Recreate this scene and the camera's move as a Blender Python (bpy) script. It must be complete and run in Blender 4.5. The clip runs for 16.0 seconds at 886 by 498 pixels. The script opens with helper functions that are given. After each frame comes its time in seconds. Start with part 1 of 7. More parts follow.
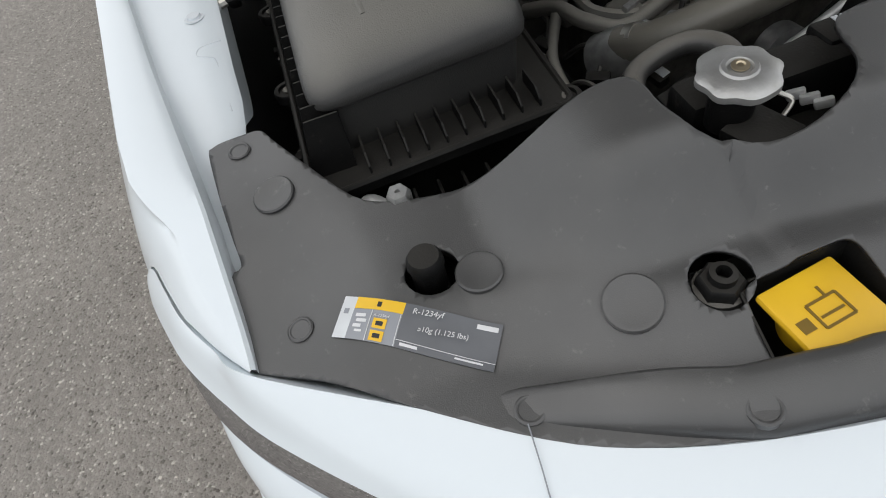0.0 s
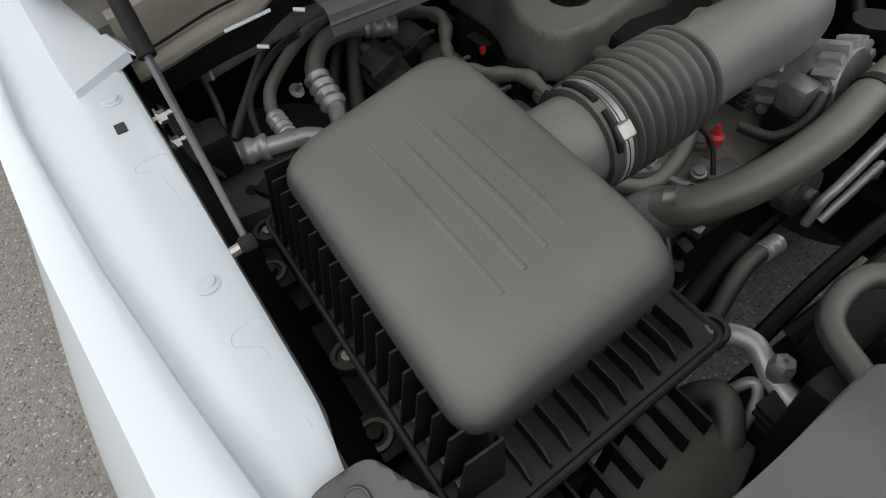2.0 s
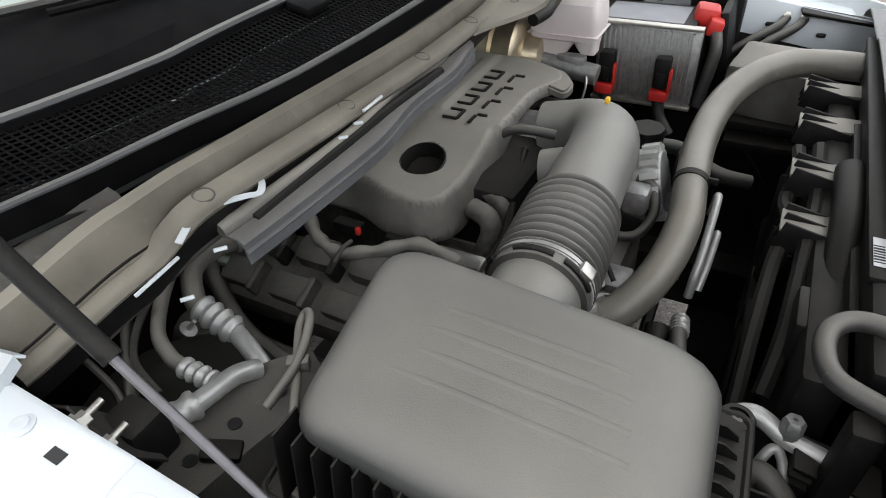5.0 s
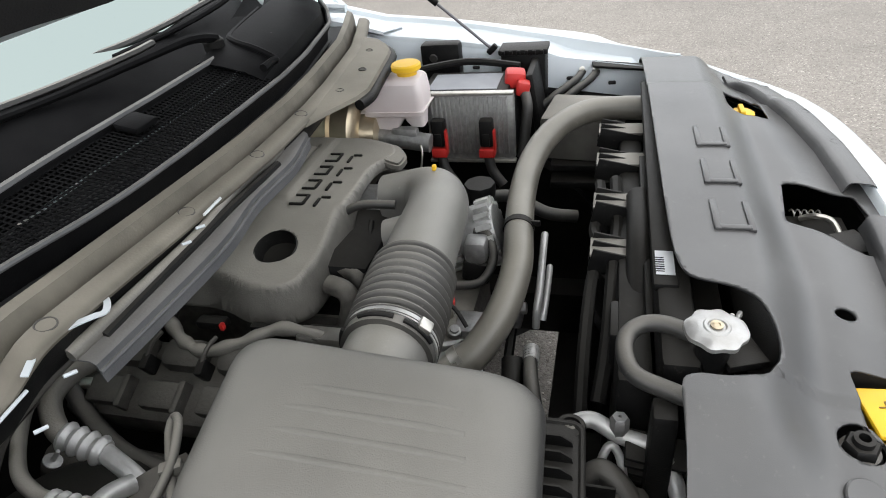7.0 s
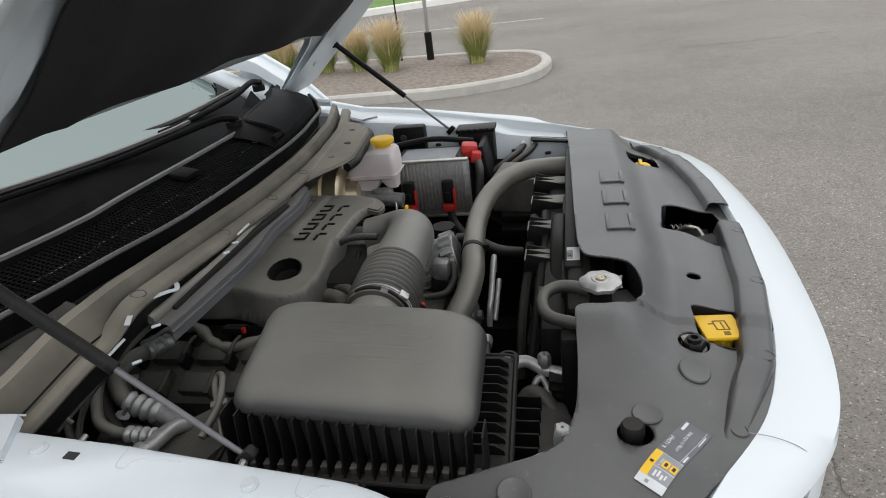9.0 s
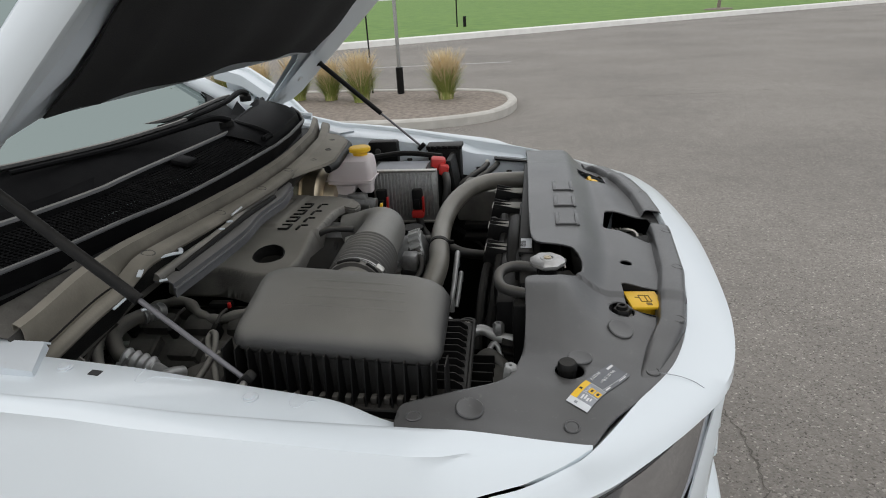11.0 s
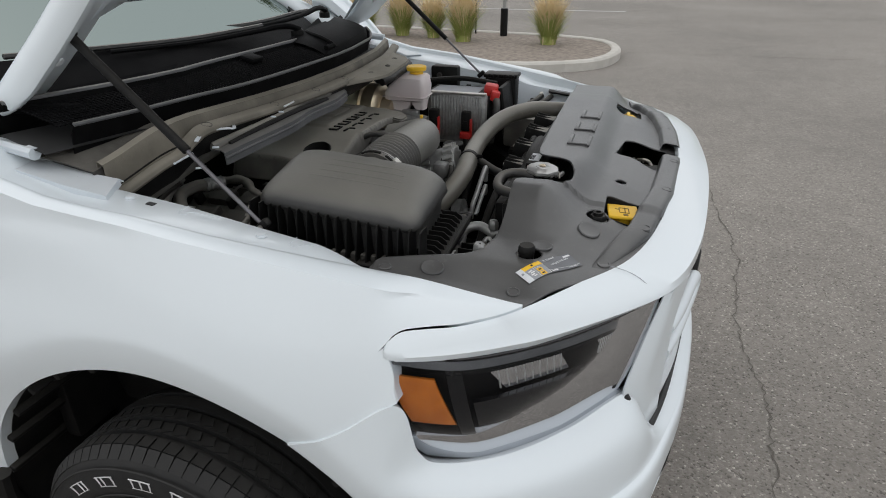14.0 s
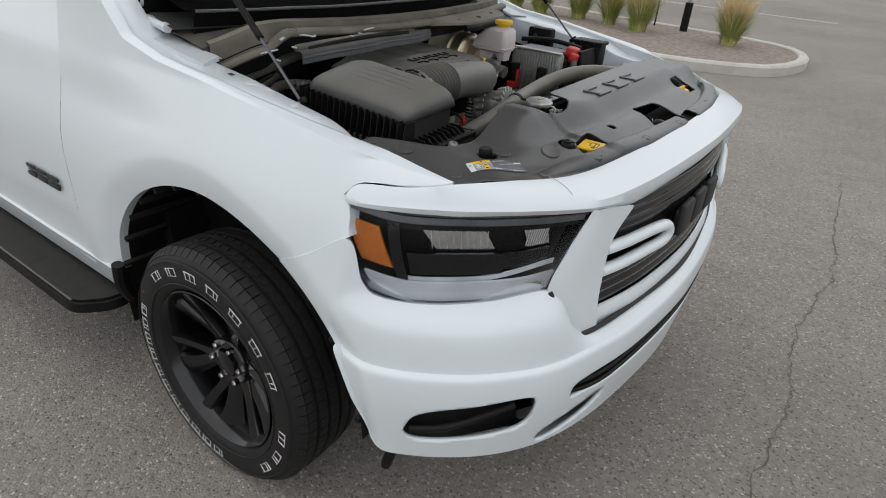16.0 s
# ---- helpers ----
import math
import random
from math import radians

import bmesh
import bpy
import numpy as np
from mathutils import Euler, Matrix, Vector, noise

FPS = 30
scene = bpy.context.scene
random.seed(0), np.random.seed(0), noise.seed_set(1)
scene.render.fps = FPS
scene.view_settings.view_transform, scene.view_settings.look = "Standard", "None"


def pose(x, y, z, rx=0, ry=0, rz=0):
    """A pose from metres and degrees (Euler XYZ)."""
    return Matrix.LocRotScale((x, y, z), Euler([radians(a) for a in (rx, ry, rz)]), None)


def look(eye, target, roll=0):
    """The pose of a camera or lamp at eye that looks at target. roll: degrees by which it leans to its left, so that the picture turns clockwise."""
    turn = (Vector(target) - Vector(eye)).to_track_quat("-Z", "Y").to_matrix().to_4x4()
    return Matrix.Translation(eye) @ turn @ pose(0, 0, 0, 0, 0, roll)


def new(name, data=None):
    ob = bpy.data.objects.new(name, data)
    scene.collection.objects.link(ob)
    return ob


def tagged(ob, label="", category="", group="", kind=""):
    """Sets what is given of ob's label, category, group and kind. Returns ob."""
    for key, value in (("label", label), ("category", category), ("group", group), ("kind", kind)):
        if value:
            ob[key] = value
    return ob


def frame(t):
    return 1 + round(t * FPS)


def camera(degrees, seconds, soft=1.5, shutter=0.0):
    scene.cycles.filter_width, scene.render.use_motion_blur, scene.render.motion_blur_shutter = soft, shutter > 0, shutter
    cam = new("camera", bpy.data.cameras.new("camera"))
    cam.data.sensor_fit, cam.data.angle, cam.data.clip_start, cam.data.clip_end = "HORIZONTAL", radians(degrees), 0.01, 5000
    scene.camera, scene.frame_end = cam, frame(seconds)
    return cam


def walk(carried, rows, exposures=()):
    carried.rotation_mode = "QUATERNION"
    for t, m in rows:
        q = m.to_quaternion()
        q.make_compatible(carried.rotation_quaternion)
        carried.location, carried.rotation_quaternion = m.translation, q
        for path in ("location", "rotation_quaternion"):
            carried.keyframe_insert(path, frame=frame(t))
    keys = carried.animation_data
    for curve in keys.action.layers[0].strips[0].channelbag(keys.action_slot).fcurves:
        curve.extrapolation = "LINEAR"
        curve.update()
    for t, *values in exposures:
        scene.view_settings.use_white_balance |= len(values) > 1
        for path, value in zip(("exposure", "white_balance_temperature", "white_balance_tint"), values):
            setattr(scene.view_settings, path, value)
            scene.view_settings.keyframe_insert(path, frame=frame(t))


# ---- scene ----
cam = camera(72.1, 16.0, soft=1.0)
PATH = [
    (0, (1.0, -0.637, 1.614), (-0.254, -0.509, 0.062), -15.5),
    (0.5, (0.935, -0.668, 1.618), (-0.338, -0.439, 0.093), -12.8),
    (1, (0.861, -0.655, 1.632), (-0.44, -0.366, 0.141), -11.8),
    (1.5, (0.774, -0.683, 1.632), (-0.554, -0.281, 0.191), -11.6),
    (2, (0.634, -0.762, 1.682), (-0.51, -0.147, 0.161), -7.5),
    (2.5, (0.56, -0.821, 1.687), (-0.504, -0.039, 0.184), -5.6),
    (3, (0.538, -0.808, 1.694), (-0.559, 0.046, 0.257), -4.7),
    (3.2, (0.528, -0.811, 1.695), (-0.558, 0.085, 0.275), -4.0),
    (5.3, (0.419, -0.884, 1.745), (-0.312, 0.506, 0.505), -5.4),
    (5.5, (0.428, -0.88, 1.753), (-0.263, 0.54, 0.526), -5.8),
    (6, (0.453, -0.883, 1.769), (-0.166, 0.604, 0.583), -6.5),
    (6.5, (0.485, -0.885, 1.78), (-0.093, 0.649, 0.634), -7.1),
    (7, (0.516, -0.909, 1.784), (0.009, 0.665, 0.659), -7.5),
    (7.5, (0.566, -0.991, 1.78), (0.089, 0.615, 0.687), -7.9),
    (8, (0.627, -1.121, 1.785), (0.167, 0.533, 0.759), -7.7),
    (8.5, (0.637, -1.199, 1.795), (0.184, 0.524, 0.886), -7.8),
    (9, (0.61, -1.282, 1.804), (0.183, 0.476, 0.951), -7.5),
    (9.2, (0.601, -1.316, 1.806), (0.19, 0.458, 0.978), -7.3),
    (11.3, (0.641, -1.516, 1.774), (0.343, 0.311, 1.017), -3.3),
    (11.5, (0.66, -1.53, 1.772), (0.33, 0.287, 1.005), -2.5),
    (12, (0.71, -1.566, 1.767), (0.312, 0.224, 0.967), -1.3),
    (12.5, (0.763, -1.602, 1.756), (0.304, 0.156, 0.919), -0.7),
    (13, (0.817, -1.63, 1.746), (0.313, 0.104, 0.886), -0.3),
    (13.5, (0.847, -1.648, 1.74), (0.311, 0.066, 0.859), -0.3),
    (14, (0.863, -1.66, 1.732), (0.285, 0.032, 0.835), -0.6),
    (14.5, (0.879, -1.707, 1.713), (0.268, -0.032, 0.806), 0.5),
    (15, (0.987, -1.816, 1.702), (0.325, -0.168, 0.784), 2.9),
    (15.5, (1.15, -1.856, 1.707), (0.349, -0.284, 0.765), 3.1),
    (16, (1.389, -1.806, 1.685), (0.395, -0.357, 0.731), 4.2),
]
walk(cam, [(t, look(eye, target, roll)) for t, eye, target, roll in PATH],
     [(0, 0.25), (1.5, 0.35), (3.2, 0.65), (5.3, 1.15), (7, 1.2), (8, 0.65), (9.2, 0.36), (11.3, 0.06), (12, 0.0), (13, 0.06), (14, 0.08), (16, 0.10)])

# ---- world, sun, exposure ----
world = bpy.data.worlds.new("sky")
scene.world = world
world.use_nodes = True
wn = world.node_tree.nodes
sky = wn.new("ShaderNodeTexSky")
sky.sky_type, sky.sun_disc = "NISHITA", False
sky.sun_elevation, sky.sun_rotation = radians(79), radians(230)
sky.air_density, sky.dust_density = 1.0, 4.0
# a cloud deck: the sky's colour washed out to a pale grey
wash = wn.new("ShaderNodeMixRGB")
wash.inputs[0].default_value = 0.85
wash.inputs[2].default_value = (6.2, 6.5, 6.9, 1)
world.node_tree.links.new(sky.outputs[0], wash.inputs[1])
world.node_tree.links.new(wash.outputs[0], wn["Background"].inputs[0])
wn["Background"].inputs[1].default_value = 0.10
sun = new("sun", bpy.data.lights.new("sun", "SUN"))
sun.data.energy, sun.data.angle, sun.data.color = 1.45, radians(172), (1.0, 0.97, 0.93)
sun.matrix_world = look((0, 0, 20), (3, 2.5, 0))


# ---- materials ----
def mat(name, col, rough=0.5, metal=0.0, col2=None, scale=20.0, bump=0.0, bscale=200.0, dust=None, dusty=0.0, coat=0.0, per_piece=0.0, spec=0.5, speck=1.0):
    """Base colour mixed between two tones by a noise, finer bump, optional dust lying on upward faces in patches."""
    m = bpy.data.materials.new(name)
    m.use_nodes = True
    n, l = m.node_tree.nodes, m.node_tree.links
    b = n["Principled BSDF"]
    b.inputs["Roughness"].default_value, b.inputs["Metallic"].default_value = rough, metal
    b.inputs["Coat Weight"].default_value = coat
    b.inputs["Specular IOR Level"].default_value = spec
    co = n.new("ShaderNodeTexCoord")
    no = n.new("ShaderNodeTexNoise")
    no.inputs["Scale"].default_value, no.inputs["Detail"].default_value = scale, 5
    l.new(co.outputs["Object"], no.inputs["Vector"])
    mix = n.new("ShaderNodeMixRGB")
    c2 = col2 or tuple(c * 0.8 for c in col)
    mix.inputs[1].default_value, mix.inputs[2].default_value = (*col, 1), (*c2, 1)
    ramp = n.new("ShaderNodeMapRange")
    ramp.inputs[1].default_value, ramp.inputs[2].default_value = 0.3, 0.7
    l.new(no.outputs[0], ramp.inputs[0])
    l.new(ramp.outputs[0], mix.inputs[0])
    out = mix.outputs[0]
    if dust:
        geo = n.new("ShaderNodeNewGeometry")
        sep = n.new("ShaderNodeSeparateXYZ")
        l.new(geo.outputs["Normal"], sep.inputs[0])
        big = n.new("ShaderNodeTexNoise")
        big.inputs["Scale"].default_value, big.inputs["Detail"].default_value = scale * 0.35, 6
        l.new(co.outputs["Object"], big.inputs["Vector"])
        up = n.new("ShaderNodeMapRange")
        up.inputs[1].default_value, up.inputs[2].default_value = 0.42, 0.97
        l.new(sep.outputs["Z"], up.inputs[0])
        patch = n.new("ShaderNodeMapRange")
        patch.inputs[1].default_value, patch.inputs[2].default_value, patch.inputs[3].default_value = 0.3, 0.7, 0.62
        l.new(big.outputs[0], patch.inputs[0])
        mul = n.new("ShaderNodeMath")
        mul.operation = "MULTIPLY"
        l.new(up.outputs[0], mul.inputs[0])
        l.new(patch.outputs[0], mul.inputs[1])
        mul2 = n.new("ShaderNodeMath")
        mul2.operation, mul2.inputs[1].default_value = "MULTIPLY", dusty
        l.new(mul.outputs[0], mul2.inputs[0])
        # fine specks and smears of dirt
        fleck = n.new("ShaderNodeTexNoise")
        fleck.inputs["Scale"].default_value, fleck.inputs["Detail"].default_value = 75, 8
        fleck.inputs["Roughness"].default_value = 0.75
        l.new(co.outputs["Object"], fleck.inputs["Vector"])
        spot = n.new("ShaderNodeMapRange")
        spot.inputs[1].default_value, spot.inputs[2].default_value, spot.inputs[4].default_value = 0.60, 0.74, 0.30 * speck
        l.new(fleck.outputs[0], spot.inputs[0])
        both = n.new("ShaderNodeMath")
        both.operation, both.use_clamp = "ADD", True
        l.new(mul2.outputs[0], both.inputs[0])
        l.new(spot.outputs[0], both.inputs[1])
        mul2 = both
        lay = n.new("ShaderNodeMixRGB")
        lay.inputs[2].default_value = (*dust, 1)
        l.new(mul2.outputs[0], lay.inputs[0])
        l.new(out, lay.inputs[1])
        out = lay.outputs[0]
    if per_piece:
        info = n.new("ShaderNodeObjectInfo")
        hsv = n.new("ShaderNodeHueSaturation")
        rng = n.new("ShaderNodeMapRange")
        rng.inputs[3].default_value, rng.inputs[4].default_value = 1 - per_piece, 1 + per_piece
        l.new(info.outputs["Random"], rng.inputs[0])
        l.new(rng.outputs[0], hsv.inputs["Value"])
        l.new(out, hsv.inputs["Color"])
        out = hsv.outputs[0]
    l.new(out, b.inputs["Base Color"])
    if bump:
        fine = n.new("ShaderNodeTexNoise")
        fine.inputs["Scale"].default_value, fine.inputs["Detail"].default_value = bscale, 4
        l.new(co.outputs["Object"], fine.inputs["Vector"])
        bp = n.new("ShaderNodeBump")
        bp.inputs["Strength"].default_value, bp.inputs["Distance"].default_value = bump, 0.002
        l.new(fine.outputs[0], bp.inputs["Height"])
        l.new(bp.outputs[0], b.inputs["Normal"])
    return m


DUST = (0.27, 0.25, 0.215)
WHITE = mat("white_paint", (0.715, 0.765, 0.79), 0.3, 0, (0.70, 0.75, 0.776), 3, coat=0.45)
APRON = mat("white_inner_paint", (0.63, 0.68, 0.72), 0.35, 0, (0.57, 0.615, 0.65), 6, dust=(0.5, 0.49, 0.46), dusty=0.35)
COVER = mat("grey_black_plastic", (0.016, 0.0165, 0.018), 0.30, 0, (0.064, 0.0635, 0.063), 5, 0.12, 900, (0.28, 0.272, 0.255), 0.21, speck=0.9, spec=0.62)
LID = mat("airbox_plastic", (0.026, 0.026, 0.025), 0.48, 0, (0.036, 0.035, 0.033), 14, 0.3, 600, (0.32, 0.305, 0.268), 0.56, speck=0.15)
BLACK = mat("black_plastic", (0.006, 0.006, 0.0062), 0.5, 0, (0.011, 0.0108, 0.0102), 30, 0.2, 400, DUST, 0.10, spec=0.16, speck=0.4)
DUSTY = mat("dusty_black_plastic", (0.085, 0.081, 0.072), 0.6, 0, (0.155, 0.148, 0.131), 14, 0.35, 300, (0.40, 0.375, 0.325), 0.75, speck=0.4)
TAN = mat("dust_coated_steel", (0.085, 0.077, 0.060), 0.7, 0, (0.19, 0.172, 0.138), 9, 0.3, 250, (0.37, 0.338, 0.275), 0.5, speck=0.6)
SLATE = mat("grey_plastic", (0.062, 0.064, 0.067), 0.5, 0, (0.10, 0.101, 0.103), 14, 0.25, 300, DUST, 0.45)
GRIME = mat("grimy_engine_metal", (0.045, 0.042, 0.037), 0.6, 0.1, (0.12, 0.112, 0.097), 40, 0.6, 120, (0.32, 0.30, 0.255), 0.5)
# darker dusty plastic, with part of the bay's shade in its colour
DARKDUSTY = mat("dark_dusty_plastic", (0.028, 0.026, 0.023), 0.65, 0, (0.06, 0.056, 0.049), 35, 0.5, 160, (0.22, 0.205, 0.178), 0.42)
RUBBER = mat("black_rubber", (0.022, 0.022, 0.0215), 0.5, 0, (0.04, 0.0385, 0.0355), 20, 0.2, 300, DUST, 0.5)
HOSE = mat("radiator_hose_rubber", (0.085, 0.080, 0.068), 0.38, 0, (0.14, 0.131, 0.110), 12, 0.15, 300, (0.38, 0.355, 0.30), 0.6)
TUBE = mat("dusty_tube_plastic", (0.11, 0.107, 0.098), 0.45, 0, (0.15, 0.146, 0.134), 10, 0.15, 400, (0.40, 0.38, 0.33), 0.6)
BELLOW = mat("bellows_rubber", (0.045, 0.043, 0.040), 0.5, 0, (0.075, 0.072, 0.065), 20, 0.15, 300, (0.34, 0.32, 0.28), 0.62)
TYRE = mat("tyre_rubber", (0.009, 0.009, 0.0092), 0.6, 0, (0.015, 0.015, 0.015), 25, 0.3, 400, DUST, 0.06, spec=0.3, speck=0.2)
GLOSS = mat("gloss_black_paint", (0.004, 0.004, 0.005), 0.2, 0, (0.004, 0.004, 0.005), 6, coat=0.3, spec=0.4)
ALU = mat("brushed_aluminium", (0.58, 0.58, 0.57), 0.42, 0.5, (0.46, 0.46, 0.44), 60, 0.2, 300, (0.30, 0.29, 0.27), 0.25)
CASTALU = mat("cast_aluminium", (0.42, 0.42, 0.41), 0.5, 0.8, (0.3, 0.3, 0.29), 70, 0.4, 200)
STEEL = mat("zinc_steel", (0.55, 0.54, 0.5), 0.35, 0.9, (0.42, 0.4, 0.36), 50, 0.2, 200)
YELLOW = mat("yellow_plastic", (0.85, 0.52, 0.02), 0.45, 0, (0.78, 0.46, 0.02), 15)
RED = mat("red_plastic", (0.62, 0.03, 0.025), 0.45, 0, (0.5, 0.025, 0.02), 20)
MILKY = mat("milky_plastic", (0.68, 0.63, 0.62), 0.4, 0, (0.62, 0.53, 0.52), 8)
AMBER = mat("amber_reflector", (0.55, 0.16, 0.015), 0.25, 0, (0.42, 0.11, 0.01), 30, coat=0.5)
GOLD = mat("yellow_zinc", (0.62, 0.53, 0.38), 0.33, 0.85, (0.50, 0.42, 0.30), 30, 0.2, 120)
PAPER = mat("white_label", (0.72, 0.74, 0.75), 0.5)
# black for print and holes, and for gaps where it replaces shade
FLATBLACK = mat("flat_black", (0.02, 0.02, 0.02), 0.6)
GREYPRINT = mat("grey_print", (0.30, 0.31, 0.33), 0.5, col2=(0.26, 0.27, 0.29))
LETTER = mat("worn_white_rubber", (0.72, 0.72, 0.72), 0.7)
WHITEPRINT = mat("white_print", (0.75, 0.75, 0.75), 0.6)
CHROME = mat("chrome", (0.75, 0.75, 0.76), 0.12, 1)
DRL = mat("frosted_light_guide", (0.74, 0.77, 0.80), 0.25, 0, (0.5, 0.52, 0.55), 10, coat=0.5)
TRAY = mat("deep_black_plastic", (0.004, 0.004, 0.0044), 0.6, 0, (0.007, 0.007, 0.0073), 25, 0.2, 300, spec=0.05)
GUNMETAL = mat("dark_rod_steel", (0.15, 0.145, 0.155), 0.3, 0.6, (0.12, 0.115, 0.12), 60, 0.1, 300)
ZINC = mat("dull_zinc", (0.50, 0.50, 0.49), 0.42, 0.7, (0.40, 0.39, 0.37), 60, 0.2, 300)
INSUL = mat("hood_insulation_felt", (0.007, 0.007, 0.008), 0.95, 0, (0.011, 0.011, 0.011), 40, 0.6, 300)
CONCRETE = mat("kerb_concrete", (0.50, 0.48, 0.44), 0.85, 0, (0.42, 0.40, 0.36), 6, 0.5, 80, per_piece=0.05)
PALE = mat("pale_kerb_concrete", (0.80, 0.79, 0.75), 0.85, 0, (0.70, 0.69, 0.65), 3, 0.4, 60)
MULCH = mat("mulch", (0.29, 0.245, 0.205), 0.95, 0, (0.16, 0.135, 0.11), 14, 1.0, 40)
LAWN = mat("lawn", (0.09, 0.19, 0.03), 0.9, 0, (0.15, 0.26, 0.045), 1.2, 1.0, 30)
BLADE = mat("ornamental_grass", (0.22, 0.29, 0.06), 0.7, 0, (0.36, 0.37, 0.11), 6)
PLUME = mat("grass_plume", (0.72, 0.60, 0.38), 0.85, 0, (0.60, 0.47, 0.27), 20)
LINE = mat("road_paint", (0.55, 0.55, 0.53), 0.8, 0, (0.35, 0.34, 0.33), 12)


def asphalt():
    """Binder with pale and dark stones of some millimetres, worn patches some metres wide."""
    m = bpy.data.materials.new("asphalt")
    m.use_nodes = True
    n, l = m.node_tree.nodes, m.node_tree.links
    b = n["Principled BSDF"]
    b.inputs["Roughness"].default_value = 0.88
    co = n.new("ShaderNodeTexCoord")
    cell = n.new("ShaderNodeTexVoronoi")
    cell.inputs["Scale"].default_value = 130
    l.new(co.outputs["Object"], cell.inputs["Vector"])
    tone = n.new("ShaderNodeValToRGB")
    e = tone.color_ramp.elements
    e[0].position, e[0].color = 0.0, (0.095, 0.084, 0.072, 1)
    e[1].position, e[1].color = 1.0, (0.46, 0.425, 0.375, 1)
    for p, c in ((0.12, (0.195, 0.179, 0.158, 1)), (0.8, (0.236, 0.216, 0.192, 1)), (0.95, (0.275, 0.255, 0.228, 1))):
        k = e.new(p)
        k.color = c
    sep = n.new("ShaderNodeSeparateColor")
    l.new(cell.outputs["Color"], sep.inputs[0])
    l.new(sep.outputs[0], tone.inputs[0])
    out = tone.outputs[0]
    for scale, amount, lo, hi in ((0.30, 0.38, 0.35, 0.65), (4.0, 0.20, 0.3, 0.7), (28.0, 0.36, 0.3, 0.7)):
        no = n.new("ShaderNodeTexNoise")
        no.inputs["Scale"].default_value, no.inputs["Detail"].default_value = scale, 6
        l.new(co.outputs["Object"], no.inputs["Vector"])
        r = n.new("ShaderNodeMapRange")
        r.inputs[1].default_value, r.inputs[2].default_value = lo, hi
        r.inputs[3].default_value, r.inputs[4].default_value = 1 - amount * 0.32, 1 + amount * 0.32
        l.new(no.outputs[0], r.inputs[0])
        mul = n.new("ShaderNodeMixRGB")
        mul.blend_type, mul.inputs[0].default_value = "MULTIPLY", 1
        l.new(out, mul.inputs[1])
        l.new(r.outputs[0], mul.inputs[2])
        out = mul.outputs[0]
    l.new(out, b.inputs["Base Color"])
    bp = n.new("ShaderNodeBump")
    bp.inputs["Strength"].default_value, bp.inputs["Distance"].default_value = 0.8, 0.004
    l.new(cell.outputs["Distance"], bp.inputs["Height"])
    bp.invert = True
    l.new(bp.outputs[0], b.inputs["Normal"])
    return m


ASPHALT = asphalt()


def glass(name, tint=(1, 1, 1), rough=0.0, shine=(1, 1, 1), ior=1.45):
    m = bpy.data.materials.new(name)
    m.use_nodes = True
    n, l = m.node_tree.nodes, m.node_tree.links
    n.remove(n["Principled BSDF"])
    tr, gl, fr, mx = (n.new("ShaderNode" + k) for k in ("BsdfTransparent", "BsdfGlossy", "Fresnel", "MixShader"))
    tr.inputs[0].default_value = (*tint, 1)
    gl.inputs["Roughness"].default_value = rough
    gl.inputs["Color"].default_value = (*shine, 1)
    fr.inputs[0].default_value = ior
    l.new(fr.outputs[0], mx.inputs[0])
    l.new(tr.outputs[0], mx.inputs[1])
    l.new(gl.outputs[0], mx.inputs[2])
    l.new(mx.outputs[0], n["Material Output"].inputs[0])
    return m


LENS = glass("clear_polycarbonate", (0.88, 0.89, 0.91), 0.02, (0.62, 0.63, 0.66), 1.25)
WINDOW = glass("tinted_glass", (0.16, 0.21, 0.195), 0.02, (0.245, 0.288, 0.275))


# ---- mesh helpers ----
def part(name, bm, material, parent=None, label="", smooth=True, angle=40):
    me = bpy.data.meshes.new(name)
    bm.normal_update()
    bm.to_mesh(me)
    bm.free()
    for m in material if isinstance(material, (list, tuple)) else (material,):
        me.materials.append(m)
    if smooth:
        me.shade_smooth()
        me.set_sharp_from_angle(angle=radians(angle))
    ob = new(name, me)
    if parent:
        ob.parent = parent
    if label:
        ob["label"] = label
    return ob


def thing(name, label, category, group="", kind=""):
    return tagged(new(name), label, category, group, kind)


def spline(pts, n=8, closed=False):
    """Catmull-Rom through the points."""
    P = [Vector(p) for p in pts]
    if len(P) == 2:
        return [P[0].lerp(P[1], i / n) for i in range(n + 1)]
    out, m = [], len(P)
    for i in range(m if closed else m - 1):
        if closed:
            a, b, c, d = P[i - 1], P[i], P[(i + 1) % m], P[(i + 2) % m]
        else:
            a, b, c, d = P[max(i - 1, 0)], P[i], P[i + 1], P[min(i + 2, m - 1)]
        for k in range(n):
            t = k / n
            out.append(0.5 * ((2 * b) + (c - a) * t + (2 * a - 5 * b + 4 * c - d) * t * t + (3 * b - a - 3 * c + d) * t ** 3))
    if not closed:
        out.append(P[-1])
    return out


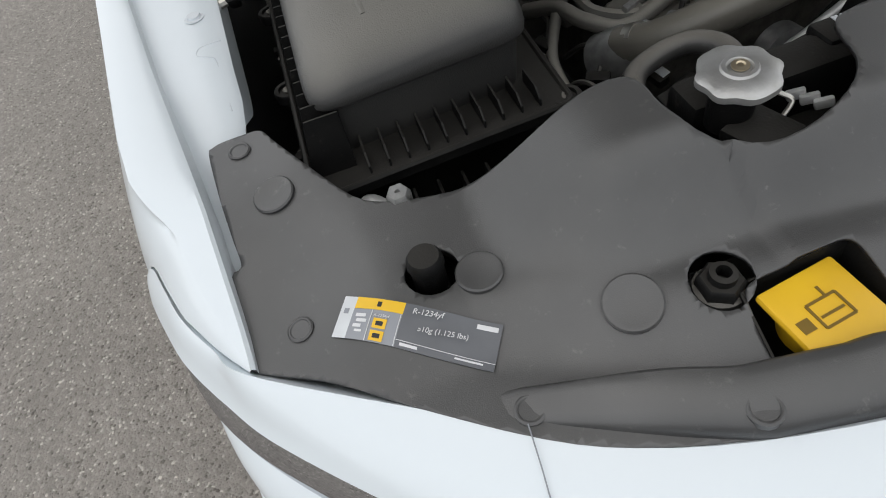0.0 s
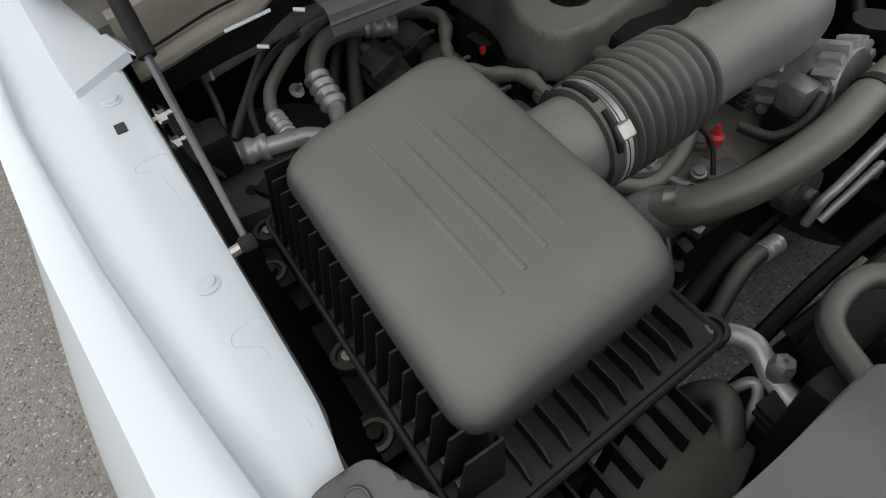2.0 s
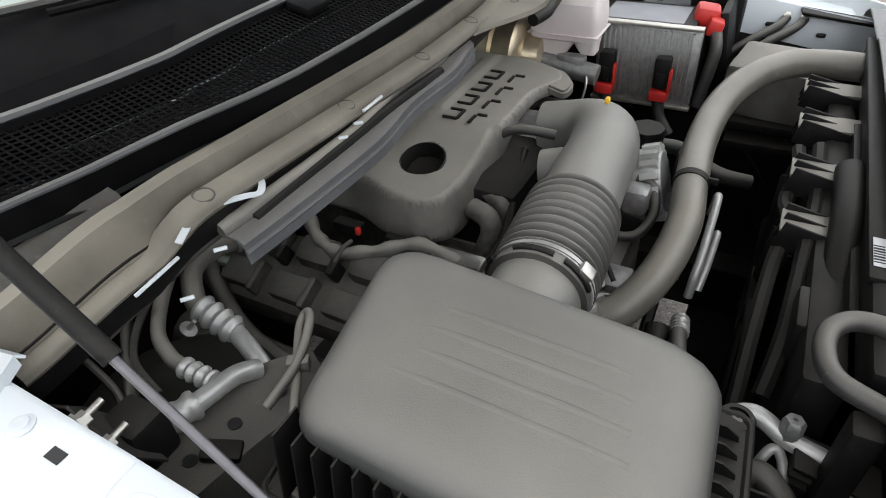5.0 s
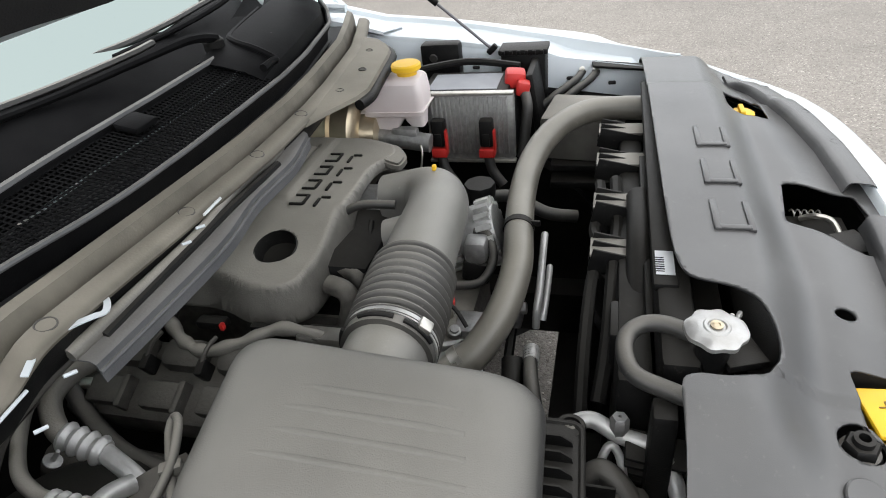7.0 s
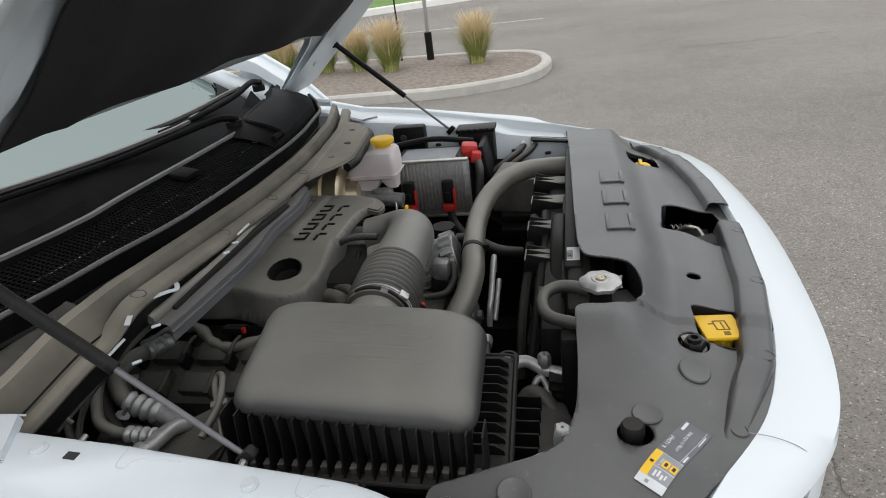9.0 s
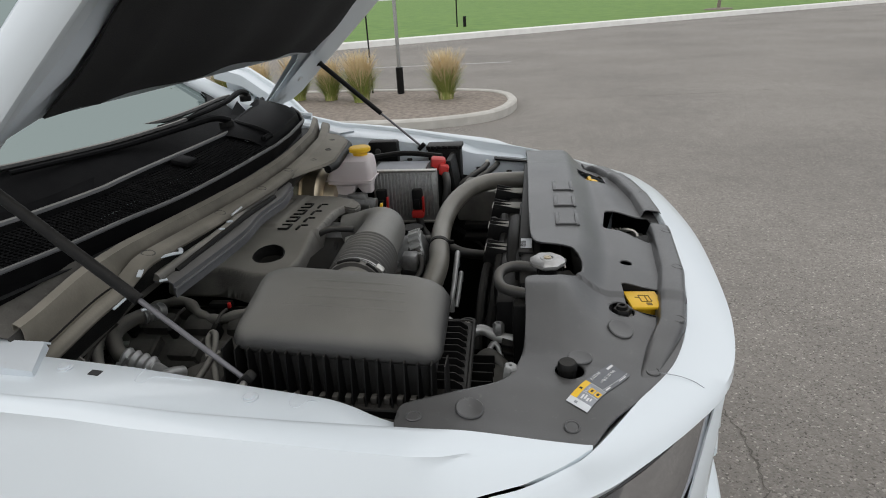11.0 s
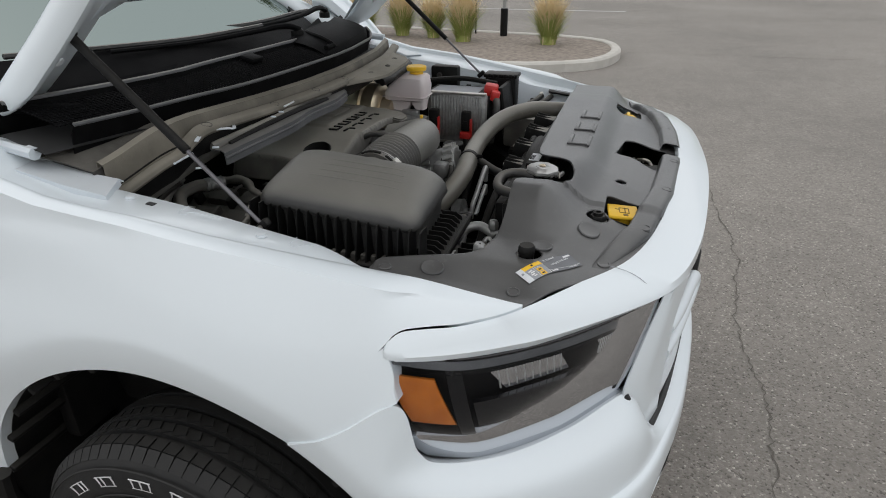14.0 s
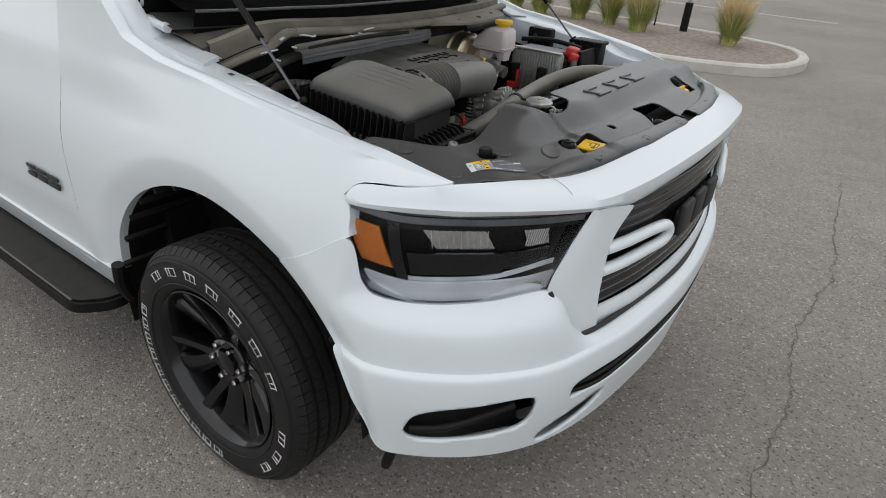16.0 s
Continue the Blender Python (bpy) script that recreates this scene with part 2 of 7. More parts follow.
def tube(bm, pts, r, n=8, seg=14, caps=True, raw=False):
    """A round tube along a smooth way through the points; r a number, a list along the way, or a function of 0..1."""
    P = [Vector(p) for p in pts] if raw else spline(pts, n)
    up = Vector((0.13, 0.31, 0.94)).normalized()
    prev = None
    rings = []
    for i, p in enumerate(P):
        t = (P[min(i + 1, len(P) - 1)] - P[max(i - 1, 0)]).normalized()
        if prev is None:
            side = t.cross(up)
            if side.length < 0.1:
                side = t.cross(Vector((1, 0, 0)))
            side.normalize()
        else:
            side = (prev - t * prev.dot(t)).normalized()
        prev = side
        other = t.cross(side)
        f = i / (len(P) - 1)
        rr = r(f) if callable(r) else r
        rings.append([bm.verts.new(p + rr * (math.cos(a) * side + math.sin(a) * other)) for a in (2 * math.pi * k / seg for k in range(seg))])
    for a, b in zip(rings, rings[1:]):
        for k in range(seg):
            bm.faces.new((a[k], a[(k + 1) % seg], b[(k + 1) % seg], b[k]))
    if caps:
        bm.faces.new(rings[0][::-1])
        bm.faces.new(rings[-1])
    return bm


def tubed(pts, r, n=8, seg=14, caps=True, raw=False):
    return tube(bmesh.new(), pts, r, n, seg, caps, raw)


def box(bm, c, s, bev=0.0, rot=(0, 0, 0), seg=2):
    """A box of size s at c, turned, with rounded edges."""
    m = Matrix.Translation(c) @ Euler([radians(a) for a in rot]).to_matrix().to_4x4() @ Matrix.Diagonal((*s, 1))
    got = bmesh.ops.create_cube(bm, size=1, matrix=m)["verts"]
    if bev:
        edges = {e for v in got for e in v.link_edges}
        bmesh.ops.bevel(bm, geom=list(edges), offset=bev, segments=seg, affect="EDGES", profile=0.5)
    return bm


def boxed(c, s, bev=0.0, rot=(0, 0, 0), seg=2):
    return box(bmesh.new(), c, s, bev, rot, seg)


def lathe(bm, prof, m=Matrix(), seg=24, wob=None):
    """Turns a profile of (radius, height) round z, placed by m."""
    rings = []
    for r, h in prof:
        if r < 1e-6:
            rings.append([bm.verts.new(m @ Vector((0, 0, h)))])
        else:
            rings.append([bm.verts.new(m @ Vector((r * (wob(a, r, h) if wob else 1) * math.cos(a), r * (wob(a, r, h) if wob else 1) * math.sin(a), h))) for a in (2 * math.pi * k / seg for k in range(seg))])
    for a, b in zip(rings, rings[1:]):
        for k in range(seg):
            j = (k + 1) % seg
            if len(a) == 1 and len(b) == 1:
                continue
            if len(a) == 1:
                bm.faces.new((a[0], b[j], b[k]))
            elif len(b) == 1:
                bm.faces.new((a[k], a[j], b[0]))
            else:
                bm.faces.new((a[k], a[j], b[j], b[k]))
    return bm


def lathed(prof, m=Matrix(), seg=24, wob=None):
    return lathe(bmesh.new(), prof, m, seg, wob)


def at(p, axis=(0, 0, 1)):
    """A place with its z turned to the axis."""
    return Matrix.Translation(p) @ Vector(axis).to_track_quat("Z", "Y").to_matrix().to_4x4()


def disc(r, h, p, axis=(0, 0, 1), seg=24, bev=0.15):
    b = min(r, h) * bev
    return lathed([(0, 0), (r, 0), (r, h - b), (r - b, h), (0, h)], at(p, axis), seg)


def sheet(rows, thick=0.0, flip=False):
    """A skin over rows of points, with a thickness laid behind it."""
    bm = bmesh.new()
    V = [[bm.verts.new(p) for p in r] for r in rows]
    for a, b in zip(V, V[1:]):
        for k in range(len(a) - 1):
            q = (a[k], a[k + 1], b[k + 1], b[k])
            bm.faces.new(q[::-1] if flip else q)
    if thick:
        bm.normal_update()
        bmesh.ops.solidify(bm, geom=bm.faces[:], thickness=thick)
    return bm


def slab(outline, z, h, bev=0.0, holes=(), m=Matrix()):
    """A plate with an outline in x, y, its underside at z and h thick, with holes through it."""
    bm = bmesh.new()
    edges = []
    for loop in (outline, *holes):
        vs = [bm.verts.new((p[0], p[1], z)) for p in loop]
        edges += [bm.edges.new((vs[i - 1], vs[i])) for i in range(len(vs))]
    bmesh.ops.triangle_fill(bm, use_beauty=True, use_dissolve=False, edges=edges)
    bm.normal_update()
    for f in bm.faces:
        if f.normal.z < 0:
            f.normal_flip()
    low = bm.faces[:]
    got = bmesh.ops.extrude_face_region(bm, geom=low)["geom"]
    bmesh.ops.translate(bm, vec=(0, 0, h), verts=[g for g in got if isinstance(g, bmesh.types.BMVert)])
    bmesh.ops.recalc_face_normals(bm, faces=bm.faces[:])
    if bev:
        rim = [e for e in bm.edges if len(e.link_faces) == 2 and abs(e.verts[0].co.z - z - h) < 1e-6 and abs(e.verts[1].co.z - z - h) < 1e-6 and e.calc_face_angle(0) > 0.8]
        bmesh.ops.bevel(bm, geom=rim, offset=bev, segments=2, affect="EDGES")
    bm.transform(m)
    return bm


def ring(c, r, n=20, sx=1.0, sy=1.0):
    return [(c[0] + r * sx * math.cos(2 * math.pi * k / n), c[1] + r * sy * math.sin(2 * math.pi * k / n)) for k in range(n)]


def rounded(pts, r, n=4):
    """An outline with its corners rounded."""
    out = []
    for i, p in enumerate(pts):
        p = Vector(p[:2])
        a, b = (Vector(pts[i - 1][:2]) - p), (Vector(pts[(i + 1) % len(pts)][:2]) - p)
        d = min(r, a.length * 0.45, b.length * 0.45)
        s, e = p + a.normalized() * d, p + b.normalized() * d
        for k in range(n + 1):
            t = k / n
            out.append(tuple((1 - t) ** 2 * s + 2 * t * (1 - t) * p + t * t * e))
    return out


def rect(cx, cy, w, h):
    return [(cx - w / 2, cy - h / 2), (cx + w / 2, cy - h / 2), (cx + w / 2, cy + h / 2), (cx - w / 2, cy + h / 2)]


def lerp(a, b, t):
    return a + (b - a) * t


def table(x, xs, ys):
    return float(np.interp(x, xs, ys))


CY = 0.08                       # the truck's middle line


def mirror(p):
    return (p[0], 2 * CY - p[1], p[2])


def text(string, size, m, material, parent, depth=0.0004, name="lettering"):
    cu = bpy.data.curves.new(name, "FONT")
    cu.body, cu.size, cu.extrude = string, size, depth
    tmp = bpy.data.objects.new(name, cu)
    me = bpy.data.meshes.new_from_object(tmp)
    bpy.data.objects.remove(tmp)
    me.transform(m)
    me.materials.clear()
    me.materials.append(material)
    ob = new(name, me)
    ob.parent = parent
    return ob


# ---- ground and surroundings ----
bm = bmesh.new()
bmesh.ops.create_grid(bm, x_segments=40, y_segments=40, size=400)
part("ground", bm, ASPHALT)
tagged(bpy.data.objects["ground"], "weathered grey asphalt of a parking lot", "ground", kind="structure")


def sweep_kerb(outline, w, h, name, n_piece):
    """Kerb stones along a closed way: each stone a piece of its own."""
    base = tagged(new(name), "pale concrete kerb round a planted island", "kerb", kind="structure")
    P = spline([(*p, 0) for p in outline], 8, True)
    step = max(1, len(P) // n_piece)
    m = len(P)
    nor = []
    for i in range(m):
        t = (P[(i + 1) % m] - P[i - 1]).normalized()
        nor.append(Vector((-t.y, t.x, 0)))
    for s in range(0, m, step):
        bm = bmesh.new()
        rings = []
        last = min(step, m - s)
        for k in range(last + 1):
            i = (s + k) % m
            p, q = P[i], nor[i]
            f = 0.004 if k in (0, last) else 0.0
            prof = [(0, 0), (0.0, h - 0.03), (0.03, h - f), (w - 0.02, h - f), (w, h - 0.02), (w, 0)]
            rings.append([bm.verts.new(p + q * a + Vector((0, 0, b))) for a, b in prof])
        for a, b in zip(rings, rings[1:]):
            for k in range(5):
                bm.faces.new((a[k], b[k], b[k + 1], a[k + 1]))
        bm.faces.new(rings[0])
        bm.faces.new(rings[-1][::-1])
        part("kerb_stone", bm, CONCRETE, base, angle=30)
    return P, nor


ISLAND = [(0.30, 9.1), (0.08, 10.1), (-0.6, 10.65), (-2.0, 10.95), (-5.0, 11.3), (-9.0, 11.5), (-12.0, 10.6), (-12.6, 9.2), (-11.0, 8.1), (-7.0, 7.7), (-4.0, 7.5), (-2.0, 7.4), (-0.9, 7.5), (0.0, 8.05)]
P, nor = sweep_kerb(ISLAND, 0.16, 0.15, "island_kerb", 24)
inner = [p + q * 0.15 for p, q in zip(P, nor)]
bm = slab([(p.x, p.y) for p in inner], 0.02, 0.10)
tagged(part("island_mulch", bm, MULCH, smooth=False), "brown wood-chip mulch bed of the island", "mulch", kind="structure")


def grass_clump(x, y, size, seed):
    rnd = random.Random(seed)
    g = thing("ornamental_grass", "clump of tall ornamental grass with tan plumes", "grass", "grass clumps on the island")
    g.location = (x, y, 0.11)
    for name, material, count, hmin, hmax in (("leaf_blades", BLADE, 900, 0.35, 0.85), ("plumes", PLUME, 620, 0.75, 1.25)):
        bm = bmesh.new()
        for _ in range(count):
            a, r0 = rnd.uniform(0, 6.283), rnd.uniform(0, 0.16) * size
            h, lean = rnd.uniform(hmin, hmax) * size, rnd.uniform(0.03, 0.48) * size
            w = rnd.uniform(0.005, 0.011) if name == "leaf_blades" else rnd.uniform(0.008, 0.018)
            d, s = Vector((math.cos(a), math.sin(a), 0)), Vector((-math.sin(a), math.cos(a), 0))
            prev = None
            for k in range(5):
                t = k / 4
                if name == "plumes" and t < 0.5:
                    ww = 0.003
                else:
                    ww = w * (1 - t) + 0.0015
                p = d * (r0 + lean * t * t) + Vector((0, 0, h * (t - 0.12 * t * t)))
                cur = (bm.verts.new(p - s * ww), bm.verts.new(p + s * ww))
                if prev:
                    bm.faces.new((*prev, cur[1], cur[0]))
                prev = cur
        o = part(name, bm, material, g, smooth=False)
        o["kind"] = "stuff"


for i, (x, y, s) in enumerate(((-0.98, 9.62, 0.82), (-2.55, 9.6, 0.86), (-3.25, 9.95, 0.72), (-3.95, 10.1, 0.80), (-4.65, 9.8, 0.78), (-5.5, 10.3, 0.8), (-6.3, 9.9, 0.85), (-7.3, 9.7, 0.8), (-8.6, 9.6, 0.8))):
    grass_clump(x, y, s, 40 + i)
post = thing("bollard_post", "thin grey sign post with a black base sleeve", "post")
part("post", disc(0.035, 2.6, (-2.0, 10.5, 0.1), seg=16), CASTALU, post)
part("sleeve", disc(0.07, 0.52, (-2.0, 10.5, 0.1), seg=16), BLACK, post, "black rubber sleeve")
stake = thing("plant_stake", "thin dark metal stake in the mulch", "stake")
part("rod", disc(0.016, 1.7, (-2.62, 10.7, 0.1), seg=8), BLACK, stake)

# far lawn behind a long kerb
A, B = Vector((-60, -7, 0)), Vector((110, 99, 0))
d = (B - A).normalized()
q = Vector((-d.y, d.x, 0))
bm = sheet([[A + q * o + Vector((0, 0, h)), B + q * o + Vector((0, 0, h))] for o, h in ((0, 0.0), (0.06, 0.24), (0.55, 0.27), (0.56, 0.12))], flip=True)
tagged(part("far_kerb", bm, PALE, smooth=False), "long pale concrete kerb along the lawn", "kerb", kind="structure")
bm = sheet([[A + q * o + Vector((0, 0, h)), B + q * o + Vector((0, 0, h))] for o, h in ((0.5, 0.24), (40, 0.6), (160, 2.5))], flip=True)
tagged(part("far_lawn", bm, LAWN, smooth=False), "mown green lawn past the parking lot", "lawn", kind="structure")
bm = slab([(-6.6, 16.95), (-6.6, 17.07), (-0.1, 17.07), (-0.1, 16.95)], 0.0, 0.004)
tagged(part("parking_line", bm, LINE, smooth=False), "worn white parking line on asphalt", "marking", kind="structure")


far_post = thing("lawn_post", "thin dark post standing on the lawn edge", "post")
part("pole", disc(0.04, 2.4, (-3.86, 35.4, 0.1), seg=8), BLACK, far_post)
sleeve = thing("lawn_bollard", "short black bollard on the lawn edge", "bollard")
part("body", disc(0.09, 0.75, (-3.40, 35.2, 0.1), seg=12), BLACK, sleeve)


def young_tree(x, y, height, seed):
    """A staked young tree: tapered trunk, limbs, and a loose crown of small leaves."""
    rnd = random.Random(seed)
    tree = thing("young_tree", "young leafy tree on the lawn in a ring of mulch", "tree", "trees on the lawn")
    tree.location = (x, y, 0.3)
    bm = tubed([(0, 0, 0), (0.03, 0.02, height * 0.3), (-0.02, 0.03, height * 0.6), (0.02, 0, height * 0.95)], lambda f: 0.11 * (1 - 0.8 * f), 6, 8)
    tips = []
    for k in range(16):
        a, h = k * 2.4, height * rnd.uniform(0.35, 0.8)
        p = Vector((0, 0, h))
        q = p + Vector((math.cos(a), math.sin(a), 0.7)) * height * rnd.uniform(0.16, 0.3)
        tube(bm, [p, p.lerp(q, 0.5) + Vector((0, 0, 0.1)), q], lambda f: 0.03 * (1 - 0.8 * f), 4, 5)
        tips += [p.lerp(q, rnd.uniform(0.4, 1.1)) for _ in range(8)]
    part("trunk", bm, MULCH, tree)
    bm = bmesh.new()
    for c in tips:
        for _ in range(26):
            p = c + Vector((rnd.gauss(0, 0.3), rnd.gauss(0, 0.3), rnd.gauss(0, 0.28)))
            u = Vector((rnd.gauss(0, 1), rnd.gauss(0, 1), rnd.gauss(0, 1))).normalized() * rnd.uniform(0.06, 0.11)
            v = u.cross(Vector((rnd.gauss(0, 1), rnd.gauss(0, 1), rnd.gauss(0, 1)))).normalized() * u.length * 0.5
            bm.faces.new([bm.verts.new(p + d) for d in (-u, v, u, -v)])
    part("crown", bm, LEAF, tree, smooth=False)["kind"] = "stuff"
    part("mulch_ring", lathed([(0.9, -0.1), (0.8, 0.03), (0.3, 0.07), (0, 0.07)], Matrix(), 20), MULCH, tree)


LEAF = mat("tree_leaves", (0.06, 0.11, 0.025), 0.6, 0, (0.10, 0.16, 0.04), 2)
young_tree(11.8, 41.1, 5.5, 8)
young_tree(-11.5, 22.0, 9.0, 9)


def crack(way, width, seed):
    """A meandering crack, a thin ribbon of dark open joint with ragged sides."""
    rnd = random.Random(seed)
    P = spline([(*p, 0) for p in way], 14)
    bm = bmesh.new()
    prev = None
    drift = 0.0
    for i, p in enumerate(P):
        t = (P[min(i + 1, len(P) - 1)] - P[max(i - 1, 0)]).normalized()
        s = Vector((-t.y, t.x, 0))
        drift = drift * 0.7 + rnd.uniform(-0.018, 0.018)
        w = width * rnd.uniform(0.25, 1.3)
        q = p + s * drift
        cur = [bm.verts.new(q + s * o + Vector((0, 0, 0.004))) for o in (-w, w)]
        if prev:
            bm.faces.new((prev[0], prev[1], cur[1], cur[0]))
        prev = cur
    ob = part("asphalt_crack", bm, CRACK, smooth=False)
    tagged(ob, "dark meandering crack in the asphalt", "crack", kind="structure")


CRACK = mat("open_crack", (0.12, 0.108, 0.093), 0.95)
crack([(1.36, 3.9), (1.387, 3.14), (1.45, 2.42), (1.49, 1.93), (1.43, 1.39), (1.455, 0.98), (1.49, 0.61), (1.465, 0.2), (1.43, -0.3), (1.46, -0.9)], 0.0032, 3)
crack([(0.37, 9.85), (1.0, 9.9), (1.9, 9.95), (3.5, 10.0), (6.5, 10.4), (11.0, 10.9)], 0.008, 5)
crack([(1.387, 3.14), (1.33, 3.1), (1.29, 3.12)], 0.004, 7)

def smooth(a, b, x):
    t = min(max((x - a) / (b - a), 0.0), 1.0)
    return t * t * (3 - 2 * t)


# ---- the pickup truck: outer body ----
truck = thing("pickup_truck", "white pickup truck with its hood propped open", "truck")
AX, AZ, AR = 0.01, 0.42, 0.575      # wheel arch


def top_z(x):
    return table(x, (-0.75, -0.58, -0.46, -0.40, -0.34, -0.2, 0.0, 0.2, 0.466, 0.70), (1.60, 1.55, 1.46, 1.40, 1.335, 1.30, 1.28, 1.25, 1.212, 1.184))


def turn_in(x, z):
    """The band round the wheel arch leans inwards."""
    r = math.hypot(x - AX, z - AZ) - AR
    return 0.028 * (min(max(0.085 - r, 0.0), 0.1) / 0.085) ** 1.15


def side_y(x, z):
    """How far the passenger side stands out at a station and height."""
    out = table(z, (0.4, 0.55, 0.7, 0.9), (0.955, 0.968, 0.984, 0.989)) - 0.72 * min(max(0.0, z - 0.9), 0.38) ** 2 - 0.25 * max(0.0, z - 1.28)
    out -= 0.24 * max(0.0, x - 0.08) ** 2
    out += 0.035 * min(1.0, max(0.0, -x) / 0.4) * smooth(1.12, 1.3, z)
    # the pressed lip round the wheel arch: a soft edge, then a band that turns in
    r = math.hypot(x - AX, z - AZ) - AR
    out += 0.005 * smooth(0.30, 0.085, r)
    return -out + turn_in(x, z)


SEAM = ((0.46, 0.497, 0.507, 0.525, 0.565, 0.61, 0.661, 0.684, 0.706), (side_y(0.46, 1.10), -0.906, -0.897, -0.884, -0.870, -0.853, -0.823, -0.807, -0.791), (1.10, 1.130, 1.148, 1.160, 1.165, 1.168, 1.174, 1.178, 1.184))


def fender_rows(x0, x1, n, low, tongue=False):
    rows = []
    for i in range(n + 1):
        x = x0 + (x1 - x0) * i / n
        zt = top_z(x)
        crest = table(x, (-0.75, -0.40, -0.1, 0.14, 0.3, 0.44, 0.53, 0.67, 0.706), (-0.845, -0.880, -0.880, -0.862, -0.841, -0.819, -0.805, -0.790, -0.787))
        edge = max(table(x, (-0.75, -0.38, -0.34, 0.35, 0.45, 0.70), (-0.80, -0.80, -0.755, -0.752, -0.765, -0.745)), crest + 0.045)
        out = smooth(0.585, 0.605, x)
        edge = lerp(edge, crest + 0.008, out)
        dip = 0.008 + 0.018 * smooth(0.30, 0.41, x) + 0.02 * smooth(0.57, 0.60, x)      # the flange lies lower, and sinks under the radiator cover
        up = 0.010 * (1 - smooth(0.5, 0.7, x)) + 0.003
        row = [(x, edge + 0.004, zt - 0.05 - dip), (x, edge, zt - 0.006 - dip), (x, edge - 0.008, zt - dip), (x, crest + lerp(0.024, 0.006, out), zt - dip), (x, crest + lerp(0.008, 0.004, out), zt - dip),
               (x, crest + 0.003, zt - dip + 0.004), (x, crest + 0.0015, zt + up - 0.003), (x, crest - 0.002, zt + up)]
        # the shoulder crease runs along the outer edge of the top
        yc = table(x, (-0.75, -0.4, 0.1, 0.25, 0.4, 0.46, 0.55, 0.62, 0.706), (-0.880, -0.915, -0.904, -0.894, -0.884, -0.876, -0.850, -0.830, -0.7895))
        zc = zt + table(x, (-0.1, 0.1, 0.25, 0.4, 0.5, 0.706), (0.004, 0.007, 0.011, 0.014, 0.012, 0.002))
        w = smooth(0.46, 0.56, x)
        ye, ze = table(x, SEAM[0], SEAM[1]), table(x, SEAM[0], SEAM[2])
        yc, zc = lerp(yc, lerp(crest, ye, 0.45), w), lerp(zc, lerp(zt + up, ze, 0.45 ** 2), w)
        rise = 0.004 * (1 - smooth(0.46, 0.56, x))
        for k in range(5):
            f = (k + 1) / 5
            row.append((x, lerp(crest - 0.002, yc, f), lerp(zt + up, zc, f) + rise * math.sin(math.pi * f)))
        if tongue:
            for k in range(14):
                f = (k + 1) / 14
                z1 = lerp(zc, ze, f)
                y1 = side_y(x, z1) + (yc - side_y(x, zc)) * (1 - min((zc - z1) / max(zc - ze, 0.02), 1.0)) ** 2 + (ye - side_y(x, ze)) * f * f
                g = lerp(0.45, 1, f)
                y2, z2 = lerp(crest, ye, g), lerp(zt + up, ze, g ** 2)
                row.append((x, lerp(y1, y2, w), lerp(z1, z2, w)))
        else:
            zl = low(x)
            for k in range(26):
                z = lerp(zc, 1.10, (k + 1) / 14) if k < 14 else lerp(1.10, zl, (k - 13) / 12)
                t = min((zc - z) / max(zc - 1.10, 0.05), 1.0)
                row.append((x, side_y(x, z) + (yc - side_y(x, zc)) * (1 - t) ** 2, z))
        p = row[-1]
        row.append((x, p[1] + lerp(0.03, 0.002, smooth(0.56, 0.66, x)), p[2] + 0.002 - 0.02 * smooth(0.5, 0.6, x)))
        rows.append(row)
    return rows


def lamp_corner(n=10, m=12):
    """The patch of fender between the tongue, the lamp and the bumper seam."""
    rows = []
    for i in range(n + 1):
        s = i / n
        xt = lerp(0.46, 0.497, s)
        cT = table(xt, SEAM[0], SEAM[1]) - side_y(xt, table(xt, SEAM[0], SEAM[2]))
        row = []
        for k in range(m + 1):
            v = k / m
            xb = lerp(0.46, 0.528, s)
            x = lerp(xt, xb, v) + 0.007 * s * math.sin(math.pi * min(v * 1.3, 1))
            z = lerp(table(xt, SEAM[0], SEAM[2]), fender_low(xb), v)
            edge = lerp(-0.906, -0.929, v) - side_y(lerp(0.497, 0.528, v), lerp(1.13, 1.04, v))
            row.append((x, side_y(x, z) + (1 - v) * cT + v * s * s * edge, z))
        row.append((row[-1][0], row[-1][1] + 0.03, row[-1][2] + 0.002))
        rows.append(row)
    rows.append([(p[0] + 0.002, p[1] + 0.03, p[2]) for p in rows[-1]])
    return rows


def fender_low(x):
    if x < -0.545:
        return 0.53
    arch = AZ + math.sqrt(max(AR ** 2 - (x - AX) ** 2, 0.0))
    if x > 0.338:
        return max(arch, 0.915 + (x - 0.338) * 0.66)
    return max(arch, 0.53)


def fender():
    bm = sheet(fender_rows(-0.700, -0.30, 22, fender_low) + fender_rows(-0.28, 0.46, 56, fender_low))
    # the tongue over the headlamp, and the corner below it
    for rows in (fender_rows(0.46, 0.706, 24, None, True), lamp_corner()):
        b2 = sheet(rows)
        me = bpy.data.meshes.new("tmp")
        b2.to_mesh(me)
        b2.free()
        bm.from_mesh(me)
        bpy.data.meshes.remove(me)
    bmesh.ops.remove_doubles(bm, verts=bm.verts[:], dist=0.0006)
    bmesh.ops.recalc_face_normals(bm, faces=bm.faces[:])
    return bm


bm = fender()
part("fender", bm, WHITE, truck, "white painted front fender with a wheel arch")
bm = fender()
for v in bm.verts:
    v.co.y = 2 * CY - v.co.y
bmesh.ops.reverse_faces(bm, faces=bm.faces[:])
part("fender", bm, WHITE, truck, "white painted front fender with a wheel arch")

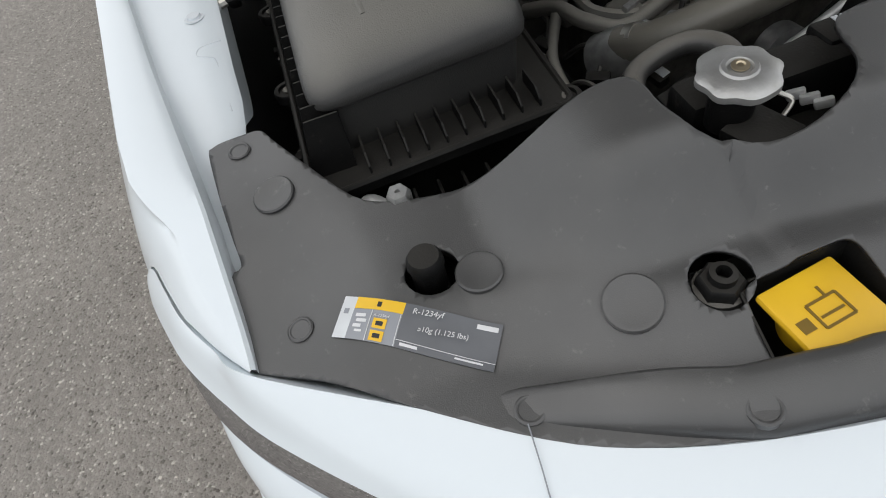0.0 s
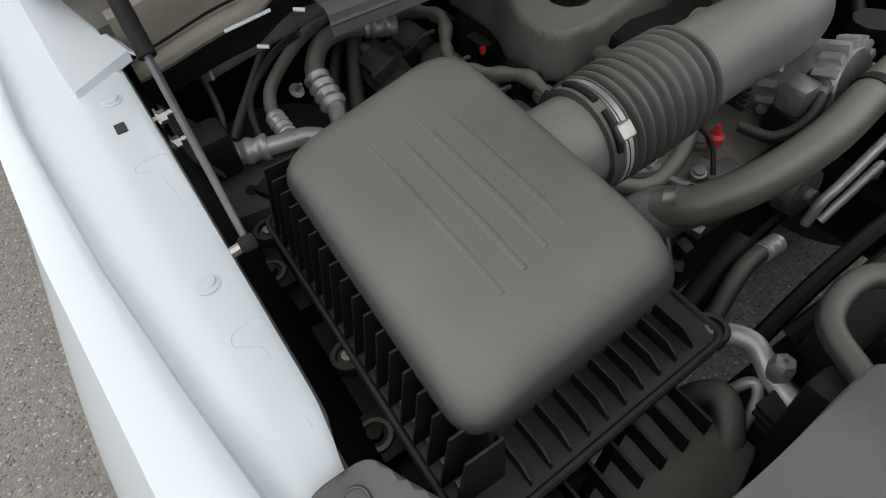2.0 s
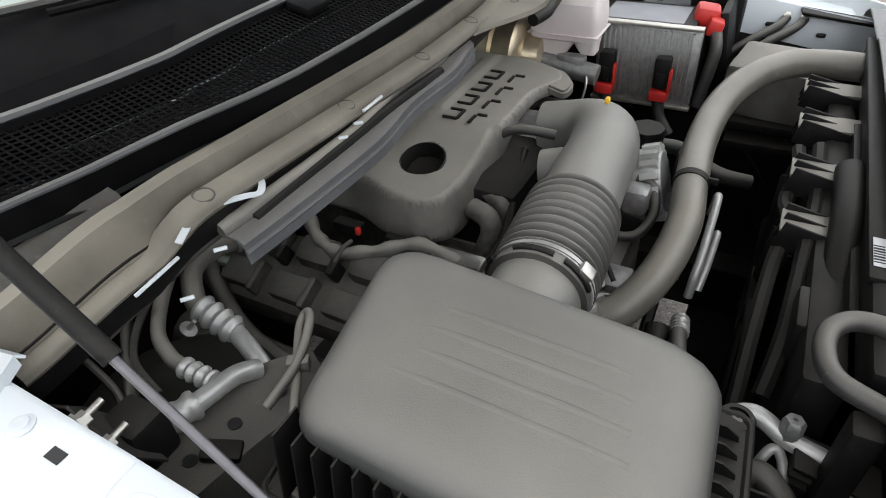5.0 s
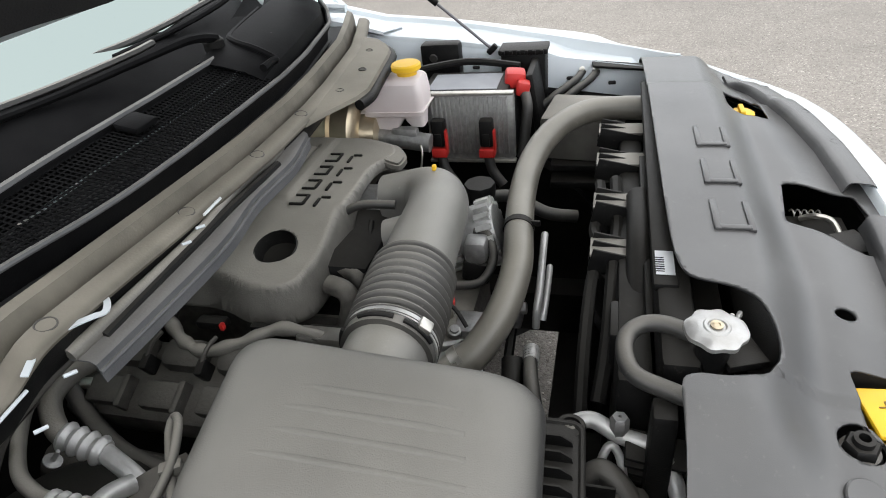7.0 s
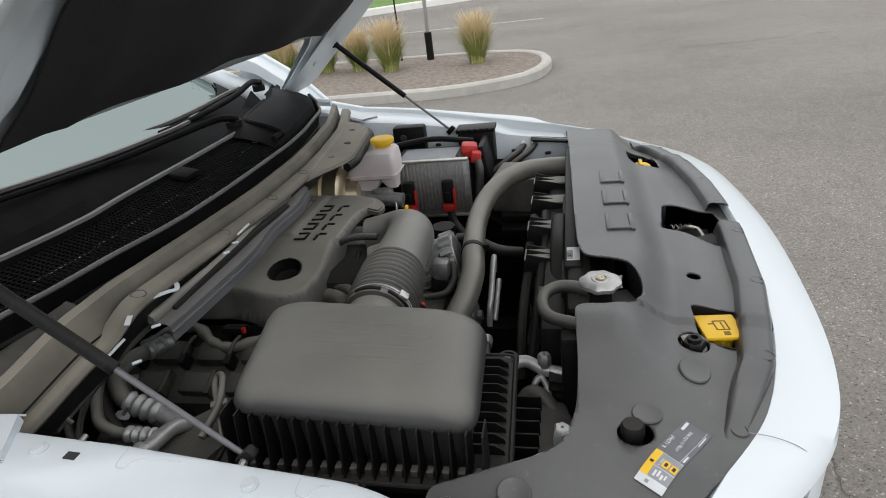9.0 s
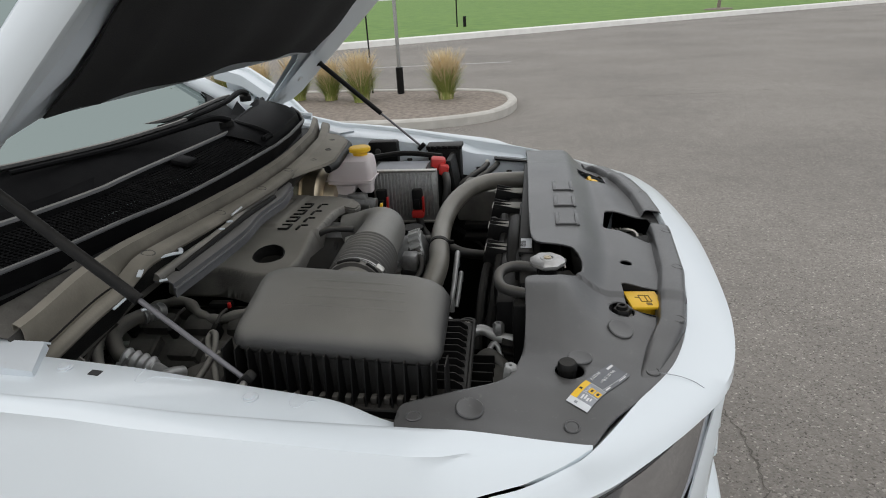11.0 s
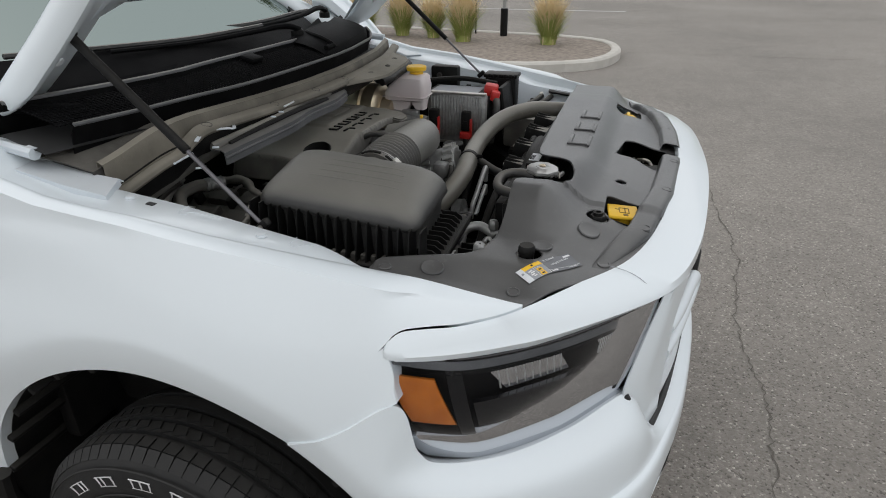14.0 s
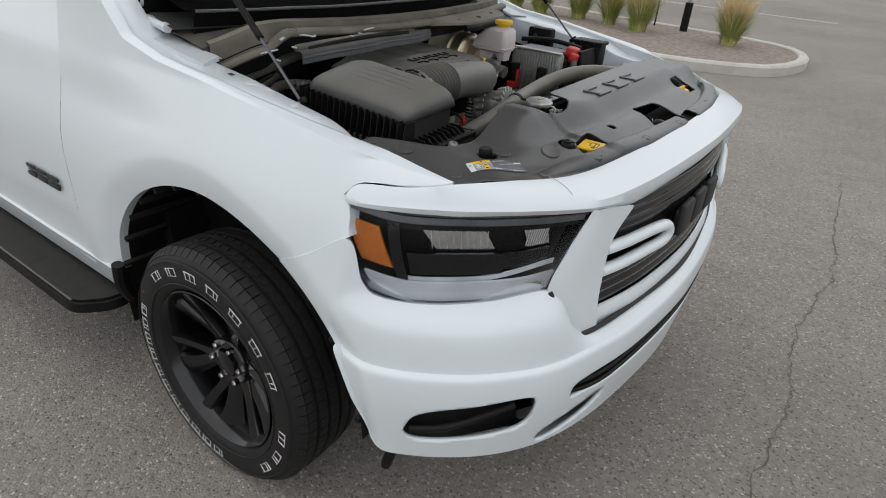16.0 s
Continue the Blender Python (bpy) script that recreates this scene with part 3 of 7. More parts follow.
# door behind the fender, with its seam, and the lower crease
def side_rows(x0, x1, n, ztop, zlow):
    rows = []
    for i in range(n + 1):
        x = lerp(x0, x1, i / n)
        row = []
        for k in range(17):
            z = lerp(ztop, zlow, k / 16)
            y = side_y(min(x, -0.70), z) + 0.002
            y += 0.02 * max(0, 1 - abs(z - 0.62) / 0.07) * 0.4
            row.append((x, y, z))
        rows.append(row)
    return rows


bm = sheet(side_rows(-1.9, -0.707, 30, 1.40, 0.50), 0.0)
door = part("door", bm, WHITE, truck, "white front passenger door")
bm = sheet([[mirror(p) for p in r] for r in side_rows(-1.9, -0.707, 30, 1.40, 0.50)], flip=True)
part("door", bm, WHITE, truck, "white driver's door")
part("seam_backing", boxed((-0.703, -0.91, 0.80), (0.06, 0.02, 0.66), rot=(0, 0, 0)), BLACK, truck)
# badge on the door: dark blocks in place of its lettering
badge = part("badge", boxed((-0.90, -0.992, 0.79), (0.24, 0.003, 0.004)), FLATBLACK, door)
for i, (wd, dx) in enumerate(((0.062, 0.0), (0.068, 0.078), (0.078, 0.162))):
    for dz, hh in ((0.016, 0.014), (-0.014, 0.016)):
        part("badge_block", boxed((-0.99 + dx, -0.993, 0.79 + dz), (wd, 0.008, hh), 0.003), FLATBLACK, badge)

# front brow: painted panel over lamps and grille
BACK = [(0.500, -0.905, 1.131), (0.509, -0.899, 1.146), (0.526, -0.887, 1.157), (0.565, -0.873, 1.162), (0.61, -0.856, 1.165), (0.661, -0.826, 1.171), (0.706, -0.794, 1.181), (0.79, -0.664, 1.178), (0.875, -0.532, 1.180), (0.922, -0.372, 1.196), (0.948, -0.15, 1.206), (0.958, CY, 1.210)]
FRONT = [(0.500, -0.910, 1.127), (0.508, -0.911, 1.128), (0.530, -0.906, 1.130), (0.572, -0.890, 1.135), (0.625, -0.866, 1.142), (0.685, -0.830, 1.144), (0.745, -0.785, 1.145), (0.865, -0.668, 1.145), (0.955, -0.555, 1.148), (0.998, -0.43, 1.160), (1.024, -0.24, 1.168), (1.040, CY, 1.172)]
LOWER = [(0.500, -0.911, 1.117), (0.508, -0.912, 1.114), (0.530, -0.908, 1.112), (0.572, -0.893, 1.112), (0.625, -0.870, 1.113), (0.685, -0.832, 1.114), (0.75, -0.782, 1.115), (0.86, -0.662, 1.114), (0.938, -0.553, 1.112), (0.978, -0.415, 1.098), (1.004, -0.24, 1.106), (1.020, CY, 1.108)]
NOSE = [tuple(lerp(Vector(f), Vector(l), 0.45) + Vector((0.010, -0.004, 0.0)) * min(1, i / 4)) for i, (f, l) in enumerate(zip(FRONT, LOWER))]
SHOULDER = [tuple(lerp(Vector(b), Vector(f), 0.55) + Vector((0, 0, 0.010 * min(1, i / 6)))) for i, (b, f) in enumerate(zip(BACK, FRONT))]


def full(curve):
    return curve + [mirror(p) for p in curve[-2::-1]]


INNER = [(p[0] - 0.05, p[1] + (0.02 if p[1] < -0.3 else 0.0), p[2] + 0.004) for p in LOWER]
rows = [spline(full(c), 6) for c in ([(p[0] - 0.01, p[1] + 0.03, p[2] - 0.035) for p in BACK], [(p[0] - 0.004, p[1], p[2] - 0.004) for p in BACK], BACK, SHOULDER, FRONT, NOSE, LOWER, INNER)]
part("brow_panel", sheet(rows, 0.0), WHITE, truck, "white painted panel over lamps and grille")
for sgn in (1, -1):
    pts = [(0.832, -0.594, 1.1815), (0.862, -0.597, 1.178), (0.89, -0.60, 1.168), (0.915, -0.60, 1.148)]
    if sgn < 0:
        pts = [mirror(p) for p in pts]
    part("panel_gap", tubed(pts, 0.0006, 6, 6), GREYPRINT, truck)

# bumper
TOP = [(0.318, -0.986, 0.912), (0.43, -0.965, 0.975), (0.530, -0.931, 1.035), (0.560, -0.918, 0.93), (0.60, -0.895, 0.893), (0.70, -0.835, 0.888), (0.80, -0.735, 0.892), (0.905, -0.60, 0.902), (0.935, -0.515, 0.77), (0.975, -0.30, 0.748), (1.01, CY, 0.742)]
UPR = [(0.420, -0.982, 0.835), (0.45, -0.978, 0.838), (0.49, -0.970, 0.845), (0.52, -0.962, 0.86), (0.61, -0.938, 0.84), (0.73, -0.872, 0.835), (0.84, -0.772, 0.835), (0.940, -0.640, 0.835), (0.975, -0.50, 0.748), (1.02, -0.28, 0.735), (1.05, CY, 0.73)]
STEP = [(0.495, -0.974, 0.737), (0.503, -0.972, 0.736), (0.512, -0.958, 0.735), (0.53, -0.962, 0.735), (0.63, -0.940, 0.733), (0.74, -0.880, 0.732), (0.85, -0.785, 0.731), (0.945, -0.655, 0.730), (1.0, -0.49, 0.728), (1.042, -0.27, 0.722), (1.065, CY, 0.72)]
BULGE = [(p[0] + 0.010, p[1] - 0.014, p[2] - 0.022) for p in STEP]
MID = [(max(p[0] + 0.008, 0.556 + 0.006 * i), p[1] - 0.010, 0.60) for i, p in enumerate(STEP)]
LOWB = [(0.584, -0.956, 0.515), (0.592, -0.952, 0.495), (0.602, -0.948, 0.475), (0.622, -0.934, 0.450), (0.665, -0.905, 0.436), (0.755, -0.84, 0.430), (0.85, -0.75, 0.428), (0.93, -0.63, 0.425), (0.985, -0.47, 0.42), (1.02, -0.26, 0.415), (1.045, CY, 0.41)]
UNDER = [(p[0] - 0.03, p[1] + 0.05, p[2] - 0.012) for p in LOWB]
rows = [spline(full(c), 14) for c in ([(p[0] - 0.03, p[1] + 0.03, p[2] - 0.01) for p in TOP], TOP, UPR, STEP, BULGE, MID, LOWB, UNDER)]
# smooth across the height as well
cols = [spline([rows[1][i], rows[2][i], rows[3][i]], 8)[:-1] + spline([rows[3][i], rows[4][i], rows[5][i], rows[6][i]], 14) + [rows[7][i]] for i in range(len(rows[0]))]
cols = [[rows[0][i]] + c for i, c in enumerate(cols)]
bm = sheet(cols)
# openings: fog lamp pockets and lower grilles


def opening(p):
    """Below 1 inside one of the bumper's openings."""
    y = p.y if p.y < CY else 2 * CY - p.y
    best = 9.0
    for y0, z0, ry, rz, tilt, only, n in ((-0.800, 0.580, 0.112, 0.066, 0.16, 0.60, 4), (-0.18, 0.605, 0.40, 0.036, -0.02, 0.85, 5), (-0.52, 0.490, 0.120, 0.036, 0.22, 0.82, 3)):
        if p.x < only:
            continue
        u = abs(y - y0) / ry
        if y0 > -0.2:
            u = max(0.0, y0 - y) / ry
        v = abs(p.z - z0 - tilt * (y - y0)) / rz
        best = min(best, (u ** n + v ** n) ** (1 / n))
    return best


def bump_cut(bm):
    g = {v: opening(v.co) for v in bm.verts}
    gone = [f for f in bm.faces if all(g[v] < 1 for v in f.verts)]
    moved = {}
    for v in bm.verts:
        if g[v] < 1:
            out = [(e.other_vert(v), g[e.other_vert(v)]) for e in v.link_edges if g[e.other_vert(v)] >= 1]
            out += [(w, g[w]) for f in v.link_faces for w in f.verts if g[w] >= 1 and not any(w is o[0] for o in out)]
            if out:
                w, gw = min(out, key=lambda o: (1 - g[v]) / (o[1] - g[v]) * (o[0].co - v.co).length)
                moved[v] = v.co.lerp(w.co, (1 - g[v]) / (gw - g[v]))
    for v, p in moved.items():
        v.co = p
    bmesh.ops.delete(bm, geom=gone, context="FACES")


for v in bm.verts:
    side = 1 if v.co.y < CY else -1
    v.co.y += side * turn_in(v.co.x, v.co.z) * smooth(0.66, 0.58, v.co.x)
bump_cut(bm)
bumper = part("bumper", bm, WHITE, truck, "white painted front bumper with lamp pockets")
sol = bumper.modifiers.new("thickness", "SOLIDIFY")
sol.thickness, sol.offset = 0.012, -1
for sgn in (1, -1):
    f = (lambda p: p) if sgn > 0 else mirror
    pk = sheet([[f(p) for p in spline(r, 6)] for r in (
        [(0.665, -0.925, 0.66), (0.775, -0.845, 0.665), (0.915, -0.660, 0.675)],
        [(0.665, -0.87, 0.61), (0.76, -0.795, 0.62), (0.87, -0.665, 0.63)],
        [(0.665, -0.87, 0.51), (0.76, -0.795, 0.51), (0.87, -0.665, 0.53)],
        [(0.665, -0.900, 0.490), (0.765, -0.815, 0.490), (0.89, -0.650, 0.50)])], 0.006)
    pocket = part("lamp_pocket", pk, BLACK, bumper, "black plastic fog lamp pocket")
    part("pocket_bar", tubed([f(p) for p in ((0.70, -0.895, 0.54), (0.78, -0.825, 0.545), (0.885, -0.69, 0.585))], 0.010, 6, 10), BLACK, bumper)
    part("tow_recess", sheet([[f(p) for p in spline(r, 6)] for r in (
        [(0.86, -0.66, 0.53), (0.94, -0.50, 0.53), (0.97, -0.33, 0.54)], [(0.86, -0.66, 0.42), (0.93, -0.50, 0.425), (0.96, -0.33, 0.43)])], 0.006), GLOSS, bumper)
part("lower_grille", sheet([[p for p in spline(full(r), 8)] for r in (
    [(0.93, -0.58, 0.68), (1.0, -0.40, 0.675), (1.03, CY, 0.67)], [(0.93, -0.58, 0.54), (1.0, -0.40, 0.54), (1.03, CY, 0.54)])], 0.01), BLACK, bumper, "black lower grille")
for k in range(3):
    z = 0.585 + 0.028 * k
    part("grille_bar", tubed([(p[0], p[1], z) for p in full([(0.955, -0.58, 0), (1.025, -0.40, 0), (1.065, CY, 0)])], 0.006, 6, 8), BLACK, bumper)
part("air_dam", sheet([[p for p in spline(full(r), 8)] for r in (
    [(0.62, -0.80, 0.47), (0.70, -0.72, 0.45), (0.84, -0.52, 0.43), (0.92, CY, 0.42)], [(0.58, -0.79, 0.39), (0.66, -0.71, 0.41), (0.78, -0.50, 0.41), (0.86, CY, 0.41)])], 0.008), BLACK, truck, "black plastic air dam")

for sgn in (1, -1):
    f = (lambda p: p) if sgn > 0 else mirror
    part("wheel_flap", boxed(f((0.62, -0.845, 0.415)), (0.03, 0.15, 0.11), 0.014, (0, 14, 24 * sgn)), BLACK, truck, "black plastic flap ahead of the wheel")

# grille and its painted surround
for sgn in (1, -1):
    f = (lambda p: p) if sgn > 0 else mirror
    rows = [[(0.941, -0.551, 1.118), (0.908, -0.597, 1.0), (0.890, -0.620, 0.900), (0.917, -0.580, 0.83), (0.942, -0.518, 0.745)],
            [(0.953, -0.545, 1.119), (0.934, -0.578, 1.0), (0.924, -0.590, 0.908), (0.940, -0.556, 0.83), (0.956, -0.506, 0.744)],
            [(0.962, -0.520, 1.120), (0.948, -0.545, 1.0), (0.938, -0.555, 0.91), (0.950, -0.525, 0.83), (0.962, -0.490, 0.742)],
            [(0.990, -0.428, 1.105), (0.972, -0.478, 1.03), (0.968, -0.486, 0.95), (0.968, -0.478, 0.84), (0.972, -0.455, 0.742)],
            [(0.955, -0.410, 1.09), (0.935, -0.465, 1.03), (0.930, -0.470, 0.95), (0.930, -0.465, 0.84), (0.93, -0.45, 0.745)]]
    part("grille_surround", sheet([[f(p) for p in spline(r, 6)] for r in rows], 0.004, flip=sgn > 0), WHITE, truck, "white painted grille surround")
grille = part("grille", sheet([[p for p in spline(full(r), 10)] for r in (
    [(0.90, -0.47, 1.11), (0.95, -0.24, 1.12), (0.97, CY, 1.12)], [(0.89, -0.48, 0.74), (0.94, -0.24, 0.73), (0.96, CY, 0.73)])], 0.01), BLACK, truck, "black grille with horizontal slats")


def grille_bar(z, r, material, y0, name, label="", dx=0.0, squash=2.2):
    b = tubed([(p[0] + dx, p[1], 0) for p in full([(0.945, y0, 0), (0.995, -0.24, 0), (1.018, CY, 0)])], r, 8, 10)
    for v in b.verts:
        v.co.z = z + v.co.z * squash
    part(name, b, material, grille, label)


for z in (1.085, 1.055, 1.025):
    grille_bar(z, 0.008, GLOSS, -0.462, "slat")
for z in (0.885, 0.855, 0.825):
    grille_bar(z, 0.008, GLOSS, -0.468, "slat")
for sgn in (1, -1):
    f = (lambda p: p) if sgn > 0 else mirror
    # a painted hook: two bars joined at their inner end
    hook = [(0.962, -0.478, 0.992), (0.985, -0.40, 0.992), (1.012, -0.27, 0.990), (1.026, -0.205, 0.984), (1.031, -0.182, 0.960), (1.026, -0.20, 0.937), (1.012, -0.27, 0.932), (0.985, -0.40, 0.930), (0.962, -0.480, 0.930)]
    b = bmesh.new()
    tube(b, [f((p[0], p[1], p[2])) for p in hook], 0.0165, 8, 12)
    part("crossbar", b, WHITE, grille, "white painted hook-shaped crossbar")
grille_bar(0.778, 0.011, WHITE, -0.46, "crossbar", "white painted lower bar", 0.012, 2.6)
# black tube in place of the shadow gap between surround and bumper
part("gap_shade", tubed(full([(0.896, -0.618, 0.905), (0.918, -0.594, 0.85), (0.948, -0.538, 0.768), (0.966, -0.502, 0.752), (1.004, -0.30, 0.750), (1.040, CY, 0.746)]), 0.008, 8, 8), FLATBLACK, truck)
# emblem: dark plain blocks
emblem = part("emblem", boxed((1.020, CY, 0.955), (0.02, 0.34, 0.07), 0.012), GLOSS, grille, "dark emblem plate")
for i in range(3):
    part("emblem_block", boxed((1.036, CY - 0.125 + 0.125 * i, 0.958), (0.022, 0.10, 0.10), 0.01), FLATBLACK, emblem)

# headlamps
HT = [(0.493, -0.906, 1.122), (0.62, -0.876, 1.112), (0.75, -0.786, 1.112), (0.86, -0.666, 1.112), (0.935, -0.556, 1.111)]
HM = [(0.514, -0.926, 1.01), (0.645, -0.886, 1.0), (0.765, -0.79, 1.0), (0.855, -0.69, 1.0), (0.912, -0.590, 1.005)]
HB = [(0.566, -0.893, 0.900), (0.66, -0.850, 0.885), (0.765, -0.760, 0.886), (0.84, -0.672, 0.895), (0.893, -0.606, 0.909)]


def lamp_surface(u, v, back=0.0):
    """u along the lamp, v from top to bottom, back: metres behind the lens."""
    a, b, c = (spline(r, 20) for r in (HT, HM, HB))
    i = min(int(u * 80), 79)
    t = u * 80 - i
    p = [lerp(r[i], r[i + 1], t) for r in (a, b, c)]
    q = p[0] * (1 - v) * (1 - 2 * v) + p[1] * 4 * v * (1 - v) + p[2] * v * (2 * v - 1)
    side = (a[min(i + 1, 80)] - a[i]).normalized()
    n = Vector((side.y, -side.x, 0)).normalized()
    return q - n * back if n.y < 0 or n.x > 0 else q + n * back


def lamp_patch(u0, u1, v0, v1, back, nu=16, nv=8, thick=0.0, slant=0.0):
    return [[lamp_surface(min(max(lerp(u0, u1, j / nu) + slant * (i / nv - 0.5), 0), 1), lerp(v0, v1, i / nv), back) for j in range(nu + 1)] for i in range(nv + 1)]


for sgn in (1, -1):
    f = (lambda p: p) if sgn > 0 else mirror
    F = lambda rows: [[f(p) for p in r] for r in rows]
    lamp = part("headlight", sheet(F(lamp_patch(0, 1, 0, 1, 0.055, 24, 12)), 0.004), BLACK, truck, "clear headlight with dark housing and amber side marker")
    rim = [lamp_surface(u, v, 0.004) for u, v in [(i / 12, 0) for i in range(13)] + [(1, i / 6) for i in range(1, 7)] + [(1 - i / 12, 1) for i in range(1, 13)] + [(0, 1 - i / 6) for i in range(1, 6)]]
    rim.append(rim[0])
    part("rim", tubed([f(p) for p in rim], 0.0038, 2, 8, True, True), GLOSS, lamp)
    wall = [[f(lamp_surface(u, v, bk)) for u, v in [(i / 12, 0.01) for i in range(13)] + [(1, i / 6) for i in range(1, 7)] + [(1 - i / 12, 0.99) for i in range(1, 13)] + [(0, 1 - i / 6) for i in range(1, 7)]] for bk in (0.002, 0.06)]
    part("lamp_wall", sheet(wall), GLOSS, lamp)
    part("side_marker", sheet(F(lamp_patch(0.045, 0.185, 0.20, 0.62, 0.016, 8, 6, 0, 0.03)), -0.006), AMBER, lamp, "amber side marker")
    part("light_guide", sheet(F(lamp_patch(0.05, 0.97, 0.74, 0.985, 0.016, 24, 5)), 0.008), DRL, lamp, "pale frosted light guide")
    rise = lambda u: 0.70 - 0.11 * smooth(0.50, 0.92, u)
    part("light_guide_lip", sheet(F([[lamp_surface(lerp(0.25, 0.95, j / 24), rise(lerp(0.25, 0.95, j / 24)) + dv, 0.024) for j in range(25)] for dv in (0.0, 0.03, 0.06)]), 0.004), DRL, lamp)
    for j in range(14):
        u = 0.27 + 0.012 * j
        part("guide_rib", tubed([f(lamp_surface(u, rise(u) + 0.065, 0.022)), f(lamp_surface(u, rise(u) + 0.10, 0.020))], 0.0016, 2, 6), ALU, lamp)
    part("top_band", sheet(F(lamp_patch(0.02, 0.985, 0.02, 0.085, 0.006, 24, 3)), 0.003), SLATE, lamp, "grey translucent upper edge")
    part("bezel", sheet(F(lamp_patch(0.20, 0.99, 0.03, 0.16, 0.02, 24, 4)), 0.006), BLACK, lamp)
    for u0, u1 in ((0.36, 0.60), (0.76, 0.87)):
        part("reflector", sheet(F(lamp_patch(u0, u1, 0.18, 0.40, 0.04, 8, 6, 0, 0.05)), 0.004), CHROME, lamp, "ribbed bright reflector")
        for k in range(9):
            u = lerp(u0 + 0.01, u1 - 0.01, k / 8)
            part("reflector_rib", tubed([f(lamp_surface(u, v, 0.037)) for v in (0.19, 0.3, 0.39)], 0.0018, 3, 6), ALU, lamp)
    part("projector_cover", sheet(F(lamp_patch(0.27, 0.66, 0.42, 0.66, 0.03, 10, 5)), 0.01), GLOSS, lamp)
    part("projector_cover", sheet(F(lamp_patch(0.62, 0.90, 0.42, 0.62, 0.036, 10, 5)), 0.01), GLOSS, lamp)
    part("divider", sheet(F(lamp_patch(0.205, 0.255, 0.12, 0.72, 0.022, 3, 6)), 0.008), GLOSS, lamp)
    lens = part("lens", sheet(F(lamp_patch(0, 1, 0, 1, 0.0, 24, 12))), LENS, lamp, "clear plastic lens")
    lens.visible_shadow = False

# wheels
def wheel(cx, cy, face):
    w = tagged(new("wheel"), "black alloy wheel with a white-lettered tyre", "wheel")
    w.parent = truck
    m = Matrix.Translation((cx, cy, 0.405)) @ Matrix.Rotation(radians(90 * face), 4, "X")   # local z points out of the wheel
    R = 0.405
    prof = [(0.262, -0.13), (0.33, -0.138), (0.385, -0.125), (R - 0.008, -0.105), (R, -0.07), (R - 0.008, -0.068), (R - 0.008, -0.060), (R + 0.001, -0.058), (R + 0.001, -0.028), (R - 0.008, -0.026), (R - 0.008, -0.018), (R + 0.002, -0.016), (R + 0.002, 0.016), (R - 0.008, 0.018), (R - 0.008, 0.026), (R + 0.001, 0.028), (R + 0.001, 0.058), (R - 0.008, 0.060), (R - 0.008, 0.068), (R, 0.07), (R - 0.006, 0.105), (0.388, 0.124), (0.36, 0.137), (0.325, 0.141), (0.295, 0.137), (0.279, 0.126), (0.27, 0.118), (0.262, 0.10)]
    tyre = part("tyre", lathed(prof, m, 72), TYRE, w, "black tyre with white raised lettering")
    # shoulder lugs, each its own block on one mesh
    lug = bpy.data.meshes.new("tread_block")
    b = bmesh.new()
    for dx, dz, tilt, wd in ((0.0, -0.012, 4, 0.026), (-0.0105, 0.0125, 40, 0.030)):
        bmesh.ops.create_cube(b, size=1, matrix=Matrix.Translation((dx, 0, dz)) @ Matrix.Rotation(radians(-tilt), 4, "Y") @ Matrix.Diagonal((0.008, 0.0295, wd, 1)))
    b.to_mesh(lug)
    b.free()
    lug.materials.append(TYRE)
    for k in range(76):
        o = new("tread_block", lug)
        o.parent = tyre
        o.matrix_world = m @ Matrix.Rotation(2 * math.pi * k / 76, 4, "Z") @ Matrix.Translation((R - 0.001, 0, 0.100))
    rib = bpy.data.meshes.new("tread_rib")
    b = bmesh.new()
    bmesh.ops.create_cube(b, size=1, matrix=Matrix.Rotation(radians(24), 4, "X") @ Matrix.Diagonal((0.008, 0.0255, 0.024, 1)))
    b.to_mesh(rib)
    b.free()
    rib.materials.append(TYRE)
    for h in (0.043, 0.0):
        for k in range(76):
            o = new("tread_block", rib)
            o.parent = tyre
            o.matrix_world = m @ Matrix.Rotation(2 * math.pi * (k + 0.5) / 76, 4, "Z") @ Matrix.Translation((R + 0.0005, 0, h))
    # sidewall lettering as plain outlined bars along two arcs
    for a0, a1, cnt, gap, wide in ((128, -44, 11, 7, 0.046), (165, 268, 11, -1, 0.040)):
        for k in range(cnt):
            if k == gap:
                continue
            a = radians(lerp(a0, a1, k / (cnt - 1)))
            b = bmesh.new()
            for i in range(7):
                da = (i - 3) / 6 * wide / 0.338
                mm = m @ Matrix.Rotation(a + da, 4, "Z") @ Matrix.Translation((0.338, 0, 0.1408)) @ Matrix.Rotation(radians(-3), 4, "Y")
                for sx in (-1, 1):
                    bmesh.ops.create_cube(b, size=1, matrix=mm @ Matrix.Translation((sx * 0.0125, 0, 0)) @ Matrix.Diagonal((0.0015, wide / 5.6, 0.0022, 1)))
                if i in (0, 6) or i == 3 + (k * 5 % 3) - 1:
                    bmesh.ops.create_cube(b, size=1, matrix=mm @ Matrix.Diagonal((0.026, 0.002, 0.0022, 1)))
            part("letter_bar", b, LETTER, tyre, smooth=False)
    part("balance_dot", lathed([(0.0, 0.0), (0.005, 0.0), (0.0, 0.001)], m @ Matrix.Rotation(radians(152), 4, "Z") @ Matrix.Translation((0.352, 0, 0.1395)), 12), RED, tyre, "small red dot")
    for rr in (0.30, 0.372):
        b = lathed([(rr - 0.002, 0.139), (rr, 0.1415), (rr + 0.002, 0.139)], m, 64)
        part("sidewall_ring", b, TYRE, tyre)
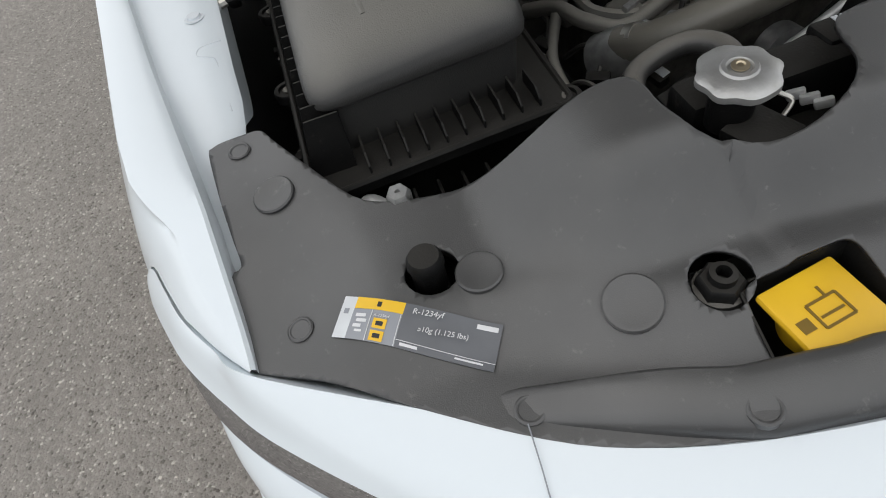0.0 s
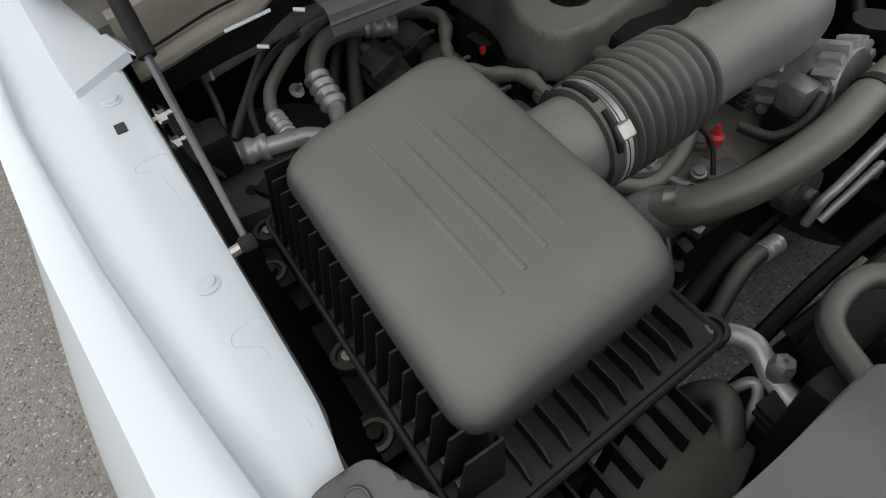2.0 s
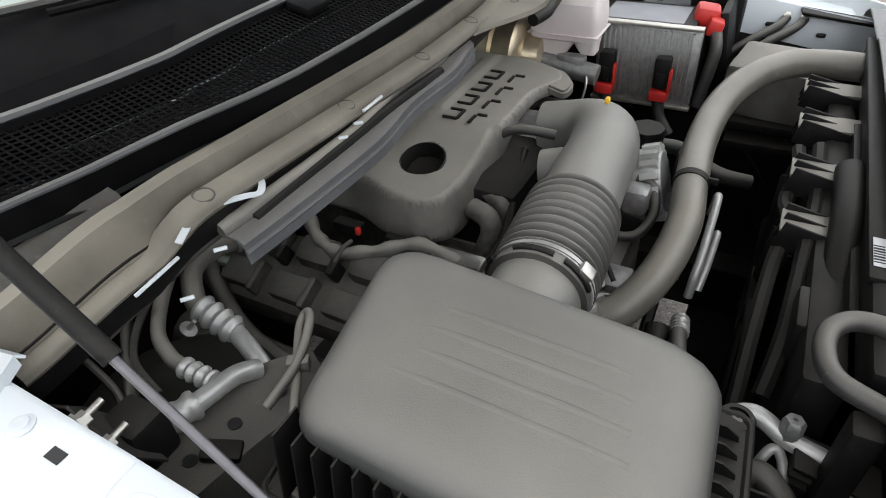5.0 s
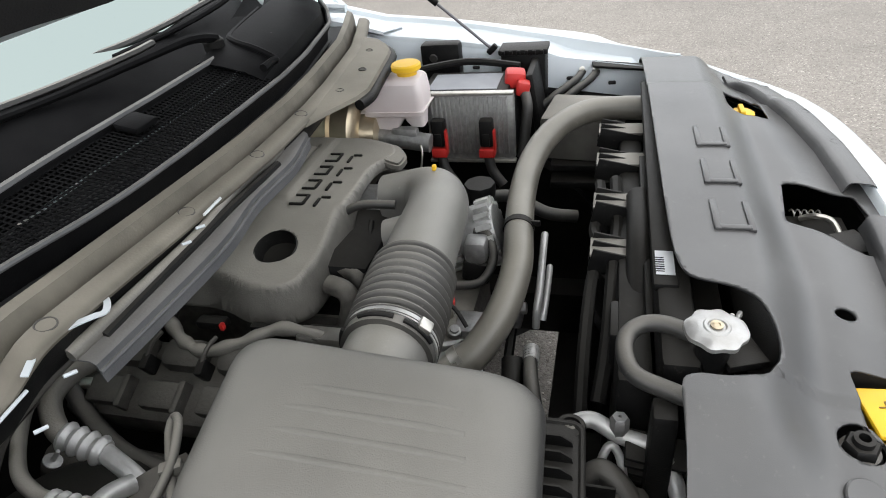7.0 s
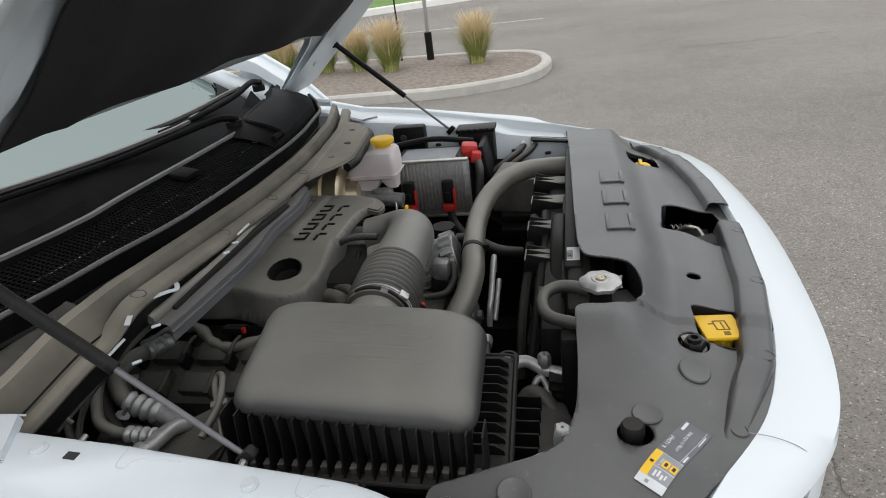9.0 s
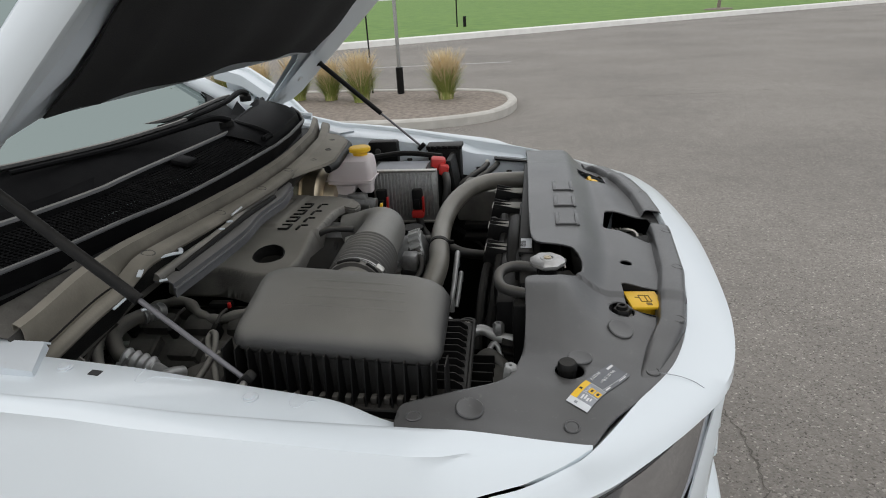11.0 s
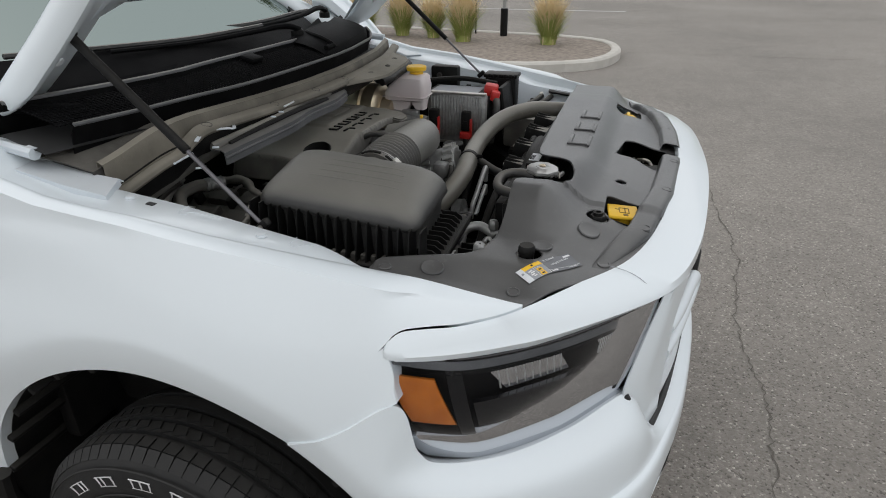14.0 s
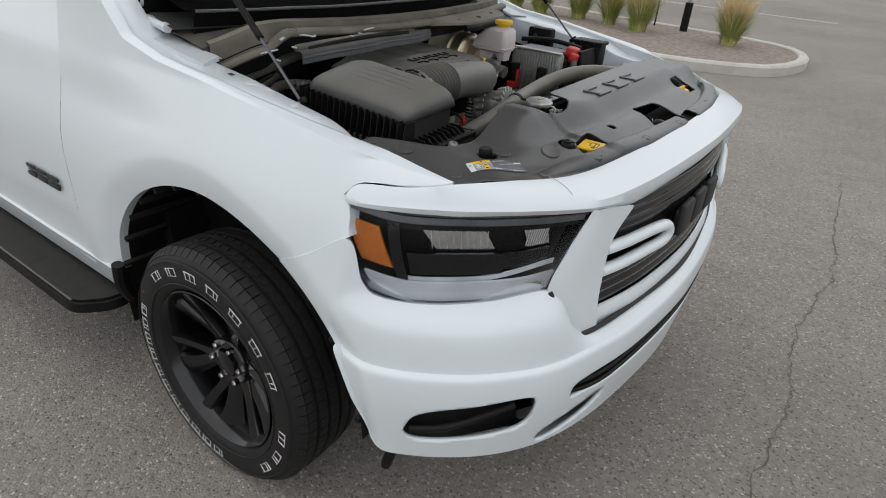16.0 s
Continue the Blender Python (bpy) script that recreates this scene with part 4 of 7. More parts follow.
    # rim: barrel, lip, five twin spokes, hub
    part("rim_barrel", lathed([(0.268, 0.122), (0.272, 0.128), (0.268, 0.130), (0.258, 0.118), (0.25, 0.09), (0.235, 0.0), (0.235, -0.12)], m, 64), GLOSS, w, "gloss black rim")
    part("brake_disc", lathed([(0.0, -0.02), (0.165, -0.02), (0.165, -0.045), (0.0, -0.045)], m, 40), STEEL, w, "steel brake disc")
    part("back_plate", lathed([(0.0, -0.06), (0.234, -0.06)], m, 40), BLACK, w)
    for k in range(12):
        blade = k % 2
        a = 2 * math.pi * (k // 2) / 6 + 0.22 + 0.20 * blade
        mm = m @ Matrix.Rotation(a, 4, "Z")
        rows = []
        for i in range(11):
            t = i / 10
            r = lerp(0.05, 0.264, t)
            half = lerp(0.028, 0.058 if blade else 0.024, t) * (1 - 0.25 * math.sin(math.pi * t))
            h = 0.056 + 0.056 * t ** 1.5 - 0.010 * blade
            swing = (0.022 if blade else -0.038) * math.sin(math.pi * t * 0.5) ** 2
            lean = 0.022 if blade else 0.006
            rows.append([mm @ Vector((r, swing + q * half, h - dz - lean * t * max(0, q))) for q, dz in ((-1, 0.05), (-1, 0.010), (-0.8, 0.0), (0.0, 0.002), (0.8, 0.004), (1, 0.012), (1, 0.05))])
        b = sheet(rows)
        bmesh.ops.recalc_face_normals(b, faces=b.faces[:])
        part("spoke", b, GLOSS, w)
    part("hub", lathed([(0.085, 0.02), (0.085, 0.055), (0.078, 0.066), (0.05, 0.068), (0.045, 0.06), (0.042, 0.078), (0.03, 0.084), (0.0, 0.085)], m, 40), GLOSS, w)
    for k in range(6):
        a = 2 * math.pi * k / 6 + 0.08
        p = m @ Matrix.Rotation(a, 4, "Z") @ Vector((0.068, 0, 0.055))
        ax = m.to_3x3() @ Vector((0, 0, 1))
        part("lug_nut", lathed([(0.0115, 0), (0.0115, 0.024), (0.008, 0.031), (0, 0.032)], at(p, ax), 6), CHROME, w, "chrome lug nut")


wheel(0.0, -0.868, 1)
wheel(0.0, 2 * CY + 0.868, -1)

# wheel housings
for sgn in (1, -1):
    f = (lambda p: p) if sgn > 0 else mirror
    rows = []
    for y in (-0.945, -0.90, -0.80, -0.62, -0.60):
        k = 1.005 if y < -0.92 else (1.02 if y > -0.61 else 1.0)
        rows.append([f((AX + (AR + 0.0) * k * math.cos(a), y, AZ + 0.005 + (AR + 0.0) * k * math.sin(a))) for a in (math.radians(4 + 188 * i / 30) for i in range(31))])
    rows.append([f((AX, -0.60, AZ + 0.1))] * 31)
    part("wheel_housing", sheet(rows), BLACK, truck, "black ribbed wheel housing liner")
    for i in range(14):
        a = math.radians(10 + 12 * i)
        b = boxed(f((AX + (AR - 0.012) * math.cos(a), -0.82, AZ + (AR - 0.012) * math.sin(a))), (0.02, 0.25, 0.016), 0.004, (0, -math.degrees(a), 0))
        part("liner_rib", b, BLACK, truck)
    part("mud_edge", tubed([f((-0.545, -0.965, 0.56)), f((-0.56, -0.96, 0.47)), f((-0.57, -0.93, 0.40))], 0.022, 6, 8), BLACK, truck, "black plastic mud flap edge")

# running boards and the sill
for sgn in (1, -1):
    f = (lambda p: p) if sgn > 0 else mirror
    part("sill", sheet([[f(p) for p in r] for r in ([(-1.9, -0.955, 0.54), (-0.58, -0.955, 0.54)], [(-1.9, -0.90, 0.40), (-0.58, -0.90, 0.40)])], 0.02), WHITE, truck)
    b = slab(rounded([(-1.95, -1.08), (-0.72, -1.08), (-0.64, -0.98), (-0.64, -0.90), (-1.95, -0.90)], 0.05), 0.33, 0.05, 0.012)
    if sgn < 0:
        for v in b.verts:
            v.co.y = 2 * CY - v.co.y
        bmesh.ops.reverse_faces(b, faces=b.faces[:])
    part("running_board", b, BLACK, truck, "black plastic running board")
    part("edge_strip", boxed(f((-1.3, -1.072, 0.384)), (1.15, 0.008, 0.006), 0.002), RUBBER, truck)

# cab: pillars, windscreen, roof, plain rear to close it
WS0, WS1 = (-0.36, 1.44), (-1.15, 1.93)
cols = []
for j in range(17):
    y = lerp(-0.80, 0.80, j / 16)
    bow = 0.30 * (y / 0.80) ** 2
    cols.append([(lerp(WS0[0] - bow, WS1[0] - bow * 0.8, i / 8), CY + y * lerp(1.0, 0.86, i / 8), lerp(WS0[1], WS1[1], i / 8)) for i in range(9)])
ws = part("windscreen", sheet(cols, flip=False), WINDOW, truck, "clear laminated windscreen")
ws.visible_shadow = False
for sgn in (1, -1):
    f = (lambda p: p) if sgn > 0 else mirror
    part("a_pillar", tubed([f(p) for p in ((-0.56, -0.835, 1.40), (-0.74, -0.82, 1.47), (-1.1, -0.77, 1.70), (-1.53, -0.69, 1.95))], 0.045, 8, 12), WHITE, truck, "white windscreen pillar")
    part("window_glass", sheet([[f(p) for p in r] for r in ([(-0.80, -0.865, 1.40), (-1.45, -0.72, 1.90)], [(-2.0, -0.865, 1.40), (-2.0, -0.72, 1.90)])], 0.004), WINDOW, truck)
    part("b_pillar", sheet([[f(p) for p in r] for r in ([(-1.98, -0.885, 1.38), (-1.98, -0.72, 1.93)], [(-2.95, -0.885, 1.38), (-2.95, -0.72, 1.93)])], 0.03), WHITE, truck, "white cab side")
    part("rear_side", sheet([[f(p) for p in r] for r in side_rows(-2.95, -1.905, 8, 1.40, 0.50)], flip=sgn < 0), WHITE, truck)
    part("rear_sill", boxed(f((-2.4, -0.92, 0.48)), (1.05, 0.08, 0.14), 0.02), WHITE, truck)
roof = []
for j in range(17):
    y = lerp(-0.80, 0.80, j / 16)
    bow = 0.24 * (y / 0.80) ** 2
    roof.append([(lerp(-1.14 - bow, -2.95, i / 8), CY + y * 0.87, 1.925 + 0.045 * math.sin(math.pi * (0.12 + 0.8 * i / 8)) - 0.035 * (y / 0.8) ** 4) for i in range(9)])
part("roof", sheet(roof, 0.03), WHITE, truck, "white roof")
part("cab_back", boxed((-2.93, CY, 1.2), (0.06, 1.74, 1.45), 0.02), WHITE, truck)
part("dashboard", boxed((-1.15, CY, 1.26), (0.55, 1.5, 0.20), 0.05), BLACK, truck, "black dashboard behind the windscreen")
part("cabin_floor", boxed((-1.9, CY, 0.45), (2.2, 1.75, 0.06), 0.01), BLACK, truck)

# hood, hinged at its rear edge and propped open
HA = radians(42)
HX, HZ = -0.53, 1.345


def hood_pt(d, y, up=0.0):
    """d: metres forward along the open hood from its rear corners."""
    return (HX + d * math.cos(HA) - up * math.sin(HA), y, HZ + d * math.sin(HA) + up * math.cos(HA))


def hood_rear(s):
    """The rear edge is drawn forward between the corners."""
    return 0.41 * (1 - smooth(0.76, 1.0, abs(s)))


def hood_half(t):
    """Half the hood's width, from its rear edge forwards."""
    return 0.862 - 0.03 * smooth(0.02, 0.30, t) - 0.06 * smooth(0.3, 1.0, t)


def hood_row(t, d0, w, ups, ss, d1=1.56):
    return [hood_pt(lerp(hood_rear(s) + d0, d1, t), CY + w * s, u) for s, u in zip(ss, ups)]


SS = [k / 16 for k in range(-16, 17)]
rows = [hood_row(i / 24, 0, hood_half(i / 24), [0.055 - 0.05 * abs(s) ** 3 - 0.03 * (abs(s) > 0.99) + 0.02 * smooth(0.3, 0.4, abs(s)) * smooth(0.65, 0.55, abs(s)) for s in SS], SS) for i in range(25)]
hood = part("hood", sheet(rows, flip=True), WHITE, truck, "white hood, propped open")
rows = [hood_row(i / 24, 0.004, hood_half(i / 24) - 0.005, [-0.014 + (0.02 if abs(s) > 0.98 or i == 0 else 0.0) + 0.014 * (abs(s) < 0.8) * (2 < i < 23) + (0.012 * math.sin(i * 1.1) if 0.80 < abs(s) < 0.9 and i < 8 else 0) for s in SS], SS) for i in range(25)]
part("inner_panel", sheet(rows, 0.003), APRON, hood, "white inner hood panel")
mat_rows = [[hood_pt(lerp(0.455 + 0.03 * (1 - s * s), 1.45, i / 28), CY + 0.667 * s, -0.022 - 0.012 * (0.5 + 0.5 * math.cos(k * 0.6)) * (2 < k < 31) - 0.008 * math.sin(i * 0.45) ** 2) for k, s in enumerate(SS)] for i in range(29)]
for sgn in (1, -1):
    rows = [[hood_pt(lerp(0.06, 1.55, k / 24), CY - sgn * (hood_half(lerp(0.04, 1.0, k / 24)) + dw), up * smooth(-0.02, 0.12, k / 24)) for k in range(25)] for dw, up in ((-0.004, 0.006), (0.001, 0.0), (0.003, -0.020), (0.002, -0.046), (-0.004, -0.054), (-0.016, -0.054), (-0.060, -0.030), (-0.120, -0.014))]
    part("side_flange", sheet(rows, 0.0, flip=sgn < 0), WHITE, hood, "white side flange of the hood")
part("insulation_mat", sheet(mat_rows, 0.004), INSUL, hood, "black felt insulation mat")
for y in (-0.70, CY * 2 + 0.70):
    b = boxed((0, 0, 0), (0.16, 0.03, 0.012), 0.004)
    b.transform(Matrix.Translation(hood_pt(0.42, y, -0.02)) @ Matrix.Rotation(-HA, 4, "Y"))
    part("strut_bracket", b, APRON, hood)
    part("bump_stop", lathed([(0.014, 0), (0.012, 0.02), (0.0, 0.024)], at(hood_pt(0.30, y, -0.012), (0.6, 0, -0.75)), 12), PAPER, hood)
# gas struts: dark cylinder above, thin rod below
for y0, y1 in ((-0.733, -0.722), (2 * CY + 0.733, 2 * CY + 0.722)):
    strut = thing("gas_strut", "gas strut with black cylinder and dark steel rod holding the hood", "strut", "hood struts")
    A, B = Vector((0.170, y0, 1.236)), Vector((-0.212, y1, 1.580))
    M = A.lerp(B, 0.43)
    part("cylinder", tubed([M, M.lerp(B, 0.02), M.lerp(B, 0.98), B], lambda f: 0.0095 if 0.02 < f < 0.98 else 0.007, 4, 14), BLACK, strut, "black strut cylinder")
    part("rod", tubed([A, M], 0.0044, 4, 10), GUNMETAL, strut, "dark steel rod")
    part("ball_socket", boxed(A, (0.035, 0.018, 0.018), 0.005, (0, -42, 0)), BLACK, strut)
    part("ball_stud", tubed([A, A + Vector((0, -0.03 if y0 < 0 else 0.03, -0.004))], 0.006, 3, 8), STEEL, strut)
    part("top_socket", boxed(B, (0.03, 0.016, 0.016), 0.004, (0, -42, 0)), BLACK, strut)

# ---- engine bay: front cover over the radiator support ----
def strip_x(y):
    """The middle of the raised strip along the front of the cover."""
    return table(y, (-0.60, -0.45, -0.235, 0.0, 0.16, 0.30, 0.45, 0.62, 0.75), (0.815, 0.885, 0.926, 0.945, 0.945, 0.938, 0.915, 0.868, 0.80))


def cover_z(x, y):
    yy = y if y < CY else 2 * CY - y
    z = 1.184 + 0.014 * smooth(-0.60, -0.35, yy)
    z += 0.012 * smooth(0.68, 0.42, x) + 0.014 * smooth(-0.66, -0.74, yy) * smooth(0.68, 0.50, x)
    z += 0.019 * smooth(0.03, 0.115, strip_x(yy) - x) * smooth(-0.76, -0.66, yy)
    # raised housing over the radiator
    edge = smooth(-0.575, -0.42, y) if y < CY else smooth(0.86, 0.74, y)
    fall = 1 - smooth(0.715, 0.80, x) if y > -0.15 else 1 - smooth(0.665 + 0.05 * smooth(-0.45, -0.15, y), 0.77 + 0.03 * smooth(-0.45, -0.15, y), x)
    top = 1.262 + 0.012 * smooth(-0.1, -0.35, y) - 0.012 * smooth(0.4, 0.8, y)
    z = lerp(z, top, edge * fall)
    z -= 0.006 * smooth(0.915 if abs(y - CY) < 0.45 else 2, 0.96, x)
    return z


EDGE = [(0.432, -0.799), (0.423, -0.794), (0.419, -0.784), (0.418, -0.765), (0.419, -0.748), (0.425, -0.738), (0.436, -0.732), (0.455, -0.724), (0.508, -0.697), (0.566, -0.664), (0.587, -0.636), (0.598, -0.60), (0.605, -0.56), (0.608, -0.50), (0.606, -0.45), (0.607, -0.408),
        (0.625, -0.396), (0.655, -0.396), (0.690, -0.385), (0.716, -0.352), (0.722, -0.31), (0.710, -0.268), (0.680, -0.236), (0.640, -0.222), (0.622, -0.20), (0.612, -0.12), (0.606, 0.1), (0.600, 0.4), (0.594, 0.66),
        (0.592, 0.86), (0.66, 0.95), (0.72, 0.94), (0.79, 0.82), (0.85, 0.72), (0.895, 0.60), (0.93, 0.48), (0.955, 0.32), (0.965, 0.18), (0.966, 0.06), (0.96, -0.05), (0.948, -0.22), (0.922, -0.37), (0.90, -0.46), (0.875, -0.532),
        (0.845, -0.588), (0.79, -0.664), (0.735, -0.735), (0.704, -0.788), (0.69, -0.789), (0.65, -0.793), (0.60, -0.796), (0.592, -0.785), (0.56, -0.788), (0.50, -0.794)]


EDGE = [(p.x, p.y) for p in spline([(*p, 0) for p in EDGE], 3, True)]


def big_sheet(outline, holes, height, step, thick, name, material, parent, label):
    """A sheet with an exact outline and holes, cut into small cells and given a height at each point."""
    bm = bmesh.new()
    edges = []
    for loop in (outline, *holes):
        vs = [bm.verts.new((p[0], p[1], 0)) for p in loop]
        edges += [bm.edges.new((vs[i - 1], vs[i])) for i in range(len(vs))]
    bmesh.ops.triangle_fill(bm, use_beauty=True, use_dissolve=False, edges=edges)
    xs, ys = [p[0] for p in outline], [p[1] for p in outline]
    for ax, lo, hi in ((0, min(xs), max(xs)), (1, min(ys), max(ys))):
        k = lo + step
        while k < hi:
            co, no = [0, 0, 0], [0, 0, 0]
            co[ax], no[ax] = k, 1
            bmesh.ops.bisect_plane(bm, geom=bm.verts[:] + bm.edges[:] + bm.faces[:], plane_co=co, plane_no=no, dist=1e-5)
            k += step
    bm.normal_update()
    for f in bm.faces:
        if f.normal.z < 0:
            f.normal_flip()
    for v in bm.verts:
        v.co.z = height(v.co.x, v.co.y)
    ob = part(name, bm, material, parent, label, angle=60)
    so = ob.modifiers.new("thickness", "SOLIDIFY")
    so.thickness, so.offset = thick, -1
    return ob


HOLES = [ring((0.682, -0.619), 0.0245), ring((0.791, -0.417), 0.0245), rounded([(0.802, -0.408), (0.884, -0.418), (0.884, -0.315), (0.80, -0.318)], 0.012),
         ring((0.824, -0.216), 0.013, 14), rounded([(0.795, 0.005), (0.905, -0.06), (0.935, 0.05), (0.925, 0.125), (0.812, 0.135)], 0.012),
         rounded([(0.762, 0.44), (0.846, 0.42), (0.842, 0.52), (0.80, 0.56), (0.76, 0.545)], 0.02)]
cover = tagged(new("radiator_cover"), "dusty dark grey plastic cover over the radiator support", "cover")
big_sheet(EDGE, HOLES, cover_z, 0.0068, 0.004, "cover_sheet", COVER, cover, "")


def on_cover(x, y, up=0.0):
    return (x, y, cover_z(x, y) + up)


def cover_axis(x, y):
    e = 0.01
    return Vector((cover_z(x - e, y) - cover_z(x + e, y), cover_z(x, y - e) - cover_z(x, y + e), 2 * e)).normalized()


def strip_rise(y):
    """The strip runs out flat towards both its ends."""
    return smooth(-0.625, -0.47, y) * smooth(0.74, 0.66, y)


# raised strip along the front edge, in two lengths, with a steep inner wall
for y0, y1, n in ((-0.605, 0.028, 44), (0.132, 0.735, 42)):
    ys = [lerp(y0, y1, k / n) for k in range(n + 1)]
    rows = [[(strip_x(y) + dx * lerp(0.45, 1.0, strip_rise(y)), y, lerp(cover_z(strip_x(y) + dx, y) - 0.003, cover_z(strip_x(y) - 0.03, y) - 0.004 * smooth(-0.03, 0.03, dx), smooth(0.0, 0.5, strip_rise(y))) + (up * strip_rise(y) if up > 0 else up)) for y in ys]
            for dx, up in ((-0.036, -0.006), (-0.033, 0.003), (-0.028, 0.016), (-0.025, 0.019), (-0.018, 0.020), (0.006, 0.019), (0.013, 0.016), (0.017, 0.008), (0.018, -0.010))]
    part("front_strip", sheet(rows, 0.002), COVER, cover, "raised strip with push pins")


def strip_up(x, y):
    """How far the strip stands above the sheet."""
    return (cover_z(strip_x(y) - 0.03, y) - cover_z(x, y)) * smooth(0.0, 0.5, strip_rise(y)) - 0.0025 + 0.019 * strip_rise(y) if abs(x - strip_x(y)) < 0.02 and y > -0.60 else 0.0


for x, y in ((0.445, -0.765), (0.680, -0.743), (0.822, -0.588), (0.889, -0.449), (0.928, -0.235), (0.945, -0.018), (0.943, 0.155), (0.937, 0.30), (0.912, 0.449), (0.865, 0.62)):
    p, ax = on_cover(x, y, strip_up(x, y) - 0.001), cover_axis(x, y)
    pin = part("push_pin", lathed([(0.0125, -0.004), (0.0125, 0.0028), (0.0108, 0.0040), (0.0096, 0.0038), (0.0088, 0.0028), (0.0, 0.0030)], at(p, ax), 20), COVER, cover, "ringed push pin")
for x, y, r in ((0.527, -0.738, 0.022), (0.701, -0.582, 0.021), (0.780, -0.484, 0.024)):
    b = lathed([(r, -0.001), (r, 0.0026), (r - 0.0015, 0.0040), (r - 0.004, 0.0040), (r - 0.006, 0.0034), (0, 0.0036)], at(on_cover(x, y), cover_axis(x, y)), 28)
    part("round_pad", b, COVER, cover)
# raised blocks where the moulded name stands
for k, y in enumerate((-0.055, 0.085, 0.225)):
    for dx, sy, sx in ((-0.024, 0.085, 0.010), (0.024, 0.085, 0.010)):
        b = boxed((0.702 + dx, y, cover_z(0.702 + dx, y) + 0.0015), (sx, sy, 0.006), 0.002)
        part("moulded_bar", b, COVER, cover)
    part("moulded_bar", boxed((0.702, y - 0.036, cover_z(0.702, y) + 0.0015), (0.046, 0.011, 0.006), 0.002), COVER, cover)
# black service cap in its hole
cap = thing("service_cap", "black ribbed plastic cap standing in the cover", "cap")
part("neck", disc(0.016, 0.06, (0.678, -0.622, 1.112), seg=20), BLACK, cap)
part("skirt", lathed([(0.0145, 0), (0.0145, 0.030), (0.016, 0.032), (0.016, 0.042), (0.0135, 0.046), (0, 0.046)], at((0.678, -0.622, 1.170)), 40, lambda a, r, h: 1 + (0.05 * (math.sin(a * 10) > 0) if h < 0.033 else 0)), BLACK, cap, "ribbed cap skirt")
# hood latch stop: hex nut with rubber foot
bump = thing("hood_stop", "black hexagonal hood stop with a hollow stud", "hood stop")
part("foot", lathed([(0.023, -0.03), (0.023, -0.010), (0.020, -0.002), (0.012, 0.0)], at((0.791, -0.417, 1.198)), 28), RUBBER, bump)
part("hex_nut", lathed([(0.0185, 0), (0.0185, 0.009), (0.016, 0.012), (0.010, 0.012)], at((0.791, -0.417, 1.196)), 6), BLACK, bump)
part("stud", lathed([(0.011, 0), (0.0105, 0.016), (0.006, 0.017), (0.0055, 0.004), (0, 0.004)], at((0.791, -0.417, 1.199)), 24), BLACK, bump)
# yellow filler lids
SYMBOL = mat("brown_print", (0.20, 0.12, 0.01), 0.6)
lid = thing("washer_cap", "yellow square washer filler lid with a printed symbol", "filler cap")
m = Matrix.Translation((0.840, -0.364, 1.199)) @ Matrix.Rotation(radians(8), 4, "Z") @ Matrix.Rotation(radians(3), 4, "Y")
b = boxed((0, 0, 0), (0.066, 0.070, 0.008), 0.003)
b.transform(m)
part("lid", b, YELLOW, lid)
b = lathed([(0.026, -0.03), (0.028, -0.004), (0.03, -0.004)], m, 24)
part("neck", b, YELLOW, lid)
b = boxed((0.0, 0.034, -0.010), (0.05, 0.008, 0.02), 0.004)
b.transform(m)
part("hinge", b, YELLOW, lid)
for c, d in (((-0.008, 0.0, 0.0045), (0.002, 0.026, 0.0008)), ((0.012, 0.0, 0.0045), (0.002, 0.026, 0.0008)), ((0.002, -0.013, 0.0045), (0.02, 0.002, 0.0008)), ((0.002, 0.013, 0.0045), (0.02, 0.002, 0.0008)),
             ((0.004, 0.0, 0.0045), (0.002, 0.020, 0.0008)), ((-0.013, 0.005, 0.0045), (0.008, 0.002, 0.0008)), ((0.004, -0.024, 0.0045), (0.010, 0.010, 0.0008))):
    b = boxed(c, d)
    b.transform(m)
    part("printed_symbol", b, SYMBOL, lid)
part("well", sheet([[on_cover(x, y, -0.003) for x, y in ((0.802, -0.408), (0.884, -0.418), (0.884, -0.315), (0.80, -0.318), (0.80, -0.425))], [(x, y, 1.12) for x, y in ((0.81, -0.40), (0.876, -0.408), (0.876, -0.325), (0.81, -0.326), (0.81, -0.40))]], 0.002), BLACK, cover)
cool = thing("coolant_cap", "round yellow coolant filler cap", "filler cap")
part("cap", lathed([(0.0, 0.022), (0.022, 0.022), (0.028, 0.018), (0.030, 0.0), (0.030, -0.01)], at((0.800, 0.487, 1.180)), 32, lambda a, r, h: 1 + 0.03 * math.sin(a * 12) * (h < 0.02)), YELLOW, cool)
part("grip", boxed((0.800, 0.487, 1.205), (0.012, 0.05, 0.012), 0.004), YELLOW, cool)
part("neck", disc(0.024, 0.06, (0.800, 0.487, 1.115)), BLACK, cool)

# refrigerant sticker on the cover
st = thing("refrigerant_label", "white, yellow and grey refrigerant label stuck on the cover", "label")
ex = (Vector((0.764, -0.577, 0)) - Vector((0.684, -0.693, 0))).normalized()       # along the label
ey = Vector((-ex.y, ex.x, 0))
O = Vector((0.673, -0.696, 0))


def lab(u, v, up=0.0):
    """u along, v across (towards the front edge) from the label's inner corner."""
    p = O + (ex * u - ey * v) * 0.93
    return Vector((p.x, p.y, cover_z(p.x, p.y) + 0.0018 + up))


def lab_patch(u0, u1, v0, v1, up):
    n, k = max(2, int((u1 - u0) / 0.006)), max(2, int((v1 - v0) / 0.006))
    return sheet([[lab(lerp(u0, u1, i / n), lerp(v0, v1, j / k), up) for i in range(n + 1)] for j in range(k + 1)], 0.0004)


